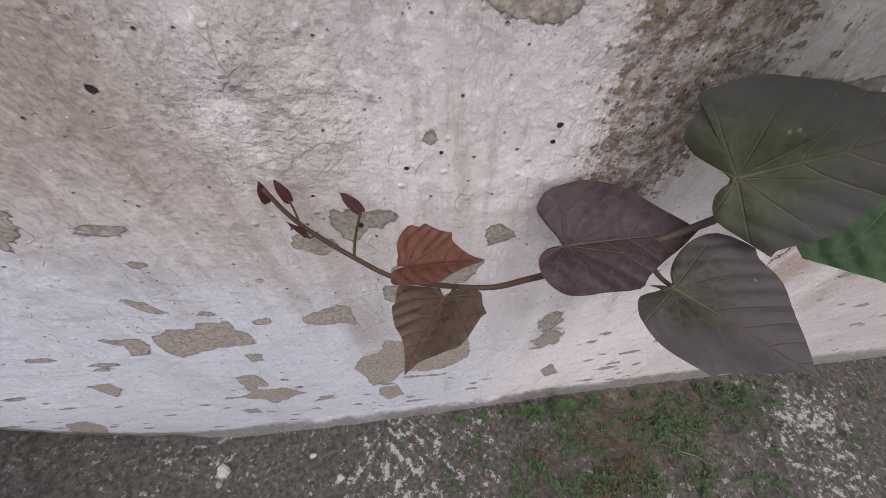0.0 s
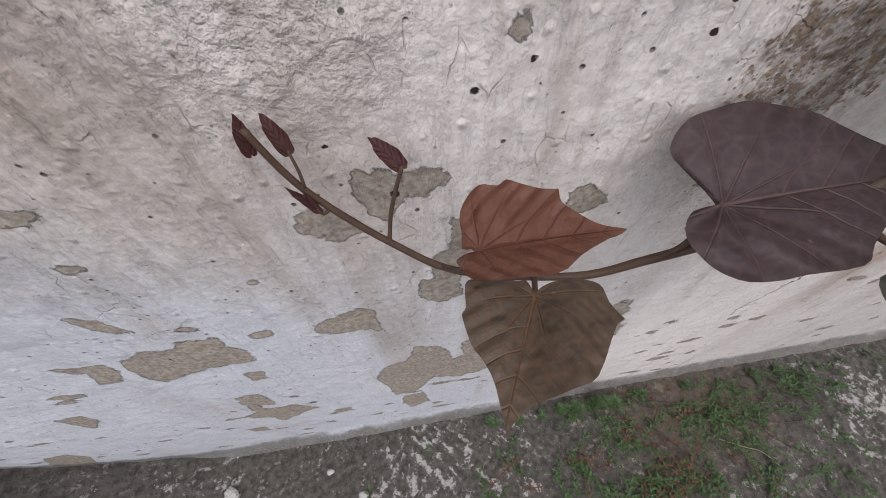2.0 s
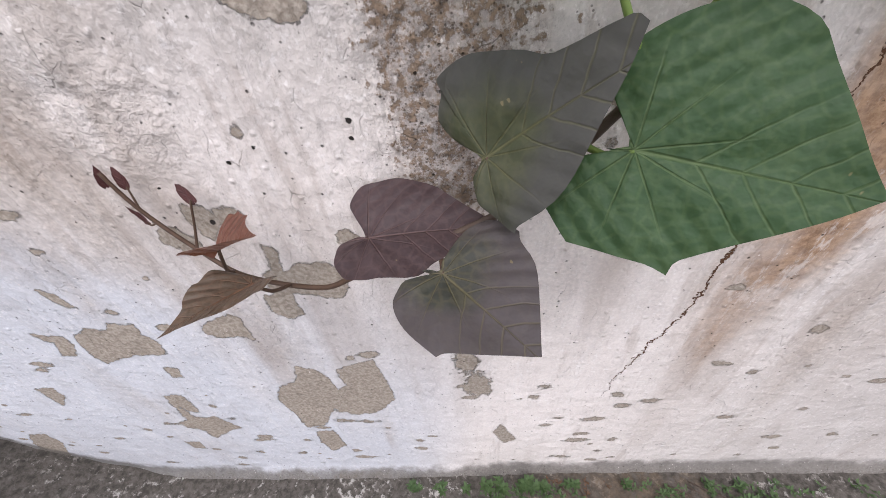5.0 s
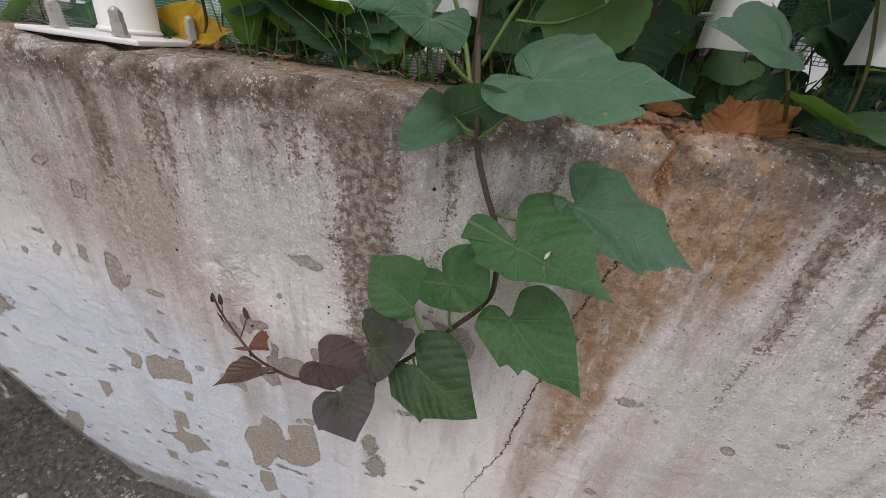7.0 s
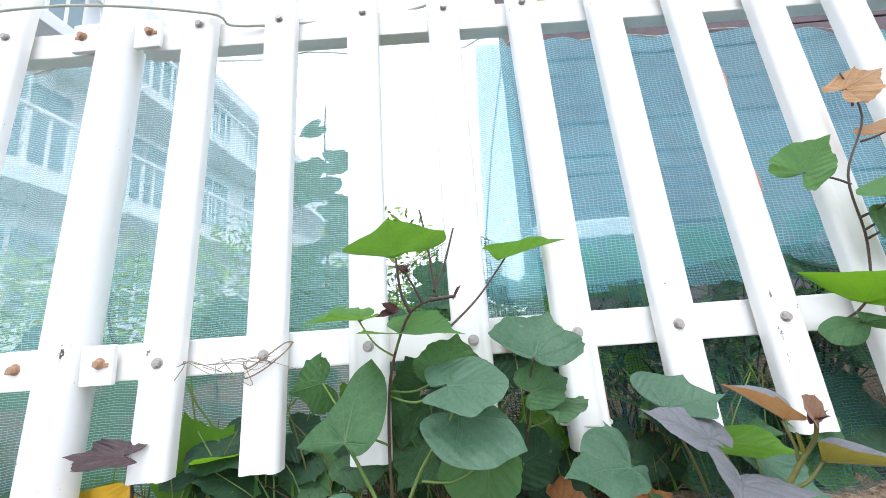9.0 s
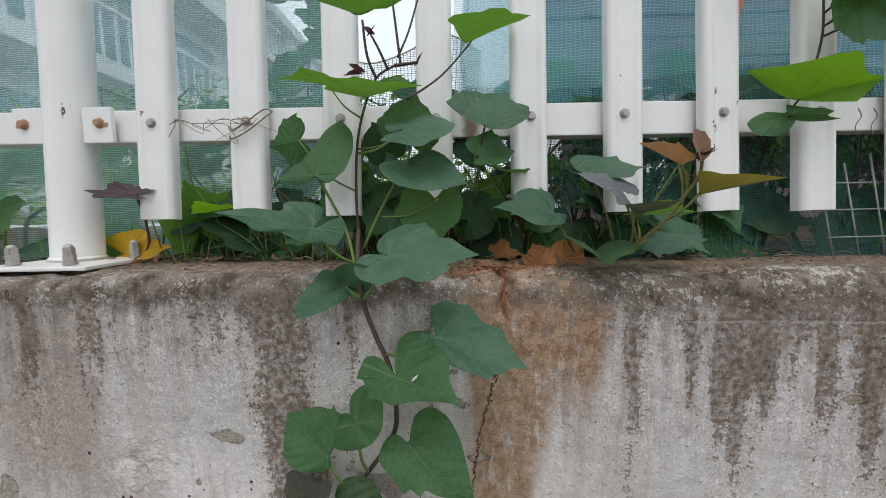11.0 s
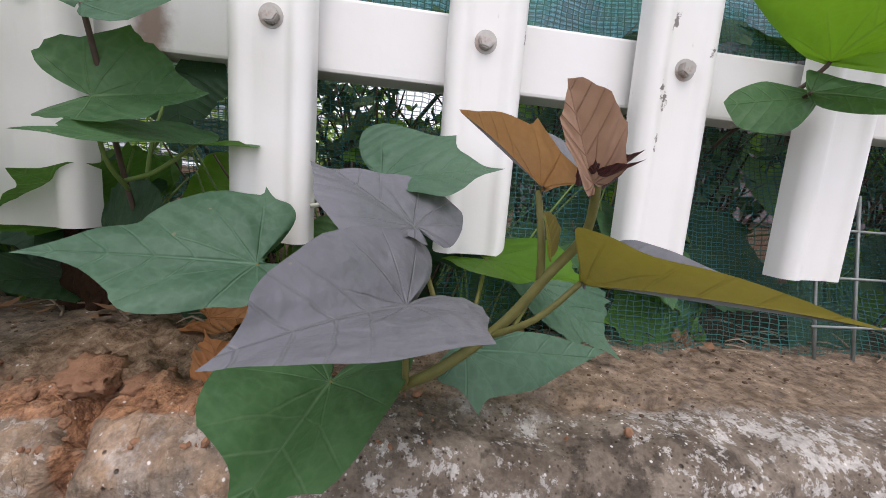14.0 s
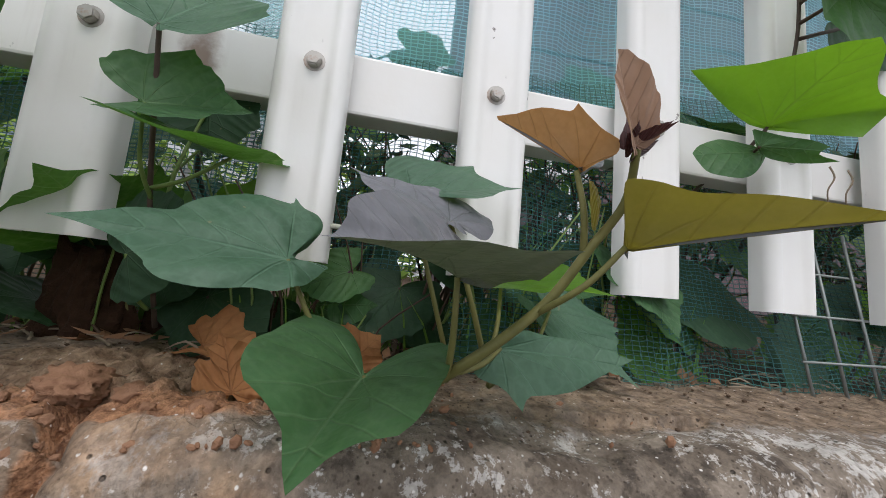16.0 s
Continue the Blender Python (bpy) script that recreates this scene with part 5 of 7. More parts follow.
POST = (-0.134, 0.100)


def post():
    bm = bmesh.new()
    n = 36
    rows = []
    for z in (HEIGHT + 0.004, 1.1, 1.5, 1.95):
        off = (z - HEIGHT) * math.tan(LEAN_BACK)
        rows.append([bm.verts.new((POST[0] + 0.0278 * math.cos(2 * math.pi * k / n), POST[1] + off + 0.0278 * math.sin(2 * math.pi * k / n), z)) for k in range(n)])
    for a, b in zip(rows, rows[1:]):
        for k in range(n):
            bm.faces.new((a[k], a[(k + 1) % n], b[(k + 1) % n], b[k]))
    bm.faces.new(rows[-1])
    body = part("post", bm, PAINT, fence, "round white steel post")
    collar = bmesh.new()
    bmesh.ops.create_cone(collar, cap_ends=True, segments=36, radius1=0.0310, radius2=0.0280, depth=0.004, matrix=Matrix.Translation((POST[0], POST[1], HEIGHT + 0.010)))
    part("weld", collar, PAINT, body)
    return body


post()
plate = part("base_plate", box((0.132, 0.106, 0.005), (-0.122, 0.080, HEIGHT + 0.0035), 0.0015, Matrix.Rotation(radians(4), 4, "Z")), PAINT, fence, "white steel base plate with rusty edges", smooth=False)


def anchor(x, y):
    """Threaded stud with washer, hexagon nut and a domed cap nut."""
    bm = bmesh.new()
    z = HEIGHT + 0.007
    bmesh.ops.create_cone(bm, cap_ends=True, segments=20, radius1=0.0075, radius2=0.0075, depth=0.002, matrix=Matrix.Translation((x, y, z + 0.001)))
    bmesh.ops.create_cone(bm, cap_ends=True, segments=6, radius1=0.0062, radius2=0.0062, depth=0.010, matrix=Matrix.Translation((x, y, z + 0.007)) @ Matrix.Rotation(x * 9, 4, "Z"))
    bmesh.ops.create_cone(bm, cap_ends=True, segments=6, radius1=0.0058, radius2=0.0058, depth=0.009, matrix=Matrix.Translation((x, y, z + 0.0165)) @ Matrix.Rotation(x * 23, 4, "Z"))
    bmesh.ops.create_uvsphere(bm, u_segments=14, v_segments=8, radius=0.0050, matrix=Matrix.Translation((x, y, z + 0.0205)) @ Matrix.Diagonal((1, 1, 0.9, 1)))
    return bm


for ax, ay in ((-0.086, 0.046), (-0.160, 0.046), (-0.070, 0.118), (-0.172, 0.118)):
    part("anchor_nut", anchor(ax, ay), STEEL, plate, "galvanised anchor nut with domed cap", smooth=False)

for z, h in ((0.974, 0.046), (1.446, 0.046)):
    off = (z - 0.86) * math.tan(LEAN_BACK)
    for side in (-1, 1):
        x = POST[0] + (0.052 if side > 0 else -0.040)
        lug = part("bracket", box((0.040, 0.006, h), (x, FY(x) + off + 0.008, z), 0.0015), PAINT, fence, "white rail bracket with a rusty bolt", smooth=False)
        head = bolt_mesh(0.0052, 0.006)
        head.transform(Matrix.Translation((x + side * 0.004, FY(x) + off + 0.002, z + 0.002)))
        part("bolt", head, RUSTY, lug, "rusty hexagon bolt", smooth=False)
        slot = box((0.014, 0.0014, 0.005), (x + side * 0.008, FY(x) + off + 0.0045, z), 0.0005)
        part("slot_washer", slot, RUSTY, lug, smooth=False)

# rubber ring round the foot of one picket
ring = tube([(0.48 + 0.028 * math.cos(a), FY(0.48) + 0.010 + 0.014 * math.sin(a), 0.874 + 0.001 * math.sin(2 * a)) for a in (2 * math.pi * k / 14 for k in range(15))], 0.0016, None, 6, 2)
tagged(part("twine_loop", ring, CORD, None), "pale twine wound round the foot of a picket", "twine")

# ---- netting and wire behind the fence ----


def net_sheet(name, x0, x1, top, material, y0=0.185, seed=0, bottom=0.79, ripple=0.012, label="", thick=90, flare=None, hemmed=True):
    nx, nz = thick, 50
    u, v = np.meshgrid(np.linspace(0, 1, nx), np.linspace(0, 1, nz))
    x = x0 + (x1 - x0) * u
    tops = np.array([[top(a) for a in x[0]]])
    z = bottom + (tops - bottom) * v
    y = y0 + 0.03 * x + (z - 0.86) * math.tan(LEAN_BACK) + ripple * (layered(x * 9, z * 5, seed) - 0.5) * 2 + ripple * 0.5 * np.sin(x * 60 + 5 * lattice(x * 5, z * 4, seed))
    if flare is not None:
        y = y + flare * (z - 0.99)
    me_ob = grid_object(name, np.stack([x, y, z], axis=2), nx, nz, material)
    me = me_ob.data
    uv = me.uv_layers.new(name="UVMap")
    flat_u, flat_v = (x - x0).ravel(), (z - 0.7).ravel()
    idx = np.zeros(len(me.loops), dtype=np.int32)
    me.loops.foreach_get("vertex_index", idx)
    uv.data.foreach_set("uv", np.stack([flat_u[idx], flat_v[idx]], axis=1).ravel())
    if hemmed:
        hem = [(float(x[-1, i]), float(y[-1, i]), float(z[-1, i])) for i in range(0, nx, 4)] + [(float(x[-1, -1]), float(y[-1, -1]), float(z[-1, -1]))]
        part("hem_cord", tube(hem, 0.0012, None, 5, 2), CORD, me_ob)
    return tagged(me_ob, label, "netting")


net_sheet("shade_net", -1.3, 0.215, lambda x: 1.455 - 0.006 * math.sin(x * 7), NET_TEAL, 0.165, 2, label="teal knitted shade net stretched behind the fence")
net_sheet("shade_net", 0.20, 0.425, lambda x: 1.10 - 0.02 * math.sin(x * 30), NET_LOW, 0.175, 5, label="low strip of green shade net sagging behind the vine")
net_sheet("shade_net", 0.395, 1.9, lambda x: min(1.462, 1.10 + max(0, (x - 0.395)) * 30) - 0.09 * max(0, x - 0.85), NET_BLUE, 0.185, 7, bottom=1.02, label="blue-green shade net tied along the top rail")
net_sheet("shade_net", 0.40, 0.60, lambda x: 1.05 + 0.02 * math.sin(x * 9), NET_LOW, 0.156, 9, bottom=0.85, flare=0.10, hemmed=False, label="green shade net with painted-in shade hanging loose behind the young shoot", thick=30)
net_sheet("shade_net", 0.585, 1.9, lambda x: 1.05 + 0.02 * math.sin(x * 9), NET_LOW, 0.150, 9, bottom=0.785, flare=0.28, hemmed=False, label="green shade net with painted-in shade gathered along the foot of the fence")
net_sheet("shade_net", 0.385, 0.465, lambda x: 1.458, NET_TEAL, 0.165, 13, bottom=0.95, ripple=0.022, label="crumpled pale edge of the shade net", thick=40)

panel = thing("wire_panel", "welded wire mesh panel leaning behind the pickets", "wire mesh")
for i in range(6):
    x = 0.868 + i * 0.033
    part("upright_wire", tube([(x, 0.080 + 0.03 * x, 0.787), (x + 0.002, 0.112 + 0.03 * x, 0.90 + 0.012 * (i % 3))], 0.0013, None, 6, 1), WIRE, panel)
for i in range(3):
    z = 0.815 + i * 0.035
    part("cross_wire", tube([(0.862, 0.103 + (z - 0.787) * 0.283, z), (1.040, 0.109 + (z - 0.787) * 0.283, z + 0.002)], 0.0011, None, 6, 1), WIRE, panel)
scrap = bmesh.new()
bmesh.ops.create_grid(scrap, x_segments=14, y_segments=6, size=0.5)
for v in scrap.verts:
    v.co = Vector((0.960 + v.co.x * 0.065, 0.096 + v.co.y * 0.018, HEIGHT + 0.005 + 0.006 * noise.noise(v.co * 7) + 0.004))
tagged(part("plastic_scrap", scrap, PINK, None), "crumpled scrap of faded pink plastic on the ledge", "scrap")

# ---- vines ----


def chain(parent, points, r0, r1, material, name="stem", label=""):
    return part(name, tube(points, r0, r1, 8, 6), material, parent, label)


# the shoot that hangs down the face of the wall
hanging = thing("sweet_potato_vine", "sweet potato vine trailing down the wall, green to mauve leaves", "vine")
chain(hanging, [(0.0075, -0.010, 0.537), (0.017, -0.012, 0.512), (0.041, -0.018, 0.484), (0.068, -0.026, 0.467), (0.116, -0.034, 0.462), (0.141, -0.038, 0.474), (0.160, -0.042, 0.488)], 0.0011, 0.0021, STEM_BROWN, label="smooth brown young stem")
chain(hanging, [(0.160, -0.042, 0.488), (0.228, -0.040, 0.518), (0.268, -0.038, 0.557), (0.296, -0.038, 0.596), (0.319, -0.040, 0.630), (0.326, -0.038, 0.655), (0.319, -0.028, 0.698), (0.304, -0.018, 0.727), (0.292, -0.012, 0.755), (0.288, -0.013, 0.780), (0.281, 0.005, 0.806), (0.272, 0.045, 0.835)], 0.0022, 0.0026, STEM_DARK, label="dark woody stem")
leaf(hanging, "copper", (0.071, -0.037, 0.499), (0.108, -0.051, 0.520), (0.082, -0.022, 0.515), (0.064, -0.055, 0.512), ((-137, 0.19), (-91, 0.32), (-75, 0.50), (-57, 0.64), (-37, 0.82), (-22, 0.82), (-7, 0.91), (0, 1.00), (4, 0.84), (12, 0.73), (20, 0.68), (28, 0.71), (35, 0.63), (48, 0.57), (61, 0.56), (67, 0.50), (83, 0.48), (100, 0.40), (118, 0.29), (134, 0.20), (172, 0.14)), label="copper-red young leaf, folded along the midrib")
leaf(hanging, "umber", (0.089, -0.050, 0.484), (0.066, -0.091, 0.494), (0.110, -0.064, 0.498), (0.062, -0.056, 0.492), ((-136, 0.14), (-93, 0.28), (-79, 0.46), (-70, 0.53), (-52, 0.56), (-47, 0.61), (-29, 0.67), (-19, 0.69), (-10, 0.76), (-3, 0.89), (1, 1.02), (3, 0.94), (9, 0.85), (25, 0.79), (37, 0.77), (64, 0.61), (71, 0.63), (82, 0.51), (101, 0.44), (119, 0.34), (144, 0.19)), label="brown-green leaf with a toothed edge")
leaf(hanging, "mauve", (0.157, -0.036, 0.502), (0.222, -0.040, 0.508), (0.180, -0.008, 0.520), (0.163, -0.067, 0.500), ((-178, 0.15), (-161, 0.25), (-145, 0.31), (-130, 0.36), (-115, 0.40), (-101, 0.44), (-83, 0.45), (-69, 0.47), (-43, 0.63), (-31, 0.65), (-17, 0.75), (-8, 0.88), (1, 1.06), (25, 0.76), (38, 0.70), (53, 0.64), (68, 0.58), (86, 0.52), (101, 0.49), (115, 0.43), (123, 0.35)), label="mauve-brown heart-shaped leaf")
leaf(hanging, "smoke", (0.198, -0.070, 0.507), (0.234, -0.117, 0.509), (0.237, -0.075, 0.521), (0.190, -0.112, 0.505), ((-147, 0.18), (-134, 0.10), (-123, 0.29), (-106, 0.38), (-93, 0.44), (-78, 0.50), (-61, 0.57), (-41, 0.70), (-36, 0.68), (-19, 0.76), (-6, 0.87), (1, 0.98), (22, 0.78), (42, 0.71), (60, 0.64), (67, 0.66), (91, 0.58), (106, 0.44), (120, 0.27), (137, 0.12)), label="grey-green leaf flushed with mauve")
leaf(hanging, "moss", (0.220, -0.040, 0.548), (0.268, -0.062, 0.592), (0.215, -0.022, 0.590), (0.245, -0.085, 0.535), ((-150, 0.15), (-130, 0.26), (-113, 0.33), (-89, 0.47), (-83, 0.54), (-78, 0.51), (-51, 0.58), (-27, 0.65), (-1, 0.90), (6, 1.05), (10, 1.02), (22, 0.69), (37, 0.63), (53, 0.60), (69, 0.61), (83, 0.60), (97, 0.60), (99, 0.52), (116, 0.44), (123, 0.37), (129, 0.26)), label="dull green leaf flushed with mauve")
leaf(hanging, "deep", (0.273, -0.060, 0.558), (0.334, -0.094, 0.554), (0.312, -0.063, 0.599), (0.251, -0.072, 0.516), ((-172, 0.27), (-168, 0.11), (-158, 0.43), (-143, 0.55), (-127, 0.56), (-107, 0.61), (-85, 0.58), (-66, 0.63), (-58, 0.71), (-51, 0.64), (-21, 0.74), (-6, 0.90), (1, 1.01), (9, 0.91), (21, 0.83), (40, 0.79), (53, 0.80), (68, 0.76), (81, 0.68), (96, 0.59), (111, 0.51), (126, 0.38), (128, 0.23)))
leaf(hanging, "green", (0.257, -0.043, 0.616), (0.210, -0.034, 0.648), (0.224, -0.062, 0.605), (0.259, -0.026, 0.657), ((-89, 0.23), (-78, 0.67), (-65, 0.69), (-57, 0.82), (-54, 0.74), (-38, 0.82), (-19, 0.89), (-7, 1.03), (12, 0.83), (32, 0.71), (50, 0.58), (69, 0.41), (114, 0.23), (156, 0.15)))
leaf(hanging, "green", (0.291, -0.055, 0.657), (0.342, -0.095, 0.690), (0.298, -0.039, 0.690), (0.306, -0.082, 0.643), ((-210, 0.33), (-193, 0.55), (-176, 0.60), (-158, 0.60), (-128, 0.37), (-71, 0.31), (-42, 0.41), (-26, 0.48), (-9, 0.60), (1, 0.60), (8, 0.60), (11, 0.60), (20, 0.60), (39, 0.52), (56, 0.49), (67, 0.52), (80, 0.48), (111, 0.44), (134, 0.39), (146, 0.27), (155, 0.09)))
leaf(hanging, "green", (0.343, -0.072, 0.648), (0.397, -0.108, 0.612), (0.378, -0.060, 0.678), (0.333, -0.100, 0.620), ((-175, 0.17), (-159, 0.27), (-137, 0.33), (-114, 0.39), (-94, 0.37), (-67, 0.40), (-50, 0.49), (-40, 0.45), (-29, 0.55), (-21, 0.50), (-10, 0.63), (3, 0.84), (6, 0.98), (24, 0.74), (46, 0.63), (63, 0.58), (79, 0.55), (102, 0.49), (122, 0.35), (127, 0.23)))
leaf(hanging, "green", (0.335, -0.078, 0.713), (0.392, -0.122, 0.713), (0.348, -0.042, 0.745), (0.322, -0.095, 0.690), ((-201, 0.34), (-195, 0.54), (-185, 0.68), (-164, 0.67), (-162, 0.56), (-145, 0.45), (-132, 0.45), (-99, 0.30), (-67, 0.31), (-28, 0.39), (-8, 0.60), (0, 0.96), (3, 0.87), (8, 0.78), (18, 0.69), (38, 0.68), (47, 0.65), (60, 0.60), (76, 0.61), (88, 0.69), (106, 0.66), (119, 0.62), (127, 0.51), (133, 0.29), (138, 0.11)), label="broad green leaf with a pale insect scar")
leaf(hanging, "blue", (0.368, -0.052, 0.740), (0.450, -0.067, 0.716), (0.399, -0.015, 0.765), (0.378, -0.085, 0.720), ((-179, 0.19), (-145, 0.17), (-105, 0.20), (-70, 0.24), (-45, 0.41), (-32, 0.56), (-26, 0.69), (-20, 0.68), (-11, 0.78), (-6, 0.80), (-2, 0.89), (0, 0.99), (3, 0.92), (11, 0.81), (23, 0.74), (31, 0.72), (37, 0.58), (49, 0.53), (69, 0.56), (79, 0.52), (99, 0.49), (117, 0.41), (127, 0.27), (135, 0.12)))
leaf(hanging, "blue", (0.265, 0.004, 0.777), (0.246, -0.068, 0.760), (0.240, -0.020, 0.790), (0.285, -0.040, 0.762), ((-150, 0.12), (-115, 0.17), (-75, 0.21), (-45, 0.30), (-22, 0.52), (-8, 0.78), (2, 1.00), (15, 0.79), (40, 0.46), (75, 0.36), (115, 0.28), (138, 0.15)))
leaf(hanging, "blue", (0.268, 0.000, 0.778), (0.309, -0.052, 0.803), (0.272, -0.025, 0.808), (0.303, -0.020, 0.778), ((-145, 0.14), (-95, 0.22), (-55, 0.34), (-25, 0.58), (-8, 0.86), (0, 1.02), (10, 0.85), (25, 0.60), (50, 0.38), (90, 0.26), (140, 0.14)))
leaf(hanging, "blue", (0.322, -0.034, 0.813), (0.408, -0.067, 0.819), (0.336, -0.005, 0.841), (0.355, -0.080, 0.800), ((-192, 0.15), (-188, 0.30), (-166, 0.36), (-142, 0.38), (-114, 0.40), (-93, 0.44), (-76, 0.51), (-58, 0.48), (-46, 0.48), (-42, 0.58), (-39, 0.66), (-31, 0.73), (-23, 0.80), (-17, 0.80), (-15, 0.75), (-8, 0.84), (-2, 0.99), (8, 0.78), (18, 0.68), (24, 0.59), (29, 0.55), (42, 0.55), (49, 0.53), (63, 0.56), (71, 0.49), (97, 0.45), (123, 0.40), (138, 0.32), (158, 0.16)))
leaf(hanging, "blue", (0.248, -0.028, 0.840), (0.188, -0.077, 0.855), (0.224, -0.056, 0.834), (0.245, -0.003, 0.864), ((-120, 0.23), (-113, 0.39), (-99, 0.44), (-72, 0.43), (-45, 0.46), (-28, 0.42), (-16, 0.65), (-9, 0.83), (-1, 1.05), (1, 0.87), (6, 0.73), (13, 0.65), (18, 0.40), (47, 0.27), (115, 0.20), (145, 0.33), (173, 0.38), (197, 0.44), (213, 0.38)))
for b, node in (((0.071, -0.037, 0.499), (0.060, -0.024, 0.470)), ((0.089, -0.050, 0.484), (0.098, -0.032, 0.464)), ((0.157, -0.036, 0.502), (0.141, -0.038, 0.474)), ((0.198, -0.070, 0.507), (0.196, -0.041, 0.503)), ((0.220, -0.040, 0.548), (0.240, -0.040, 0.528))):
    stalk(hanging, b, node, STEM_BROWN, 0.0012)
for b, node in (((0.273, -0.060, 0.558), (0.262, -0.038, 0.550)), ((0.257, -0.043, 0.616), (0.282, -0.038, 0.576)), ((0.291, -0.055, 0.657), (0.296, -0.038, 0.596)), ((0.343, -0.072, 0.648), (0.319, -0.040, 0.630)), ((0.335, -0.078, 0.713), (0.324, -0.035, 0.675)), ((0.368, -0.052, 0.740), (0.313, -0.022, 0.712)), ((0.265, 0.004, 0.777), (0.290, -0.012, 0.768)), ((0.268, 0.000, 0.778), (0.290, -0.012, 0.770)), ((0.322, -0.034, 0.813), (0.289, -0.012, 0.765)), ((0.248, -0.028, 0.840), (0.283, 0.0, 0.800))):
    stalk(hanging, b, node, PETIOLE_GREEN, 0.0015)
# folded young leaves at the tip
for b, t, side in (((0.0065, -0.011, 0.529), (0.0066, -0.009, 0.5415), (0.0026, 0.001, 0.0005)), ((0.0160, -0.009, 0.5265), (0.0122, -0.006, 0.5390), (0.0026, 0.001, 0.001)), ((0.0190, -0.015, 0.5050), (0.0120, -0.013, 0.5165), (0.0022, -0.001, 0.0015)), ((0.0495, -0.009, 0.5140), (0.0400, -0.004, 0.5245), (0.0026, 0.001, 0.0026))):
    b, t, side = Vector(b), Vector(t), Vector(side)
    leaf(hanging, "bud", b, t, b + (t - b) * 0.3 + side, b + (t - b) * 0.3 - side * 0.6 + Vector((0, -0.0015, 0)), OVATE, 0.05, 0.15, 0.02, label="wine-red unopened leaf", fold_limit=60, slim=0.15)
part("petiole", tube([(0.040, -0.018, 0.484), (0.0433, -0.013, 0.498), (0.0497, -0.011, 0.5165)], 0.0009, 0.0007, 6, 5), STEM_BROWN, hanging)
part("petiole", tube([(0.0170, -0.012, 0.514), (0.0172, -0.011, 0.520), (0.0162, -0.009, 0.527)], 0.0007, 0.0005, 6, 4), STEM_BROWN, hanging)
part("petiole", tube([(0.0230, -0.013, 0.504), (0.0200, -0.015, 0.503), (0.0188, -0.015, 0.506)], 0.0007, 0.0005, 6, 4), STEM_BROWN, hanging)
scar = clod((0.352, -0.0915, 0.7195), (0.0055, 0.0010, 0.0012), 90)
part("insect_scar", scar, PEBBLE, hanging, "pale insect-eaten scar on a leaf")

# the shoot by the broken crest, leaning out over the wall
crest_vine = thing("sweet_potato_vine", "young sweet potato shoot with mauve and bronze leaves on the ledge", "vine")
chain(crest_vine, [(0.560, 0.020, 0.806), (0.580, 0.006, 0.826), (0.601, 0.004, 0.846), (0.614, -0.002, 0.869), (0.621, -0.009, 0.885), (0.617, -0.019, 0.901)], 0.0024, 0.0014, STEM_GREEN, label="ribbed yellow-green stem")
leaf(crest_vine, "blue", (0.496, 0.045, 0.851), (0.425, 0.015, 0.858), (0.479, 0.014, 0.840), (0.486, 0.076, 0.883), ((-123, 0.32), (-118, 0.46), (-110, 0.52), (-99, 0.52), (-92, 0.61), (-89, 0.53), (-61, 0.58), (-44, 0.61), (-28, 0.63), (-21, 0.64), (-13, 0.76), (-5, 0.86), (1, 1.01), (2, 0.90), (7, 0.76), (20, 0.66), (25, 0.66), (33, 0.63), (42, 0.52), (56, 0.38), (76, 0.33), (90, 0.29), (106, 0.25), (147, 0.20), (180, 0.23)), label="blue-green pointed leaf")
leaf(crest_vine, "purple", (0.566, 0.003, 0.852), (0.525, -0.053, 0.859), (0.589, -0.024, 0.858), (0.544, 0.004, 0.880), ((-157, 0.33), (-147, 0.48), (-132, 0.49), (-93, 0.45), (-56, 0.53), (-30, 0.64), (-19, 0.74), (-12, 0.80), (-7, 0.82), (-2, 0.88), (2, 1.00), (8, 0.91), (18, 0.84), (31, 0.81), (47, 0.72), (60, 0.75), (70, 0.58), (108, 0.42), (150, 0.36), (175, 0.42), (190, 0.25)), label="mauve-grey leaf with a waxy bloom")
leaf(crest_vine, "purple", (0.566, 0.034, 0.876), (0.512, 0.062, 0.905), (0.534, 0.018, 0.881), (0.585, 0.072, 0.898), ((-177, 0.24), (-148, 0.30), (-114, 0.39), (-94, 0.44), (-76, 0.44), (-52, 0.50), (-29, 0.56), (-15, 0.65), (1, 0.75), (5, 0.87), (21, 0.69), (42, 0.61), (68, 0.51), (83, 0.44), (102, 0.30), (112, 0.15), (157, 0.18)), label="mauve-grey leaf with a waxy bloom")
leaf(crest_vine, "blue", (0.548, 0.070, 0.894), (0.607, 0.068, 0.904), (0.555, 0.101, 0.922), (0.572, 0.044, 0.890), ((-71, 0.29), (-50, 0.51), (-45, 0.72), (-33, 0.75), (-12, 0.80), (-1, 1.05), (3, 0.89), (14, 0.80), (26, 0.75), (38, 0.87), (54, 0.73), (84, 0.79), (104, 0.75), (114, 0.58), (124, 0.34), (135, 0.13)))
leaf(crest_vine, "green", (0.536, 0.020, 0.809), (0.522, -0.056, 0.806), (0.567, -0.003, 0.820), (0.500, -0.007, 0.824), ((-162, 0.22), (-157, 0.42), (-148, 0.54), (-132, 0.56), (-107, 0.51), (-61, 0.53), (-40, 0.63), (-28, 0.67), (-17, 0.65), (-9, 0.67), (-2, 0.78), (2, 0.88), (4, 0.82), (7, 0.77), (14, 0.74), (23, 0.78), (30, 0.72), (42, 0.61), (76, 0.47), (110, 0.48), (134, 0.55), (148, 0.52), (157, 0.40), (162, 0.20)), label="fresh green heart-shaped leaf hanging over the crest")
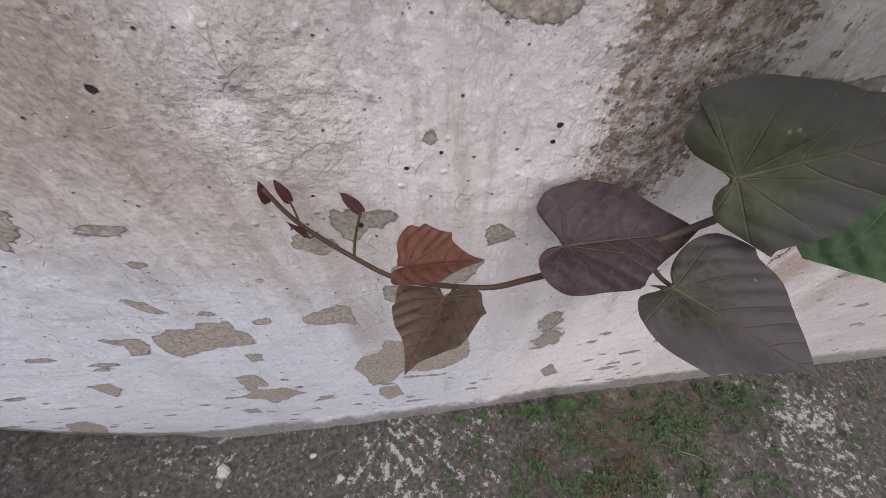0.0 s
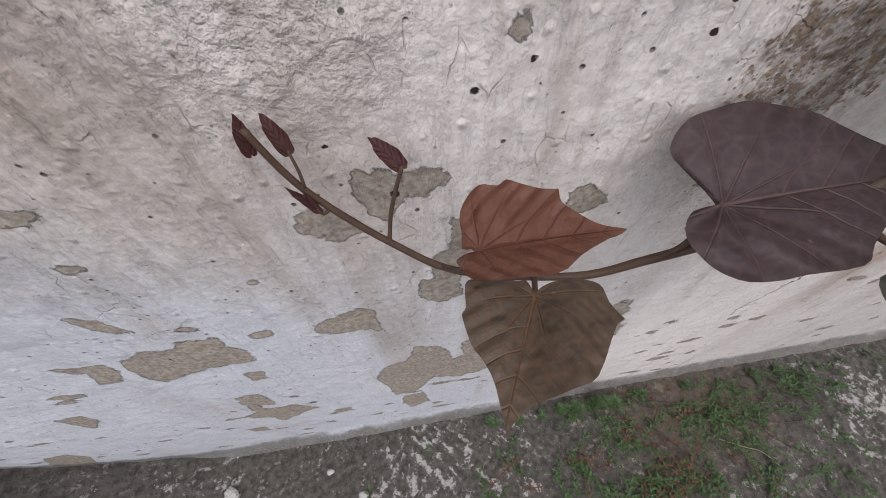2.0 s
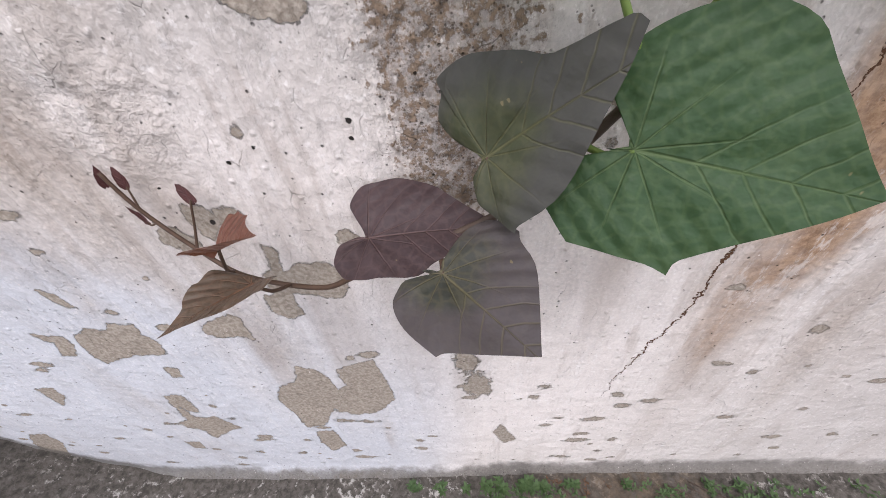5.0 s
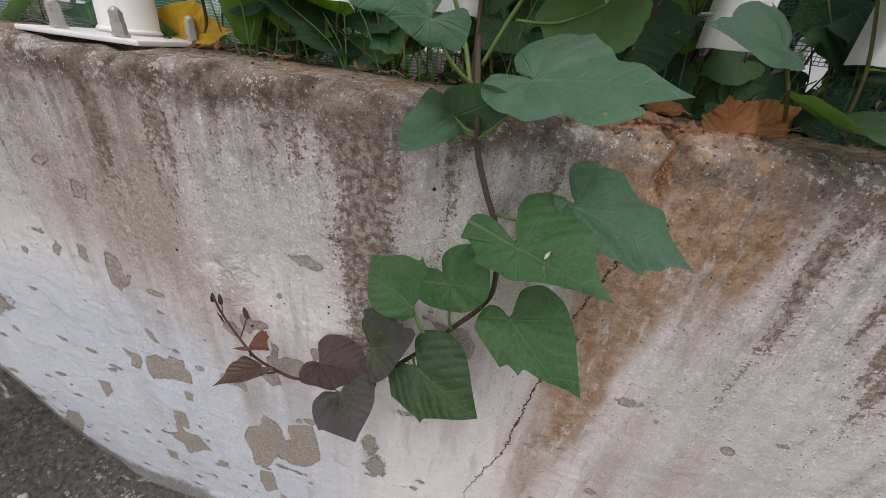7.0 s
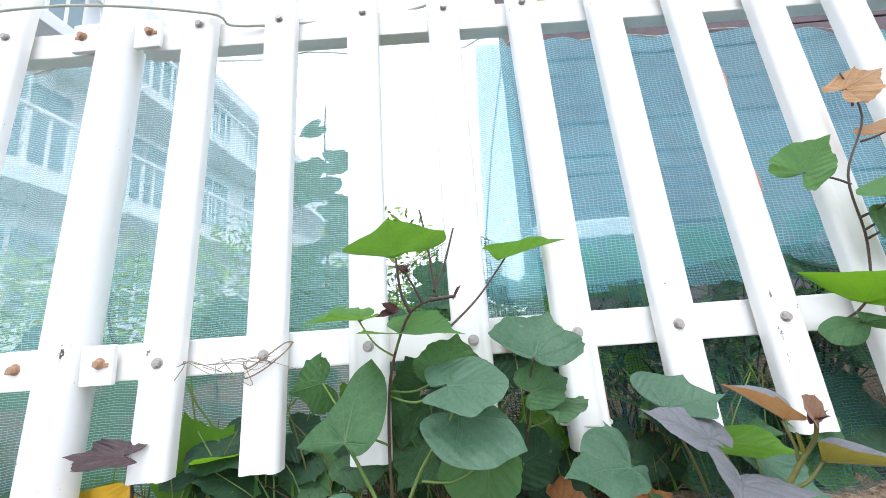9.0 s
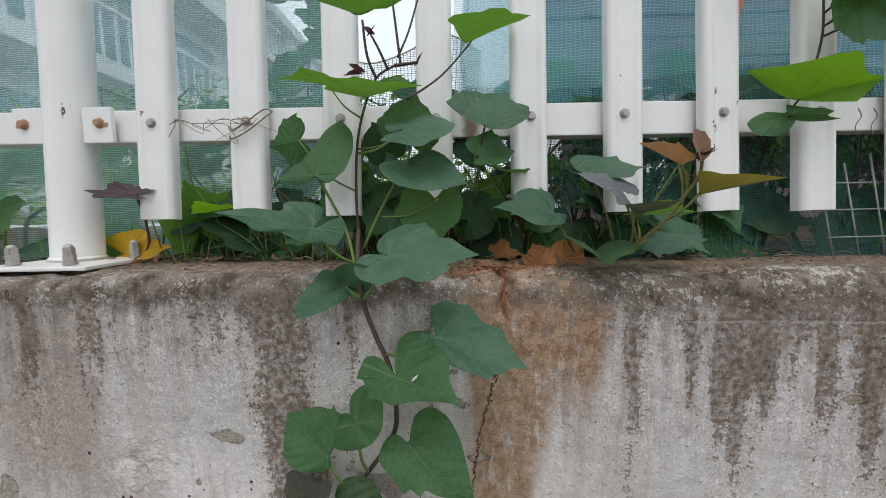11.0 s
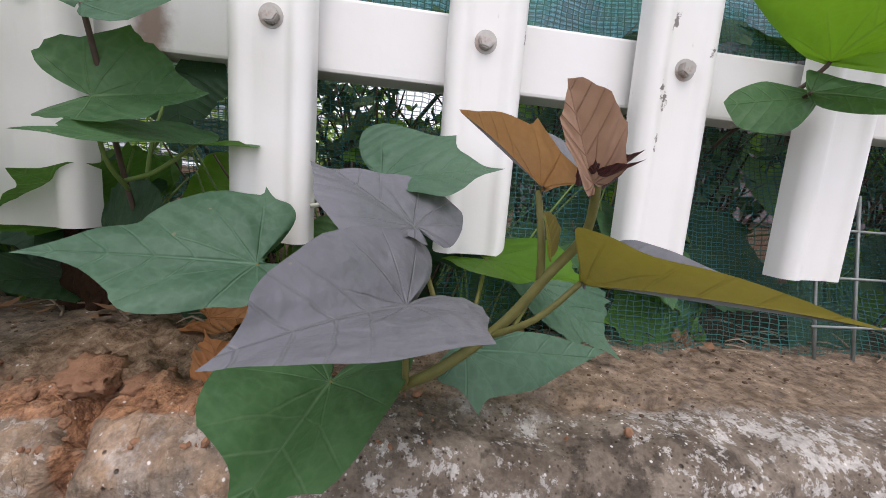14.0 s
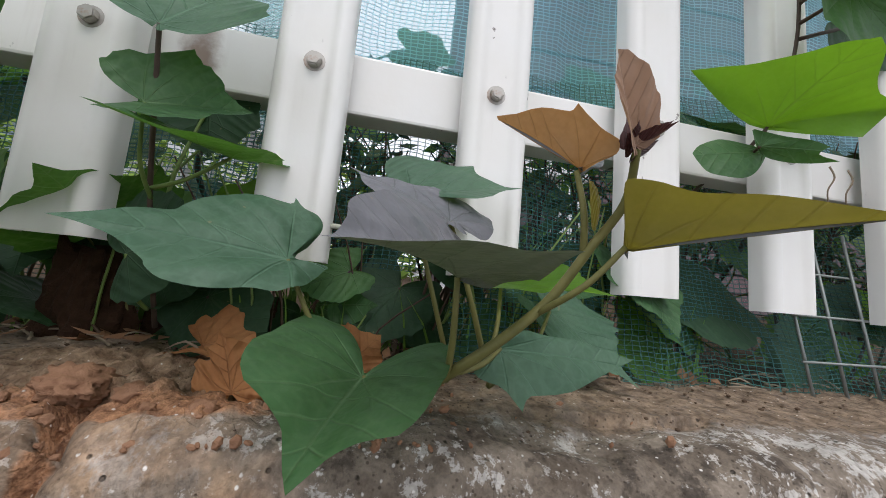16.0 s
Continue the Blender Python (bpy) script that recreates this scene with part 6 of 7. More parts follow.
leaf(crest_vine, "blue", (0.594, 0.031, 0.822), (0.665, 0.040, 0.816), (0.633, 0.050, 0.840), (0.600, 0.010, 0.800), ((-171, 0.11), (-148, 0.23), (-130, 0.27), (-103, 0.25), (-81, 0.39), (-65, 0.32), (-28, 0.49), (-8, 0.71), (3, 1.03), (7, 0.79), (14, 0.58), (22, 0.39), (44, 0.22)))
leaf(crest_vine, "blue", (0.648, 0.099, 0.835), (0.702, 0.075, 0.800), (0.705, 0.101, 0.825), (0.655, 0.080, 0.812), LOBED, 0.08, 0.05, 0.02)
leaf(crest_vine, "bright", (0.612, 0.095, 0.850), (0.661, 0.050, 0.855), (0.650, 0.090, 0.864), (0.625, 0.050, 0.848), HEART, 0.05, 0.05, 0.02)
leaf(crest_vine, "bronze", (0.608, 0.001, 0.898), (0.581, 0.026, 0.923), (0.601, -0.008, 0.918), (0.621, 0.022, 0.919), ((-30, 0.03), (0, 1.0), (10, 0.82), (29, 0.64), (52, 0.48), (62, 0.53), (75, 0.43), (98, 0.39), (119, 0.42), (130, 0.35), (133, 0.18)), wave=0.01, label="bronze underside of a folded young leaf")
leaf(crest_vine, "purple", (0.608, 0.001, 0.898), (0.581, 0.026, 0.923), (0.601, -0.008, 0.918), (0.621, 0.022, 0.919), ((-105, 0.14), (-99, 0.32), (-81, 0.50), (-61, 0.62), (-35, 0.72), (-14, 0.82), (0, 1.0), (20, 0.02)), wave=0.01, label="mauve-grey upper side of a folded young leaf")
leaf(crest_vine, "rose", (0.615, -0.021, 0.901), (0.598, -0.031, 0.925), (0.619, -0.026, 0.917), (0.600, -0.033, 0.912), OVATE, 0.02, 0.05, 0.02, label="bronze young leaf standing upright")
leaf(crest_vine, "olive", (0.624, -0.009, 0.868), (0.659, -0.060, 0.878), (0.615, -0.027, 0.888), (0.641, -0.004, 0.884), ((-30, 0.02), (0, 1.0), (7, 0.84), (16, 0.69), (26, 0.57), (40, 0.48), (60, 0.46), (73, 0.45), (76, 0.36), (80, 0.15)), wave=0.01, label="olive-bronze underside of a folded spear-shaped leaf")
leaf(crest_vine, "purple", (0.624, -0.009, 0.868), (0.659, -0.060, 0.878), (0.615, -0.027, 0.888), (0.641, -0.004, 0.884), ((-100, 0.12), (-95, 0.30), (-68, 0.37), (-45, 0.42), (-29, 0.50), (-10, 0.68), (-3, 0.85), (0, 1.0), (20, 0.02)), wave=0.01, label="mauve-grey upper side of a folded spear-shaped leaf")
leaf(crest_vine, "olive", (0.612, -0.004, 0.876), (0.606, -0.010, 0.892), (0.608, -0.012, 0.884), (0.614, -0.004, 0.886), OVATE, 0.0, 0.1, 0.0, label="small olive young leaf", fold_limit=60)
for b, t in (((0.618, -0.019, 0.903), (0.627, -0.022, 0.911)), ((0.617, -0.020, 0.902), (0.624, -0.028, 0.908)), ((0.617, -0.018, 0.904), (0.625, -0.014, 0.921)), ((0.616, -0.019, 0.901), (0.612, -0.026, 0.907)), ((0.618, -0.019, 0.900), (0.626, -0.017, 0.906))):
    b, t = Vector(b), Vector(t)
    leaf(crest_vine, "bud", b, t, b + (t - b) * 0.4 + Vector((0.002, 0.001, 0.0)), b + (t - b) * 0.4 - Vector((0.002, 0.001, 0)), HEART, 0.0, 0.2, 0.0, label="tiny purple bud leaf", fold_limit=70)
for b, node in (((0.496, 0.045, 0.851), (0.522, 0.050, 0.806)), ((0.566, 0.003, 0.852), (0.568, 0.014, 0.812)), ((0.566, 0.034, 0.876), (0.592, 0.045, 0.812)), ((0.548, 0.070, 0.894), (0.576, 0.070, 0.812)), ((0.536, 0.020, 0.809), (0.560, 0.022, 0.806)), ((0.594, 0.031, 0.822), (0.572, 0.012, 0.816)), ((0.648, 0.099, 0.835), (0.590, 0.030, 0.806)), ((0.612, 0.095, 0.850), (0.590, 0.040, 0.808)), ((0.607, 0.001, 0.897), (0.612, 0.0, 0.866)), ((0.622, -0.010, 0.869), (0.598, 0.004, 0.842))):
    stalk(crest_vine, b, node, STEM_GREEN, 0.0013, 0.1)

# the bushy climber in front of the pickets
climber = thing("climbing_vine", "bushy green climber twining up through the pickets", "vine")
chain(climber, [(0.272, 0.045, 0.800), (0.270, 0.050, 0.840), (0.268, 0.055, 0.880), (0.270, 0.060, 0.935), (0.280, 0.058, 0.975), (0.296, 0.055, 1.008), (0.318, 0.052, 1.020)], 0.0018, 0.0013, STEM_BROWN, label="dark woody stem")
chain(climber, [(0.296, 0.055, 1.008), (0.288, 0.048, 1.030), (0.285, 0.044, 1.066)], 0.0018, 0.0013, STEM_DARK, "side_shoot")
chain(climber, [(0.318, 0.052, 1.020), (0.345, 0.050, 1.022)], 0.0022, 0.0016, STEM_DARK, "side_shoot")
chain(climber, [(0.325, 0.052, 1.021), (0.322, 0.050, 1.050), (0.318, 0.050, 1.085), (0.312, 0.055, 1.12)], 0.0016, 0.0010, STEM_DARK, "side_shoot")
chain(climber, [(0.322, 0.050, 1.028), (0.335, 0.050, 1.055), (0.348, 0.05, 1.095)], 0.0014, 0.0009, STEM_DARK, "side_shoot")
chain(climber, [(0.310, 0.053, 1.017), (0.302, 0.045, 1.035), (0.294, 0.040, 1.050)], 0.0016, 0.0010, STEM_DARK, "side_shoot")
chain(climber, [(0.276, 0.010, 0.800), (0.262, 0.030, 0.835), (0.245, 0.028, 0.872), (0.235, 0.022, 0.894)], 0.0020, 0.0015, PETIOLE_GREEN, "side_shoot")
chain(climber, [(0.278, 0.045, 0.815), (0.300, 0.045, 0.860), (0.330, 0.030, 0.905), (0.338, 0.025, 0.925)], 0.0018, 0.0014, PETIOLE_GREEN, "side_shoot")
chain(climber, [(0.405, 0.120, 0.800), (0.410, 0.090, 0.870), (0.416, 0.070, 0.930), (0.421, 0.058, 0.955)], 0.0015, 0.0011, STEM_DARK, "side_shoot")
chain(climber, [(0.330, 0.060, 0.985), (0.370, 0.085, 1.020), (0.407, 0.100, 1.065)], 0.0014, 0.0010, STEM_DARK, "side_shoot")
leaf(climber, "green", (0.199, 0.062, 0.942), (0.165, 0.060, 0.935), (0.232, 0.059, 0.980), (0.179, 0.064, 0.998), LOBED, 0.05, 0.05, 0.02)
leaf(climber, "green", (0.235, 0.019, 0.896), (0.245, 0.060, 0.962), (0.197, 0.026, 0.893), (0.272, 0.023, 0.911), ((-131, 0.21), (-94, 0.34), (-68, 0.46), (-42, 0.62), (-23, 0.84), (-5, 1.03), (7, 0.83), (20, 0.60), (46, 0.46), (75, 0.50), (97, 0.62), (110, 0.35), (135, 0.18)))
leaf(climber, "light", (0.238, 0.065, 1.004), (0.188, 0.032, 1.009), (0.225, 0.030, 1.010), (0.240, 0.078, 1.016), LOBED, 0.08, 0.05, 0.02)
leaf(climber, "light", (0.284, 0.055, 0.987), (0.350, 0.012, 0.989), (0.262, 0.010, 0.990), (0.330, 0.045, 1.006), HEART, 0.08, 0.05, 0.02)
leaf(climber, "blue", (0.333, 0.014, 0.940), (0.392, 0.002, 0.940), (0.350, 0.048, 0.965), (0.341, -0.012, 0.918), ((-150, 0.46), (-110, 0.38), (-56, 0.62), (-35, 0.68), (-20, 0.82), (3, 0.90), (33, 0.77), (61, 0.70), (93, 0.57), (123, 0.56), (145, 0.56), (180, 0.30)))
leaf(climber, "green", (0.329, 0.050, 0.945), (0.344, 0.042, 0.984), (0.296, 0.050, 0.955), (0.374, 0.045, 0.952), HEART, 0.04, 0.04, 0.02)
leaf(climber, "blue", (0.340, 0.035, 0.910), (0.413, 0.033, 0.899), (0.370, 0.030, 0.918), (0.328, -0.008, 0.878), ((-176, 0.30), (-158, 0.52), (-133, 0.56), (-104, 0.65), (-80, 0.71), (-58, 0.78), (-43, 0.80), (-26, 0.92), (-11, 0.75), (4, 0.60), (28, 0.42), (51, 0.26), (172, 0.12)))
leaf(climber, "light", (0.364, 0.045, 0.866), (0.358, 0.028, 0.815), (0.316, 0.046, 0.852), (0.393, 0.030, 0.856), HEART, 0.06, 0.03, 0.02)
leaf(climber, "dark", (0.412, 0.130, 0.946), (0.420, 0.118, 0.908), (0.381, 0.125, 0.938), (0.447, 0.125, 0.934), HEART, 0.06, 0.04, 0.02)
leaf(climber, "blue", (0.421, 0.058, 0.955), (0.446, 0.080, 1.000), (0.474, 0.053, 0.968), (0.378, 0.062, 0.982), SHIELD, 0.05, 0.05, 0.02)
leaf(climber, "green", (0.449, 0.085, 0.902), (0.427, 0.017, 0.901), (0.476, 0.078, 0.903), (0.424, 0.055, 0.908), HEART, 0.03, 0.02, 0.02)
leaf(climber, "green", (0.415, 0.066, 0.919), (0.459, 0.080, 0.929), (0.438, 0.050, 0.908), (0.431, 0.075, 0.950), HEART, 0.06, 0.05, 0.02)
leaf(climber, "light", (0.287, 0.029, 1.066), (0.285, -0.030, 1.104), (0.243, -0.005, 1.068), (0.338, 0.005, 1.082), ((-85, 0.40), (-75, 0.77), (-62, 0.85), (-50, 0.72), (-24, 0.67), (-7, 0.69), (-4, 0.78), (-2, 0.70), (21, 0.61), (58, 0.79), (72, 0.17)))
leaf(climber, "light", (0.407, 0.100, 1.065), (0.476, 0.066, 1.082), (0.380, 0.064, 1.071), (0.437, 0.095, 1.078), SHIELD, 0.08, 0.05, 0.02)
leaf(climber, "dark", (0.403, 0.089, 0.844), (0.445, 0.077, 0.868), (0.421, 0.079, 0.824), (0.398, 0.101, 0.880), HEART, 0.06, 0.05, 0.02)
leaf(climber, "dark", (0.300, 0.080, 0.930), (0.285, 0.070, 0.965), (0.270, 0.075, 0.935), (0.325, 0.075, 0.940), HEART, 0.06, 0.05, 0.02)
for b, t in (((0.294, 0.040, 1.050), (0.286, 0.038, 1.058)), ((0.294, 0.040, 1.050), (0.302, 0.036, 1.058)), ((0.345, 0.050, 1.022), (0.352, 0.046, 1.034)), ((0.280, 0.045, 1.012), (0.268, 0.040, 1.020)), ((0.280, 0.045, 1.010), (0.262, 0.038, 1.006))):
    b, t = Vector(b), Vector(t)
    leaf(climber, "bud", b, t, b + (t - b) * 0.4 + Vector((0.001, 0.004, 0.004)), b + (t - b) * 0.4 - Vector((0.001, 0.004, 0.004)), HEART, 0.0, 0.2, 0.0, label="wine-red young leaf")
for b, node in (((0.199, 0.062, 0.942), (0.268, 0.055, 0.880)), ((0.238, 0.065, 1.004), (0.276, 0.058, 0.965)), ((0.284, 0.055, 0.987), (0.278, 0.058, 0.970)), ((0.333, 0.014, 0.940), (0.270, 0.060, 0.925)), ((0.329, 0.050, 0.945), (0.270, 0.060, 0.930)), ((0.364, 0.045, 0.866), (0.300, 0.045, 0.850)), ((0.412, 0.130, 0.946), (0.411, 0.100, 0.870)), ((0.449, 0.085, 0.902), (0.412, 0.085, 0.880)), ((0.415, 0.066, 0.919), (0.411, 0.088, 0.875)), ((0.403, 0.089, 0.844), (0.405, 0.110, 0.812))):
    stalk(climber, b, node, PETIOLE_GREEN, 0.0011, 0.3)

# the climber among the pickets further along
corner_vine = thing("climbing_vine", "green climber threading between the pickets above the wire mesh", "vine")
chain(corner_vine, [(0.790, 0.215, 0.780), (0.795, 0.205, 0.870), (0.798, 0.165, 0.940), (0.801, 0.098, 0.982), (0.820, 0.095, 1.050), (0.815, 0.090, 1.13), (0.845, 0.085, 1.20), (0.835, 0.085, 1.26)], 0.0016, 0.0010, STEM_DARK)
leaf(corner_vine, "bright", (0.800, 0.095, 0.984), (0.800, 0.034, 1.018), (0.754, 0.112, 1.016), (0.851, 0.063, 0.995), ((-62, 0.96), (-46, 0.80), (-32, 0.78), (-14, 0.89), (-3, 0.95), (9, 0.83), (25, 0.70), (50, 0.66), (72, 0.80), (84, 0.98), (96, 0.40)), label="bright green leaf, light from above painted into its colour")
leaf(corner_vine, "green", (0.785, 0.087, 0.964), (0.825, 0.060, 0.957), (0.810, 0.090, 0.945), (0.790, 0.080, 0.976), ((-123, 0.26), (-95, 0.21), (-34, 0.29), (-14, 0.55), (-5, 0.74), (4, 0.66), (8, 0.91), (17, 0.66), (29, 0.42), (54, 0.18)))
leaf(corner_vine, "green", (0.796, 0.094, 0.964), (0.745, 0.098, 0.955), (0.777, 0.100, 0.976), (0.772, 0.088, 0.938), ((-58, 0.27), (-47, 0.51), (-35, 0.70), (-19, 0.94), (-8, 0.98), (2, 1.02), (10, 0.89), (23, 0.62), (27, 0.41)))
leaf(corner_vine, "bronze", (0.827, 0.078, 1.234), (0.886, 0.080, 1.264), (0.834, 0.070, 1.207), (0.846, 0.090, 1.263), LOBED, 0.06, 0.05, 0.02, label="bronze young leaf")
leaf(corner_vine, "bronze", (0.863, 0.080, 1.178), (0.927, 0.080, 1.203), (0.883, 0.060, 1.180), (0.850, 0.100, 1.190), HEART, 0.06, 0.05, 0.02, label="bronze young leaf")
leaf(corner_vine, "light", (0.755, 0.080, 1.135), (0.793, 0.080, 1.175), (0.785, 0.070, 1.135), (0.725, 0.085, 1.155), HEART, 0.05, 0.05, 0.02)
leaf(corner_vine, "light", (0.823, 0.059, 1.095), (0.914, 0.061, 1.123), (0.864, 0.045, 1.085), (0.851, 0.080, 1.126), LOBED, 0.06, 0.05, 0.02)
leaf(corner_vine, "green", (0.845, 0.080, 1.088), (0.892, 0.070, 1.040), (0.880, 0.072, 1.085), (0.815, 0.070, 1.046), LOBED, 0.06, 0.05, 0.02)
leaf(corner_vine, "dark", (0.905, 0.120, 1.10), (0.960, 0.110, 1.07), (0.945, 0.115, 1.11), (0.900, 0.115, 1.06), LOBED, 0.06, 0.05, 0.02)
for b, node in (((0.827, 0.078, 1.234), (0.838, 0.085, 1.215)), ((0.863, 0.080, 1.178), (0.838, 0.088, 1.17)), ((0.755, 0.080, 1.135), (0.815, 0.090, 1.12)), ((0.823, 0.059, 1.095), (0.818, 0.092, 1.08)), ((0.845, 0.080, 1.088), (0.819, 0.093, 1.065)), ((0.785, 0.087, 0.964), (0.800, 0.125, 0.965)), ((0.796, 0.094, 0.964), (0.800, 0.125, 0.965)), ((0.905, 0.120, 1.10), (0.822, 0.095, 1.055))):
    stalk(corner_vine, b, node, STEM_BROWN, 0.0013, 0.1)

# leaves about the post
post_vine = thing("creeping_vine", "low creeper with purple, green and yellow leaves behind the post", "vine")
chain(post_vine, [(-0.075, 0.130, 0.786), (-0.050, 0.120, 0.815), (-0.030, 0.095, 0.850), (-0.018, 0.072, 0.880)], 0.0022, 0.0014, STEM_DARK)
chain(post_vine, [(-0.060, 0.140, 0.790), (0.0, 0.130, 0.800), (0.06, 0.125, 0.792), (0.16, 0.13, 0.795)], 0.0020, 0.0016, STEM_BROWN)
leaf(post_vine, "mauve", (-0.018, 0.070, 0.881), (-0.074, 0.058, 0.888), (-0.045, 0.045, 0.876), (-0.044, 0.075, 0.894), LOBED, 0.05, 0.06, 0.03, label="dark purple jagged leaf")
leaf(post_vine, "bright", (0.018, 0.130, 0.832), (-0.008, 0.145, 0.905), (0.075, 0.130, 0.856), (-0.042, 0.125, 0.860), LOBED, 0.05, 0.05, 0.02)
leaf(post_vine, "yellow", (-0.100, 0.135, 0.800), (-0.012, 0.108, 0.813), (-0.055, 0.105, 0.790), (-0.050, 0.118, 0.838), HEART, 0.05, 0.05, 0.03, label="yellowed leaf lying by the post")
leaf(post_vine, "light", (0.060, 0.125, 0.815), (0.110, 0.110, 0.822), (0.085, 0.095, 0.812), (0.075, 0.145, 0.840), HEART, 0.06, 0.05, 0.02)
leaf(post_vine, "dark", (-0.20, 0.20, 0.815), (-0.28, 0.17, 0.825), (-0.24, 0.16, 0.805), (-0.23, 0.22, 0.845), HEART, 0.06, 0.05, 0.02)
leaf(post_vine, "blue", (-0.19, 0.16, 0.800), (-0.26, 0.12, 0.812), (-0.22, 0.10, 0.800), (-0.21, 0.18, 0.825), HEART, 0.06, 0.05, 0.02)
leaf(post_vine, "light", (-0.15, 0.22, 0.845), (-0.21, 0.20, 0.86), (-0.18, 0.17, 0.84), (-0.17, 0.24, 0.875), HEART, 0.06, 0.05, 0.02)
for b, node in (((0.014, 0.119, 0.826), (0.0, 0.130, 0.800)), ((-0.103, 0.150, 0.795), (-0.075, 0.135, 0.788)), ((0.060, 0.125, 0.815), (0.06, 0.125, 0.792)), ((-0.20, 0.20, 0.815), (-0.12, 0.18, 0.785)), ((-0.19, 0.16, 0.800), (-0.11, 0.17, 0.785)), ((-0.15, 0.22, 0.845), (-0.11, 0.19, 0.785))):
    stalk(post_vine, b, node, PETIOLE_GREEN, 0.0013, 0.2)

dry = thing("dry_leaf", "crumpled brown dead leaf lying on the broken crest", "leaf")
leaf(dry, "dry", (0.482, 0.040, 0.793), (0.474, 0.048, 0.818), (0.497, 0.036, 0.808), (0.461, 0.046, 0.800), LOBED, 0.15, 0.25, 0.10, name="blade")
dry2 = thing("dry_leaf", "curled brown dead leaf lying in the bed", "leaf")
leaf(dry2, "dry", (0.520, 0.085, 0.792), (0.545, 0.080, 0.815), (0.548, 0.075, 0.795), (0.512, 0.090, 0.815), HEART, 0.3, 0.2, 0.09, name="blade")
dry3 = thing("dry_leaf", "curled yellow-brown dead leaf lying in the bed", "leaf")
leaf(dry3, "dry", (0.44, 0.105, 0.795), (0.475, 0.100, 0.802), (0.455, 0.085, 0.793), (0.452, 0.120, 0.812), HEART, 0.2, 0.2, 0.06, name="blade")

# rank growth behind the fence: a thicket of leaves on thin stalks, most of them beyond the net
rng = random.Random(31)
for v in range(11):
    vx = -0.75 + 0.19 * v + rng.uniform(-0.03, 0.03)
    bush = thing("thicket_vine", "shaded tangle of green vine leaves growing behind the net", "vine", "thicket behind the fence")
    tops = [(vx, 0.27 + rng.uniform(-0.03, 0.05), 0.78)]
    for k in range(4):
        tops.append((tops[-1][0] + rng.uniform(-0.05, 0.05), 0.26 + rng.uniform(-0.04, 0.08), 0.78 + 0.075 * (k + 1)))
    chain(bush, tops, 0.0035, 0.0018, STEM_DARK)
    count = 17 if -0.1 < vx < 1.2 else 10
    for k in range(count):
        h = rng.uniform(0.0, 1.0) ** 0.9
        reach = 0.34 if vx > 0.35 else 0.24
        node = Vector(tops[min(4, int(h * 4.5))])
        yy = rng.uniform(0.21, 0.40) if rng.random() < 0.8 else rng.uniform(0.13, 0.165)
        b = Vector((vx + rng.uniform(-0.14, 0.14), yy + 0.02 * vx, 0.80 + reach * h))
        if yy < 0.2 and b.z > 0.9:
            b.z = rng.uniform(0.80, 0.88)
        ang = rng.uniform(-0.4, 3.5)
        size = rng.uniform(0.05, 0.085)
        d = Vector((math.cos(ang), -0.35 * abs(math.sin(ang)) - 0.1, rng.uniform(-0.5, 0.25)))
        d.normalize()
        lat = d.cross(Vector((rng.uniform(-0.3, 0.3), -0.7, rng.uniform(0.2, 1.0)))).normalized()
        # painted shade: more of the dark leaf copies low down
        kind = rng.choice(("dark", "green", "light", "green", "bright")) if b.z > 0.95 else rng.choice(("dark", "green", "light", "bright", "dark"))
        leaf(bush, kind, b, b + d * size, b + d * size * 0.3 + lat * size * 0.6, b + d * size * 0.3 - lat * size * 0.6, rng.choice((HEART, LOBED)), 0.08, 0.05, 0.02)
        stalk(bush, b, node, PETIOLE_GREEN, 0.0012, 0.1)

# grass shooting up through the bed
rng = random.Random(77)
verts, faces = [], []
for _ in range(900):
    x, y = rng.uniform(-0.30, 0.80), rng.uniform(0.125, 0.330)
    if rng.random() < 0.7 and noise.noise(Vector((x * 9, y * 9, 2))) < -0.05:
        continue
    high, lean, way = rng.uniform(0.025, 0.095), rng.uniform(0.0, 0.6), rng.uniform(0, 6.28)
    wide = rng.uniform(0.0009, 0.0022)
    sx, sy = math.cos(way + 1.57) * wide, math.sin(way + 1.57) * wide
    start = len(verts)
    for k in range(4):
        f = k / 3
        cx, cy, cz = x + math.cos(way) * lean * high * f * f, y + math.sin(way) * lean * high * f * f, HEIGHT - 0.014 + high * f * (1 - 0.2 * lean * f)
        taper = 1 - 0.9 * f * f
        verts += [(cx - sx * taper, cy - sy * taper, cz), (cx + sx * taper, cy + sy * taper, cz)]
    faces += [(start + 2 * k, start + 2 * k + 1, start + 2 * k + 3, start + 2 * k + 2) for k in range(3)]
blades = bpy.data.meshes.new("grass")
blades.from_pydata(verts, [], faces)
blades.materials.append(GRASS)
tagged(new("grass", blades), "thin bright green grass growing among the vines", "grass", kind="stuff")

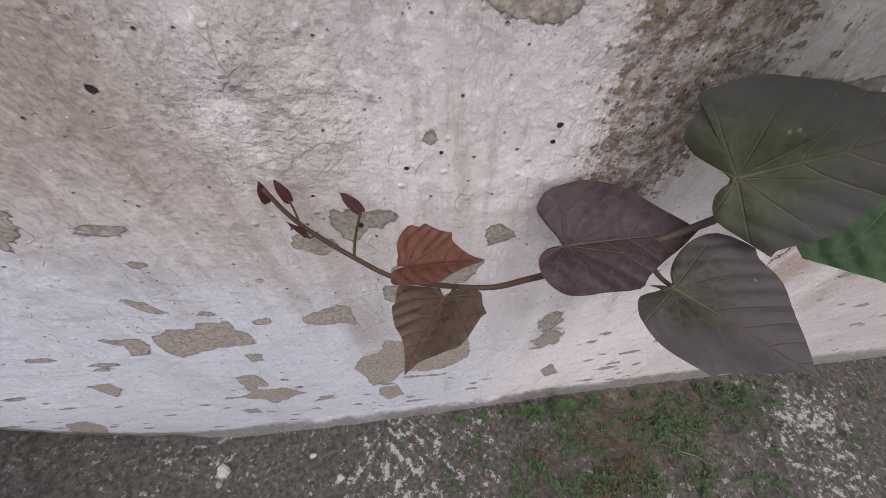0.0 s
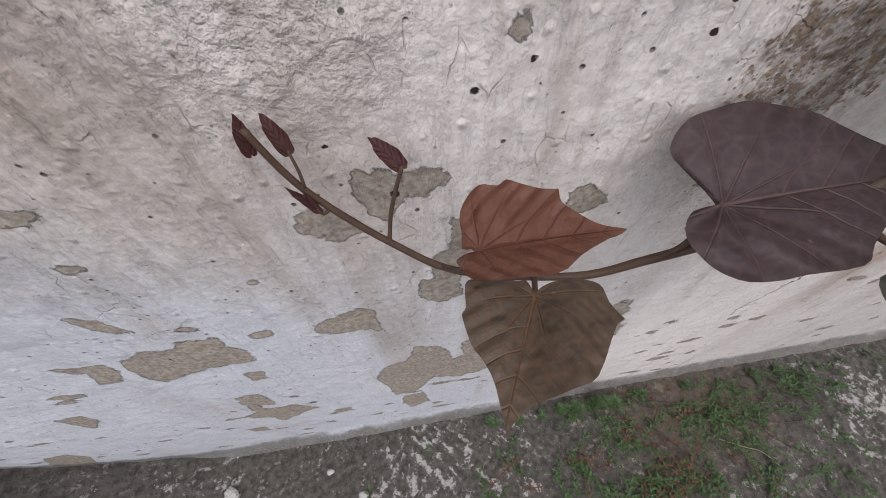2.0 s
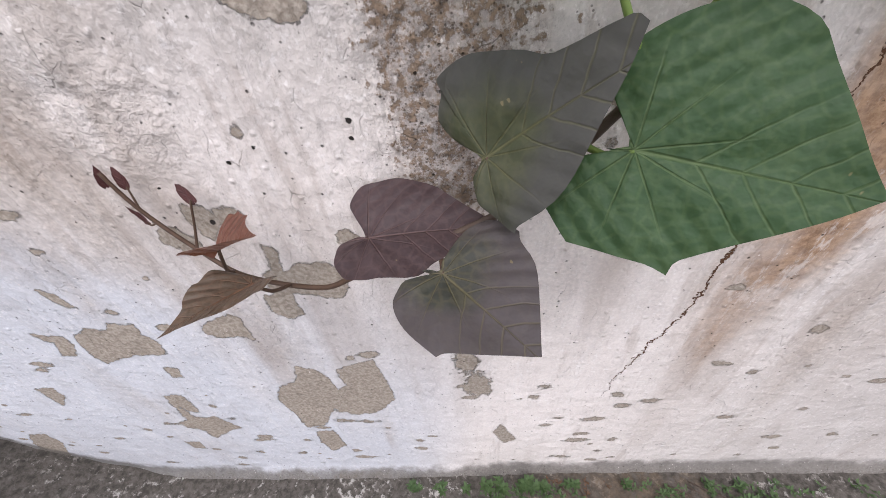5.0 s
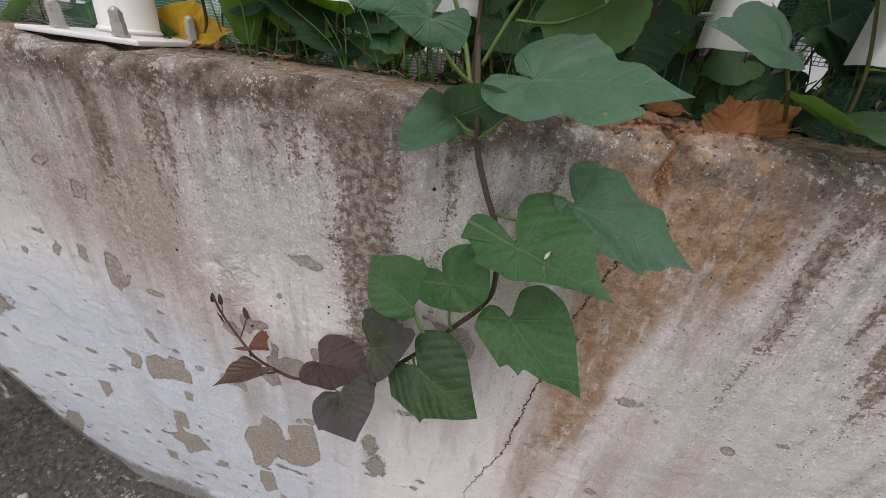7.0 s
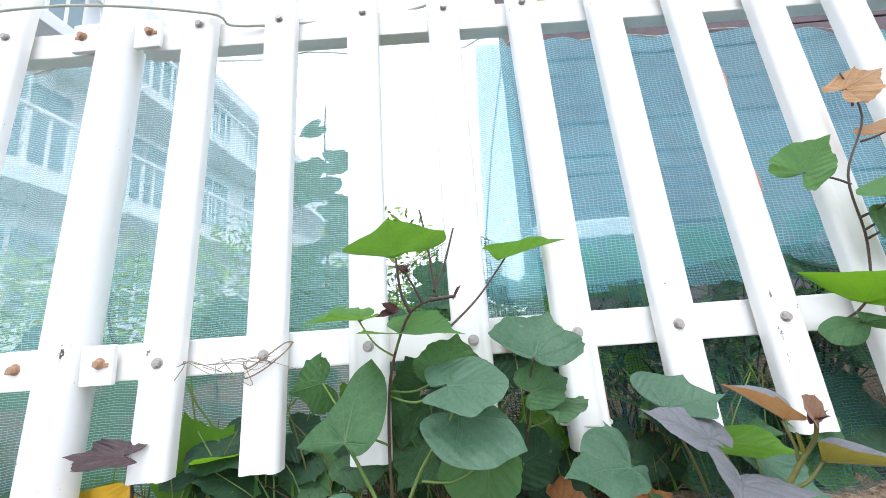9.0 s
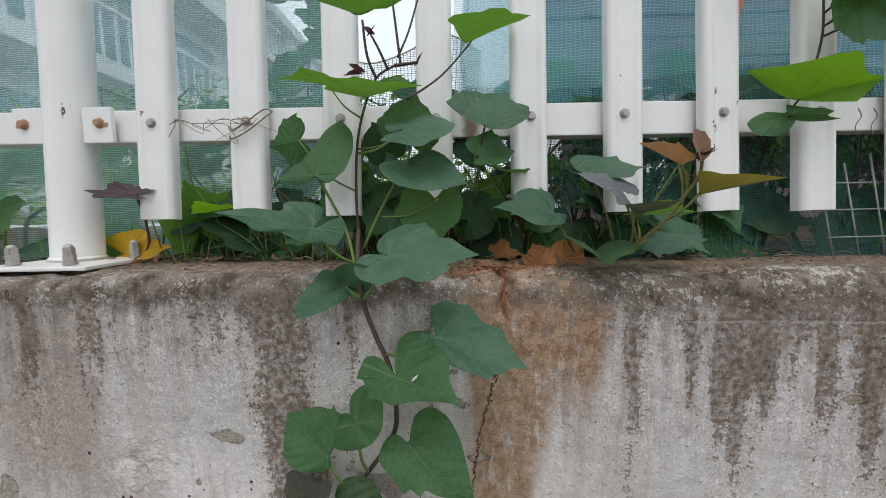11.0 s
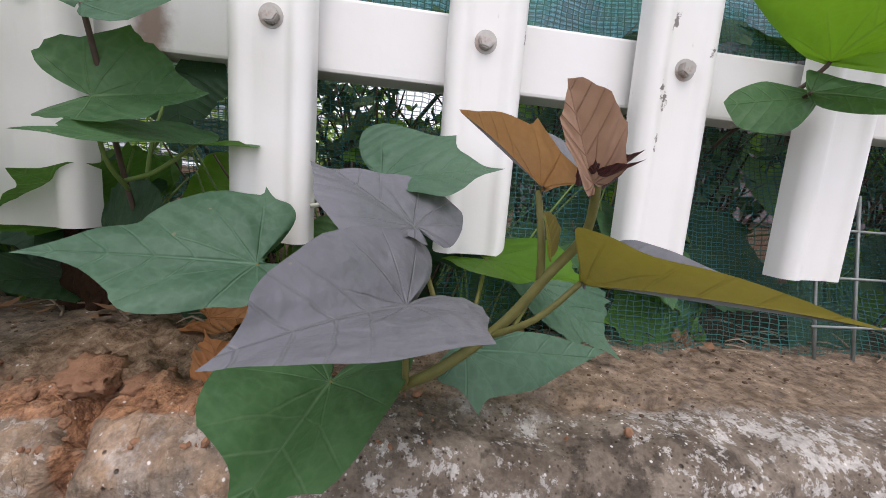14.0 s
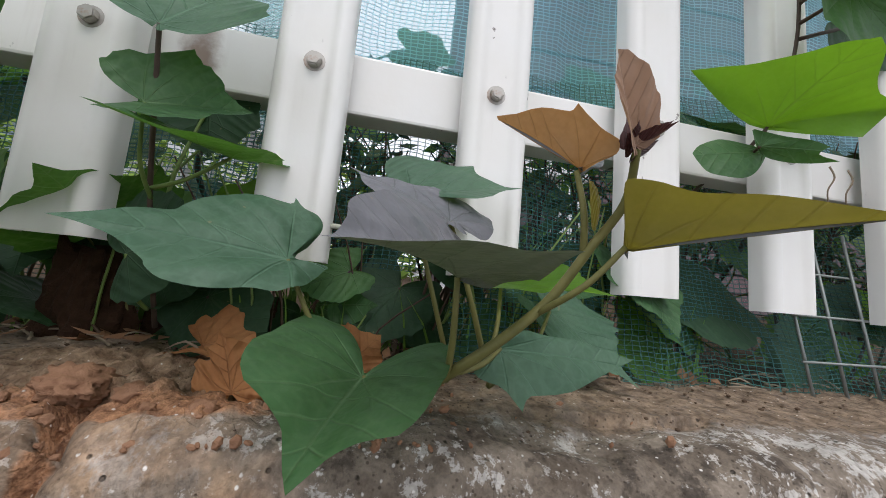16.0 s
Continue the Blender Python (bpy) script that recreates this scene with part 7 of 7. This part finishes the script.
# low undergrowth between the pickets and the net, shade put into its dark leaves
rng = random.Random(52)
under = thing("undergrowth_vine", "low dark undergrowth of vine leaves and bare stalks along the soil", "vine", "thicket behind the fence")
for k in range(40):
    x = rng.uniform(0.10, 0.74) if k < 33 else rng.uniform(0.95, 1.15)
    b = Vector((x, rng.uniform(0.112, 0.150) + 0.03 * x, rng.uniform(0.805, 0.900)))
    ang = rng.uniform(-0.3, 3.4)
    size = rng.uniform(0.040, 0.068)
    d = Vector((math.cos(ang), -0.25, rng.uniform(-0.6, 0.3))).normalized()
    lat = d.cross(Vector((rng.uniform(-0.3, 0.3), -0.8, rng.uniform(0.2, 0.8)))).normalized()
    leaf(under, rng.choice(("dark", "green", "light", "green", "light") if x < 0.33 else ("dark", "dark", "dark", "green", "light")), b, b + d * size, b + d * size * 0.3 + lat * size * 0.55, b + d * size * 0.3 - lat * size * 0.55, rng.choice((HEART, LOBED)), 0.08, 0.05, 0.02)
    root = Vector((x + rng.uniform(-0.05, 0.05), 0.145 + rng.uniform(-0.01, 0.02) + 0.02 * x, 0.784))
    stalk(under, b, root, rng.choice((PETIOLE_GREEN, STEM_DARK, STEM_BROWN)), 0.0012, -0.2)

# bare stalks rising through the undergrowth
rng = random.Random(91)
for k in range(120):
    x = rng.uniform(-0.03, 0.74)
    y, h = rng.uniform(0.106, 0.160) + 0.03 * x, rng.uniform(0.03, 0.14)
    dx = rng.gauss(0, 0.035)
    part("stalk", tube([(x, y, 0.784), (x + dx * 0.3 + rng.uniform(-0.006, 0.006), y - 0.006, 0.784 + h * 0.5), (x + dx, y - 0.004, 0.784 + h)], rng.uniform(0.0007, 0.0014), 0.0006, 5, 3), rng.choice((PETIOLE_GREEN, PETIOLE_GREEN, PETIOLE_GREEN, STEM_GREEN, STEM_BROWN)), under)

# twiggy shrubs beyond the low net
def shrub(x, y, height, seed):
    rnd = random.Random(seed)
    t = thing("shrub", "twiggy dark shrub with sparse small leaves behind the net", "shrub", "shrubs behind the net")
    verts, faces = [], []
    for _ in range(9):
        a, lean = rnd.uniform(0, 6.28), rnd.uniform(0.15, 0.6)
        top = Vector((x + lean * height * math.cos(a), y + 0.4 * lean * height * math.sin(a), 0.785 + height * rnd.uniform(0.7, 1.1)))
        root = Vector((x + rnd.uniform(-0.015, 0.015), y + rnd.uniform(-0.01, 0.01), 0.78))
        mid = root.lerp(top, 0.5) + Vector((rnd.uniform(-0.02, 0.02), 0, 0.02))
        part("branch", tube([root, mid, top], rnd.uniform(0.0016, 0.0032), 0.0007, 5, 4), rnd.choice((BARK, STEM_BROWN, STEM_DARK)), t)
        for _ in range(4):
            s = mid.lerp(top, rnd.uniform(-0.5, 0.9))
            d = Vector((rnd.uniform(-1, 1), rnd.uniform(-0.6, 0.6), rnd.uniform(0.1, 1.0))).normalized() * rnd.uniform(0.03, 0.08)
            part("branch", tube([s, s + d * 0.5 + Vector((0, 0, 0.004)), s + d], 0.0011, 0.0005, 4, 2), STEM_BROWN, t)
            for _ in range(5):
                c = s + d * rnd.uniform(0.4, 1.1) + Vector((rnd.gauss(0, 0.008), rnd.gauss(0, 0.008), rnd.gauss(0, 0.008)))
                e = Vector((rnd.gauss(0, 1), rnd.gauss(0, 0.7), rnd.gauss(-0.3, 0.6))).normalized() * rnd.uniform(0.007, 0.015)
                w = e.cross(Vector((rnd.gauss(0, 1), -1, rnd.gauss(0.5, 0.6)))).normalized() * e.length * 0.42
                i = len(verts)
                verts += [tuple(c - e), tuple(c + w), tuple(c + e), tuple(c - w)]
                faces.append((i, i + 1, i + 2, i + 3))
    me = bpy.data.meshes.new("foliage")
    me.from_pydata(verts, [], faces)
    me.materials.append(LEAF["light"] if seed % 2 else WEED)
    new("foliage", me).parent = t
    return t


for i, (sx, sy, sh) in enumerate(((0.50, 0.235, 0.20), (0.60, 0.30, 0.24), (0.68, 0.235, 0.22), (0.755, 0.27, 0.26), (0.84, 0.24, 0.22), (0.92, 0.29, 0.26), (1.02, 0.25, 0.24), (1.15, 0.28, 0.24))):
    shrub(sx, sy, sh, 300 + i)

# dead leaf scraps on the soil
scraps = bmesh.new()
rng = random.Random(64)
for k in range(260):
    x, y = rng.uniform(-0.10, 0.80), rng.uniform(0.098, 0.175)
    c, a, ln = Vector((x, y, 0.7925 + rng.uniform(0, 0.004))), rng.uniform(0, 6.28), rng.uniform(0.003, 0.010)
    d = Vector((math.cos(a), math.sin(a), rng.uniform(-0.2, 0.5))) * ln
    w = Vector((-math.sin(a), math.cos(a), rng.uniform(-0.3, 0.4))) * ln * 0.45
    q = [scraps.verts.new(c - d), scraps.verts.new(c + w), scraps.verts.new(c + d + Vector((0, 0, ln * 0.3))), scraps.verts.new(c - w)]
    scraps.faces.new(q)
tagged(part("leaf_litter", scraps, LEAF_LITTER, None, smooth=False), "brown scraps of dead leaves strewn over the soil", "litter", kind="stuff")

# tall shoot seen against the sky
shoot = thing("climbing_vine", "tall climber reaching up the outside of the net", "vine")
chain(shoot, [(0.10, 0.33, 0.79), (0.105, 0.32, 0.95), (0.118, 0.30, 1.08), (0.125, 0.30, 1.20), (0.118, 0.30, 1.33), (0.120, 0.30, 1.42)], 0.0030, 0.0012, STEM_DARK)
rng = random.Random(8)
for z, s, side in ((0.93, 0.07, -1), (0.98, 0.07, 1), (1.03, 0.075, -1), (1.07, 0.06, 1), (1.11, 0.075, -1), (1.16, 0.05, 1), (1.215, 0.05, 1), (1.27, 0.085, -1), (1.30, 0.05, 1), (1.375, 0.035, -1)):
    b = Vector((0.118 + side * 0.012, 0.295, z))
    d = Vector((side * rng.uniform(0.7, 1), rng.uniform(-0.4, 0.2), rng.uniform(-0.6, -0.05))).normalized()
    lat = d.cross(Vector((0.1, -1, 0.35))).normalized()
    s *= 1.15
    leaf(shoot, "green", b, b + d * s, b + d * s * 0.3 + lat * s * 0.55, b + d * s * 0.3 - lat * s * 0.55, rng.choice((HEART, LOBED)), 0.08, 0.05, 0.02)

# a woody stump in the bed, and thin dead stems
def stump_mesh(x, y, h, rx, ry, seed):
    bm = bmesh.new()
    n, rows = 44, []
    for i in range(15):
        f = i / 14
        ring = []
        for k in range(n):
            a = 2 * math.pi * k / n
            q = 1 + 0.42 * noise.noise(Vector((math.cos(a) * 2.2, math.sin(a) * 2.2, f * 1.5 + seed))) + 0.30 * noise.noise(Vector((math.cos(a) * 6, math.sin(a) * 6, f * 7 + seed))) + 0.12 * noise.noise(Vector((math.cos(a) * 15, math.sin(a) * 15, f * 16)))
            q *= 1 + 0.35 * max(0.0, 0.3 - f)
            q *= 1.12 - 0.2 * f
            top = h * (f + (0.35 * noise.noise(Vector((math.cos(a) * 2, math.sin(a) * 2, 3 + seed))) if i == 14 else 0))
            ring.append(bm.verts.new((x + rx * q * math.cos(a), y + ry * q * math.sin(a), 0.775 + top)))
        rows.append(ring)
    for a, b in zip(rows, rows[1:]):
        for k in range(n):
            bm.faces.new((a[k], a[(k + 1) % n], b[(k + 1) % n], b[k]))
    bm.faces.new(rows[-1])
    return bm


for sx, sy, h, rx, ry, seed in ((0.360, 0.128, 0.070, 0.018, 0.012, 2), (0.395, 0.150, 0.045, 0.012, 0.010, 5), (0.46, 0.150, 0.04, 0.006, 0.006, 8)):
    stump = part("stump", stump_mesh(sx, sy, h, rx, ry, seed), BARK, None, smooth=False)
    tagged(stump, "dark rotting red-brown stump standing in the bed", "stump")

# wiry dry tendrils round the lower rail
tendrils = thing("dry_tendrils", "wiry dead tendrils wound round the rail and a picket", "tendril")
rng = random.Random(15)
for k in range(5):
    x = rng.uniform(0.035, 0.10)
    pts = []
    for s in range(6):
        pts.append((x + 0.020 * s * rng.uniform(0.3, 1.2) - 0.02, 0.078 + rng.uniform(-0.006, 0.002), 0.974 - rng.uniform(0.0, 0.032) * abs(math.sin(s * 0.9 + k))))
    part("tendril", tube(pts, 0.0005, 0.0003, 5, 5), TWIG, tendrils)
for k in range(2):
    part("tendril", tube([(0.098, 0.088, 0.955 + 0.012 * k), (0.105, 0.082, 0.950 + 0.010 * k), (0.125, 0.081, 0.958 + 0.012 * k), (0.148, 0.083, 0.975 + 0.01 * k), (0.152, 0.095, 0.985)], 0.0009, None, 5, 5), TWIG, tendrils)
for x in (0.905, 0.925, 1.03):
    part("tendril", tube([(x, FY(x) + 0.018, 0.980), (x + 0.003, FY(x) + 0.016, 0.970), (x - 0.002, FY(x) + 0.017, 0.958), (x + 0.003, FY(x) + 0.019, 0.945)], 0.0008, 0.0005, 5, 4), TWIG, tendrils)

# litter of twigs along the ledge
litter = bmesh.new()
rng = random.Random(77)
for k in range(130):
    x, y = rng.uniform(-0.4, 1.2), rng.uniform(0.10, 0.17)
    a, ln = rng.uniform(0, 6.28), rng.uniform(0.012, 0.05)
    bit = tube([(x, y, 0.792), (x + ln * 0.5 * math.cos(a), y + 0.3 * ln * math.sin(a), 0.792 + rng.uniform(0.001, 0.006)), (x + ln * math.cos(a), y + 0.5 * ln * math.sin(a), 0.793)], 0.0009, 0.0005, 4, 2)
    tmp = bpy.data.meshes.new("bit")
    bit.to_mesh(tmp)
    bit.free()
    litter.from_mesh(tmp)
    bpy.data.meshes.remove(tmp)
tagged(part("twig_litter", litter, TWIG, None), "dry twigs and stalks littering the ledge", "litter", kind="stuff")

# ---- weeds at the foot of the wall ----


def sprig(bm, x, y, height, rnd, lean=0.3, spread=1.0):
    """A wiry weed with pairs of narrow leaves, into bm."""
    a = rnd.uniform(0, 6.28)
    lx, ly = lean * height * math.cos(a), -abs(lean * height * math.sin(a))
    base = Vector((x, y, 0.0))
    top = base + Vector((lx, ly, height))
    n = max(5, int((top - base).length / 0.0038))
    side = Vector((math.cos(a + 1.5), math.sin(a + 1.5), 0))
    w = 0.0004
    prev = None
    for i in range(n + 1):
        f = i / n
        p = base.lerp(top, f) + Vector((0, 0, height * 0.1 * math.sin(f * 3)))
        pair = (bm.verts.new(p - side * w), bm.verts.new(p + side * w))
        if prev:
            bm.faces.new((prev[0], prev[1], pair[1], pair[0]))
        prev = pair
        if i > 0:
            for s in (-1, 1):
                d = Vector((math.cos(a + s * 1.2 + i), math.sin(a + s * 1.2 + i), rnd.uniform(0.2, 0.9))).normalized()
                ln = rnd.uniform(0.004, 0.009) * spread * (1.1 - 0.5 * f)
                lat = d.cross(Vector((0, 0, 1))).normalized() * ln * 0.19
                q = [bm.verts.new(v) for v in (p, p + d * ln * 0.5 + lat, p + d * ln, p + d * ln * 0.5 - lat)]
                bm.faces.new(q)


for label, material, seed, count in (("fine green weeds creeping along the foot of the wall", WEED, 3, 760), ("withered reddish weeds matted on the paving", WEED_DRY, 9, 150)):
    rnd = random.Random(seed)
    bm = bmesh.new()
    for _ in range(count):
        x, y = rnd.gauss(0.41, 0.14), -abs(rnd.gauss(0.0, 0.085)) - 0.018
        if material is WEED_DRY:
            x, y = rnd.gauss(0.36, 0.09), -abs(rnd.gauss(0.09, 0.05)) - 0.01
        if noise.noise(Vector((x * 26, y * 26, seed))) < rnd.uniform(-0.05, 0.2):
            continue
        sprig(bm, x, y, rnd.uniform(0.008, 0.026), rnd, rnd.uniform(0.8, 3.2), 1.15)
    if material is WEED:
        for x, h in ((0.118, 0.030), (0.155, 0.028), (0.19, 0.022), (0.225, 0.040), (0.245, 0.045), (0.285, 0.075), (0.275, 0.03), (0.31, 0.035), (0.345, 0.028), (0.42, 0.03), (0.53, 0.026), (0.58, 0.02)):
            for _ in range(3):
                sprig(bm, x + rnd.uniform(-0.006, 0.006), -0.022 + rnd.uniform(-0.008, 0.0), h * rnd.uniform(0.7, 1.0), rnd, 0.15, 1.5)
    tagged(part("weeds", bm, material, None, smooth=False), label, "weed", kind="stuff")
twig = part("dry_twig", tube([(0.43, -0.10, 0.012), (0.455, -0.115, 0.018), (0.48, -0.125, 0.012), (0.495, -0.145, 0.010)], 0.0010, 0.0005, 6, 4), TWIG, None)
tagged(twig, "bleached dry twig lying among the weeds", "twig")
runner = thing("ground_creeper", "thin dark runners of weed spreading over the paving", "weed")
rnd = random.Random(19)
for k in range(16):
    x, y = rnd.uniform(0.3, 0.6), -rnd.uniform(0.02, 0.10)
    pts = [(x, y, 0.008)]
    for s in range(4):
        pts.append((pts[-1][0] + rnd.uniform(0.0, 0.05), pts[-1][1] - rnd.uniform(-0.01, 0.035), rnd.uniform(0.006, 0.018)))
    part("runner", tube(pts, 0.0009, 0.0004, 4, 3), STEM_DARK, runner)

# ---- cord and ribbon on the upper rail ----
cord = tube([(-0.9, 0.10, 1.49), (-0.45, 0.085, 1.468), (-0.18, 0.09, 1.475), (0.02, 0.105, 1.455), (0.06, 0.13, 1.452), (0.30, 0.15, 1.470), (0.44, 0.115, 1.490), (0.62, 0.118, 1.540), (0.80, 0.12, 1.53), (0.98, 0.125, 1.490), (1.3, 0.13, 1.50)], 0.0022, None, 6, 6)
tagged(part("cord", cord, CORD, None), "pale plastic cord strung along the upper rail", "cord")
band = bmesh.new()
rows = []
for i in range(22):
    f = i / 21
    p = Vector((0.60 + 0.16 * f, 0.115 - 0.01 * math.sin(f * 6), 1.445 + 0.055 * f ** 0.6 + 0.006 * math.sin(f * 11)))
    rows.append((band.verts.new(p + Vector((0, 0.004, -0.008))), band.verts.new(p + Vector((0, -0.003, 0.008)))))
for a, b in zip(rows, rows[1:]):
    band.faces.new((a[0], a[1], b[1], b[0]))
hang = []
for i in range(26):
    f = i / 25
    p = Vector((0.745 + 0.02 * f + 0.004 * math.sin(f * 9), 0.165 + 0.006 * math.sin(f * 14), 1.42 - 0.33 * f))
    c, s = math.cos(f * 7), math.sin(f * 7)
    hang.append((band.verts.new(p + Vector((0.010 * c, 0.006 * s, 0))), band.verts.new(p - Vector((0.010 * c, 0.006 * s, 0)))))
for a, b in zip(hang, hang[1:]):
    band.faces.new((a[0], a[1], b[1], b[0]))
tagged(part("ribbon", band, RIBBON, None), "faded red plastic ribbon tied to the fence, trailing down", "ribbon")

# ---- beyond the net ----


def building():
    house = thing("apartment_building", "white apartment building with balconies and dark windows", "building", at=(0, 0, 0))
    fx = -6.0
    part("wall", box((8, 20, 7.4), (fx - 4.0, 13.0, 3.7)), RENDER_WHITE, house, smooth=False)
    part("roof", box((9.2, 20.8, 0.35), (fx - 4.1, 13.0, 7.55), 0.03), RENDER_WHITE, house, smooth=False)
    for storey in range(3):
        z = 1.2 + 2.35 * storey
        slab = part("balcony", box((0.9, 19.0, 0.22), (fx + 0.45, 13.0, z - 0.35), 0.01), RENDER_WHITE, house, smooth=False)
        part("handrail", box((0.06, 19.0, 0.06), (fx + 0.86, 13.0, z + 0.62)), RENDER_WHITE, slab, smooth=False)
        post_me = None
        for k in range(76):
            if post_me is None:
                o = part("baluster", box((0.03, 0.03, 0.85), (0, 0, 0)), RENDER_WHITE, slab, smooth=False)
                post_me = o.data
            else:
                o = new("baluster", post_me)
                o.parent = slab
            o.location = (fx + 0.86, 3.6 + 0.25 * k, z + 0.18)
        for k in range(9):
            y = 4.4 + 2.1 * k
            win = part("window", box((0.10, 1.35, 1.45), (fx + 0.01, y, z + 0.85)), RENDER_WHITE, house, smooth=False)
            for s in (-1, 1):
                part("pane", box((0.03, 0.58, 1.28), (fx + 0.062, y + 0.33 * s, z + 0.85)), WINDOW_GLASS, win, smooth=False)
    return house


building()


def shed():
    s = thing("board_shed", "dark weathered board shed under a yellow banner", "shed")
    for k in range(27):
        part("board", box((2.6, 0.02, 0.093), (2.05, 1.55 + 0.006 * (k % 2), 0.85 + 0.1 * k), 0.004, Matrix.Rotation(radians(0.4 * math.sin(k * 2.1)), 4, "Y")), BOARD, s, smooth=False)
    part("corner_post", box((0.06, 0.06, 2.9), (0.74, 1.53, 2.05), 0.004), BOARD, s, smooth=False)
    part("rear_wall", box((2.6, 0.04, 2.7), (2.05, 1.60, 2.15)), BOARD, s, smooth=False)
    return s


shed()
ledge_wall = part("parapet", box((0.62, 0.10, 0.09), (1.06, 1.40, 1.36), 0.008), RENDER_WHITE, None, smooth=False)
tagged(ledge_wall, "short white parapet block in front of the shed", "parapet")
part("parapet_leg", box((0.10, 0.09, 0.56), (0.82, 1.40, 1.04), 0.006), RENDER_WHITE, ledge_wall, smooth=False)
part("parapet_leg", box((0.10, 0.09, 0.56), (1.30, 1.40, 1.04), 0.006), RENDER_WHITE, ledge_wall, smooth=False)
sign = thing("banner", "yellow printed banner with brown emblem and worn lettering", "banner")
part("sheet", box((2.3, 0.012, 0.9), (2.02, 1.50, 3.22), 0.003), BANNER, sign, smooth=False)
disc = bmesh.new()
bmesh.ops.create_cone(disc, cap_ends=True, segments=40, radius1=0.20, radius2=0.20, depth=0.004, matrix=Matrix.Translation((1.72, 1.490, 2.98)) @ Matrix.Rotation(radians(90), 4, "X"))
part("emblem", disc, BANNER_BROWN, sign, "round brown emblem", smooth=False)
for k in range(3):
    part("emblem_bar", box((0.26 - 0.05 * k, 0.004, 0.035), (1.72, 1.4855, 2.90 + 0.08 * k)), BANNER_PALE, sign, smooth=False)
for k in range(6):
    part("lettering_bar", box((0.10, 0.004, 0.13), (2.10 + 0.15 * (k % 3) , 1.4915, 2.86 + 0.22 * (k // 3))), BANNER_BROWN, sign, smooth=False)


def hedge(name, x0, x1, y, z0, z1, seed, count, size, material):
    """Clumps of small leaves along a line, with an uneven top."""
    rnd = random.Random(seed)
    verts, faces = [], []
    for _ in range(count):
        x = rnd.uniform(x0, x1)
        top = z1 - (z1 - z0) * 0.35 * noise.noise(Vector((x * 1.3, seed, 0))) - 0.2 * rnd.random()
        c = Vector((x, y + rnd.uniform(-0.5, 0.5), rnd.uniform(z0, max(z0 + 0.1, top))))
        d = Vector((rnd.gauss(0, 1), rnd.gauss(0, 1), rnd.gauss(0, 0.6))).normalized() * size * rnd.uniform(0.6, 1.3)
        w = d.cross(Vector((rnd.gauss(0, 1), rnd.gauss(0, 1), rnd.gauss(0, 1)))).normalized() * size * 0.35
        i = len(verts)
        verts += [tuple(c - d), tuple(c + w), tuple(c + d), tuple(c - w)]
        faces.append((i, i + 1, i + 2, i + 3))
    me = bpy.data.meshes.new(name)
    me.from_pydata(verts, [], faces)
    me.materials.append(material)
    return tagged(new(name, me), "sunlit shrubs growing some way behind the fence", "hedge", kind="stuff")


hedge("hedge", -5.0, 0.2, 3.6, 0.6, 2.15, 5, 5200, 0.055, HEDGE)
hedge("hedge", -0.2, 3.2, 2.3, 0.75, 1.25, 6, 2600, 0.045, HEDGE)
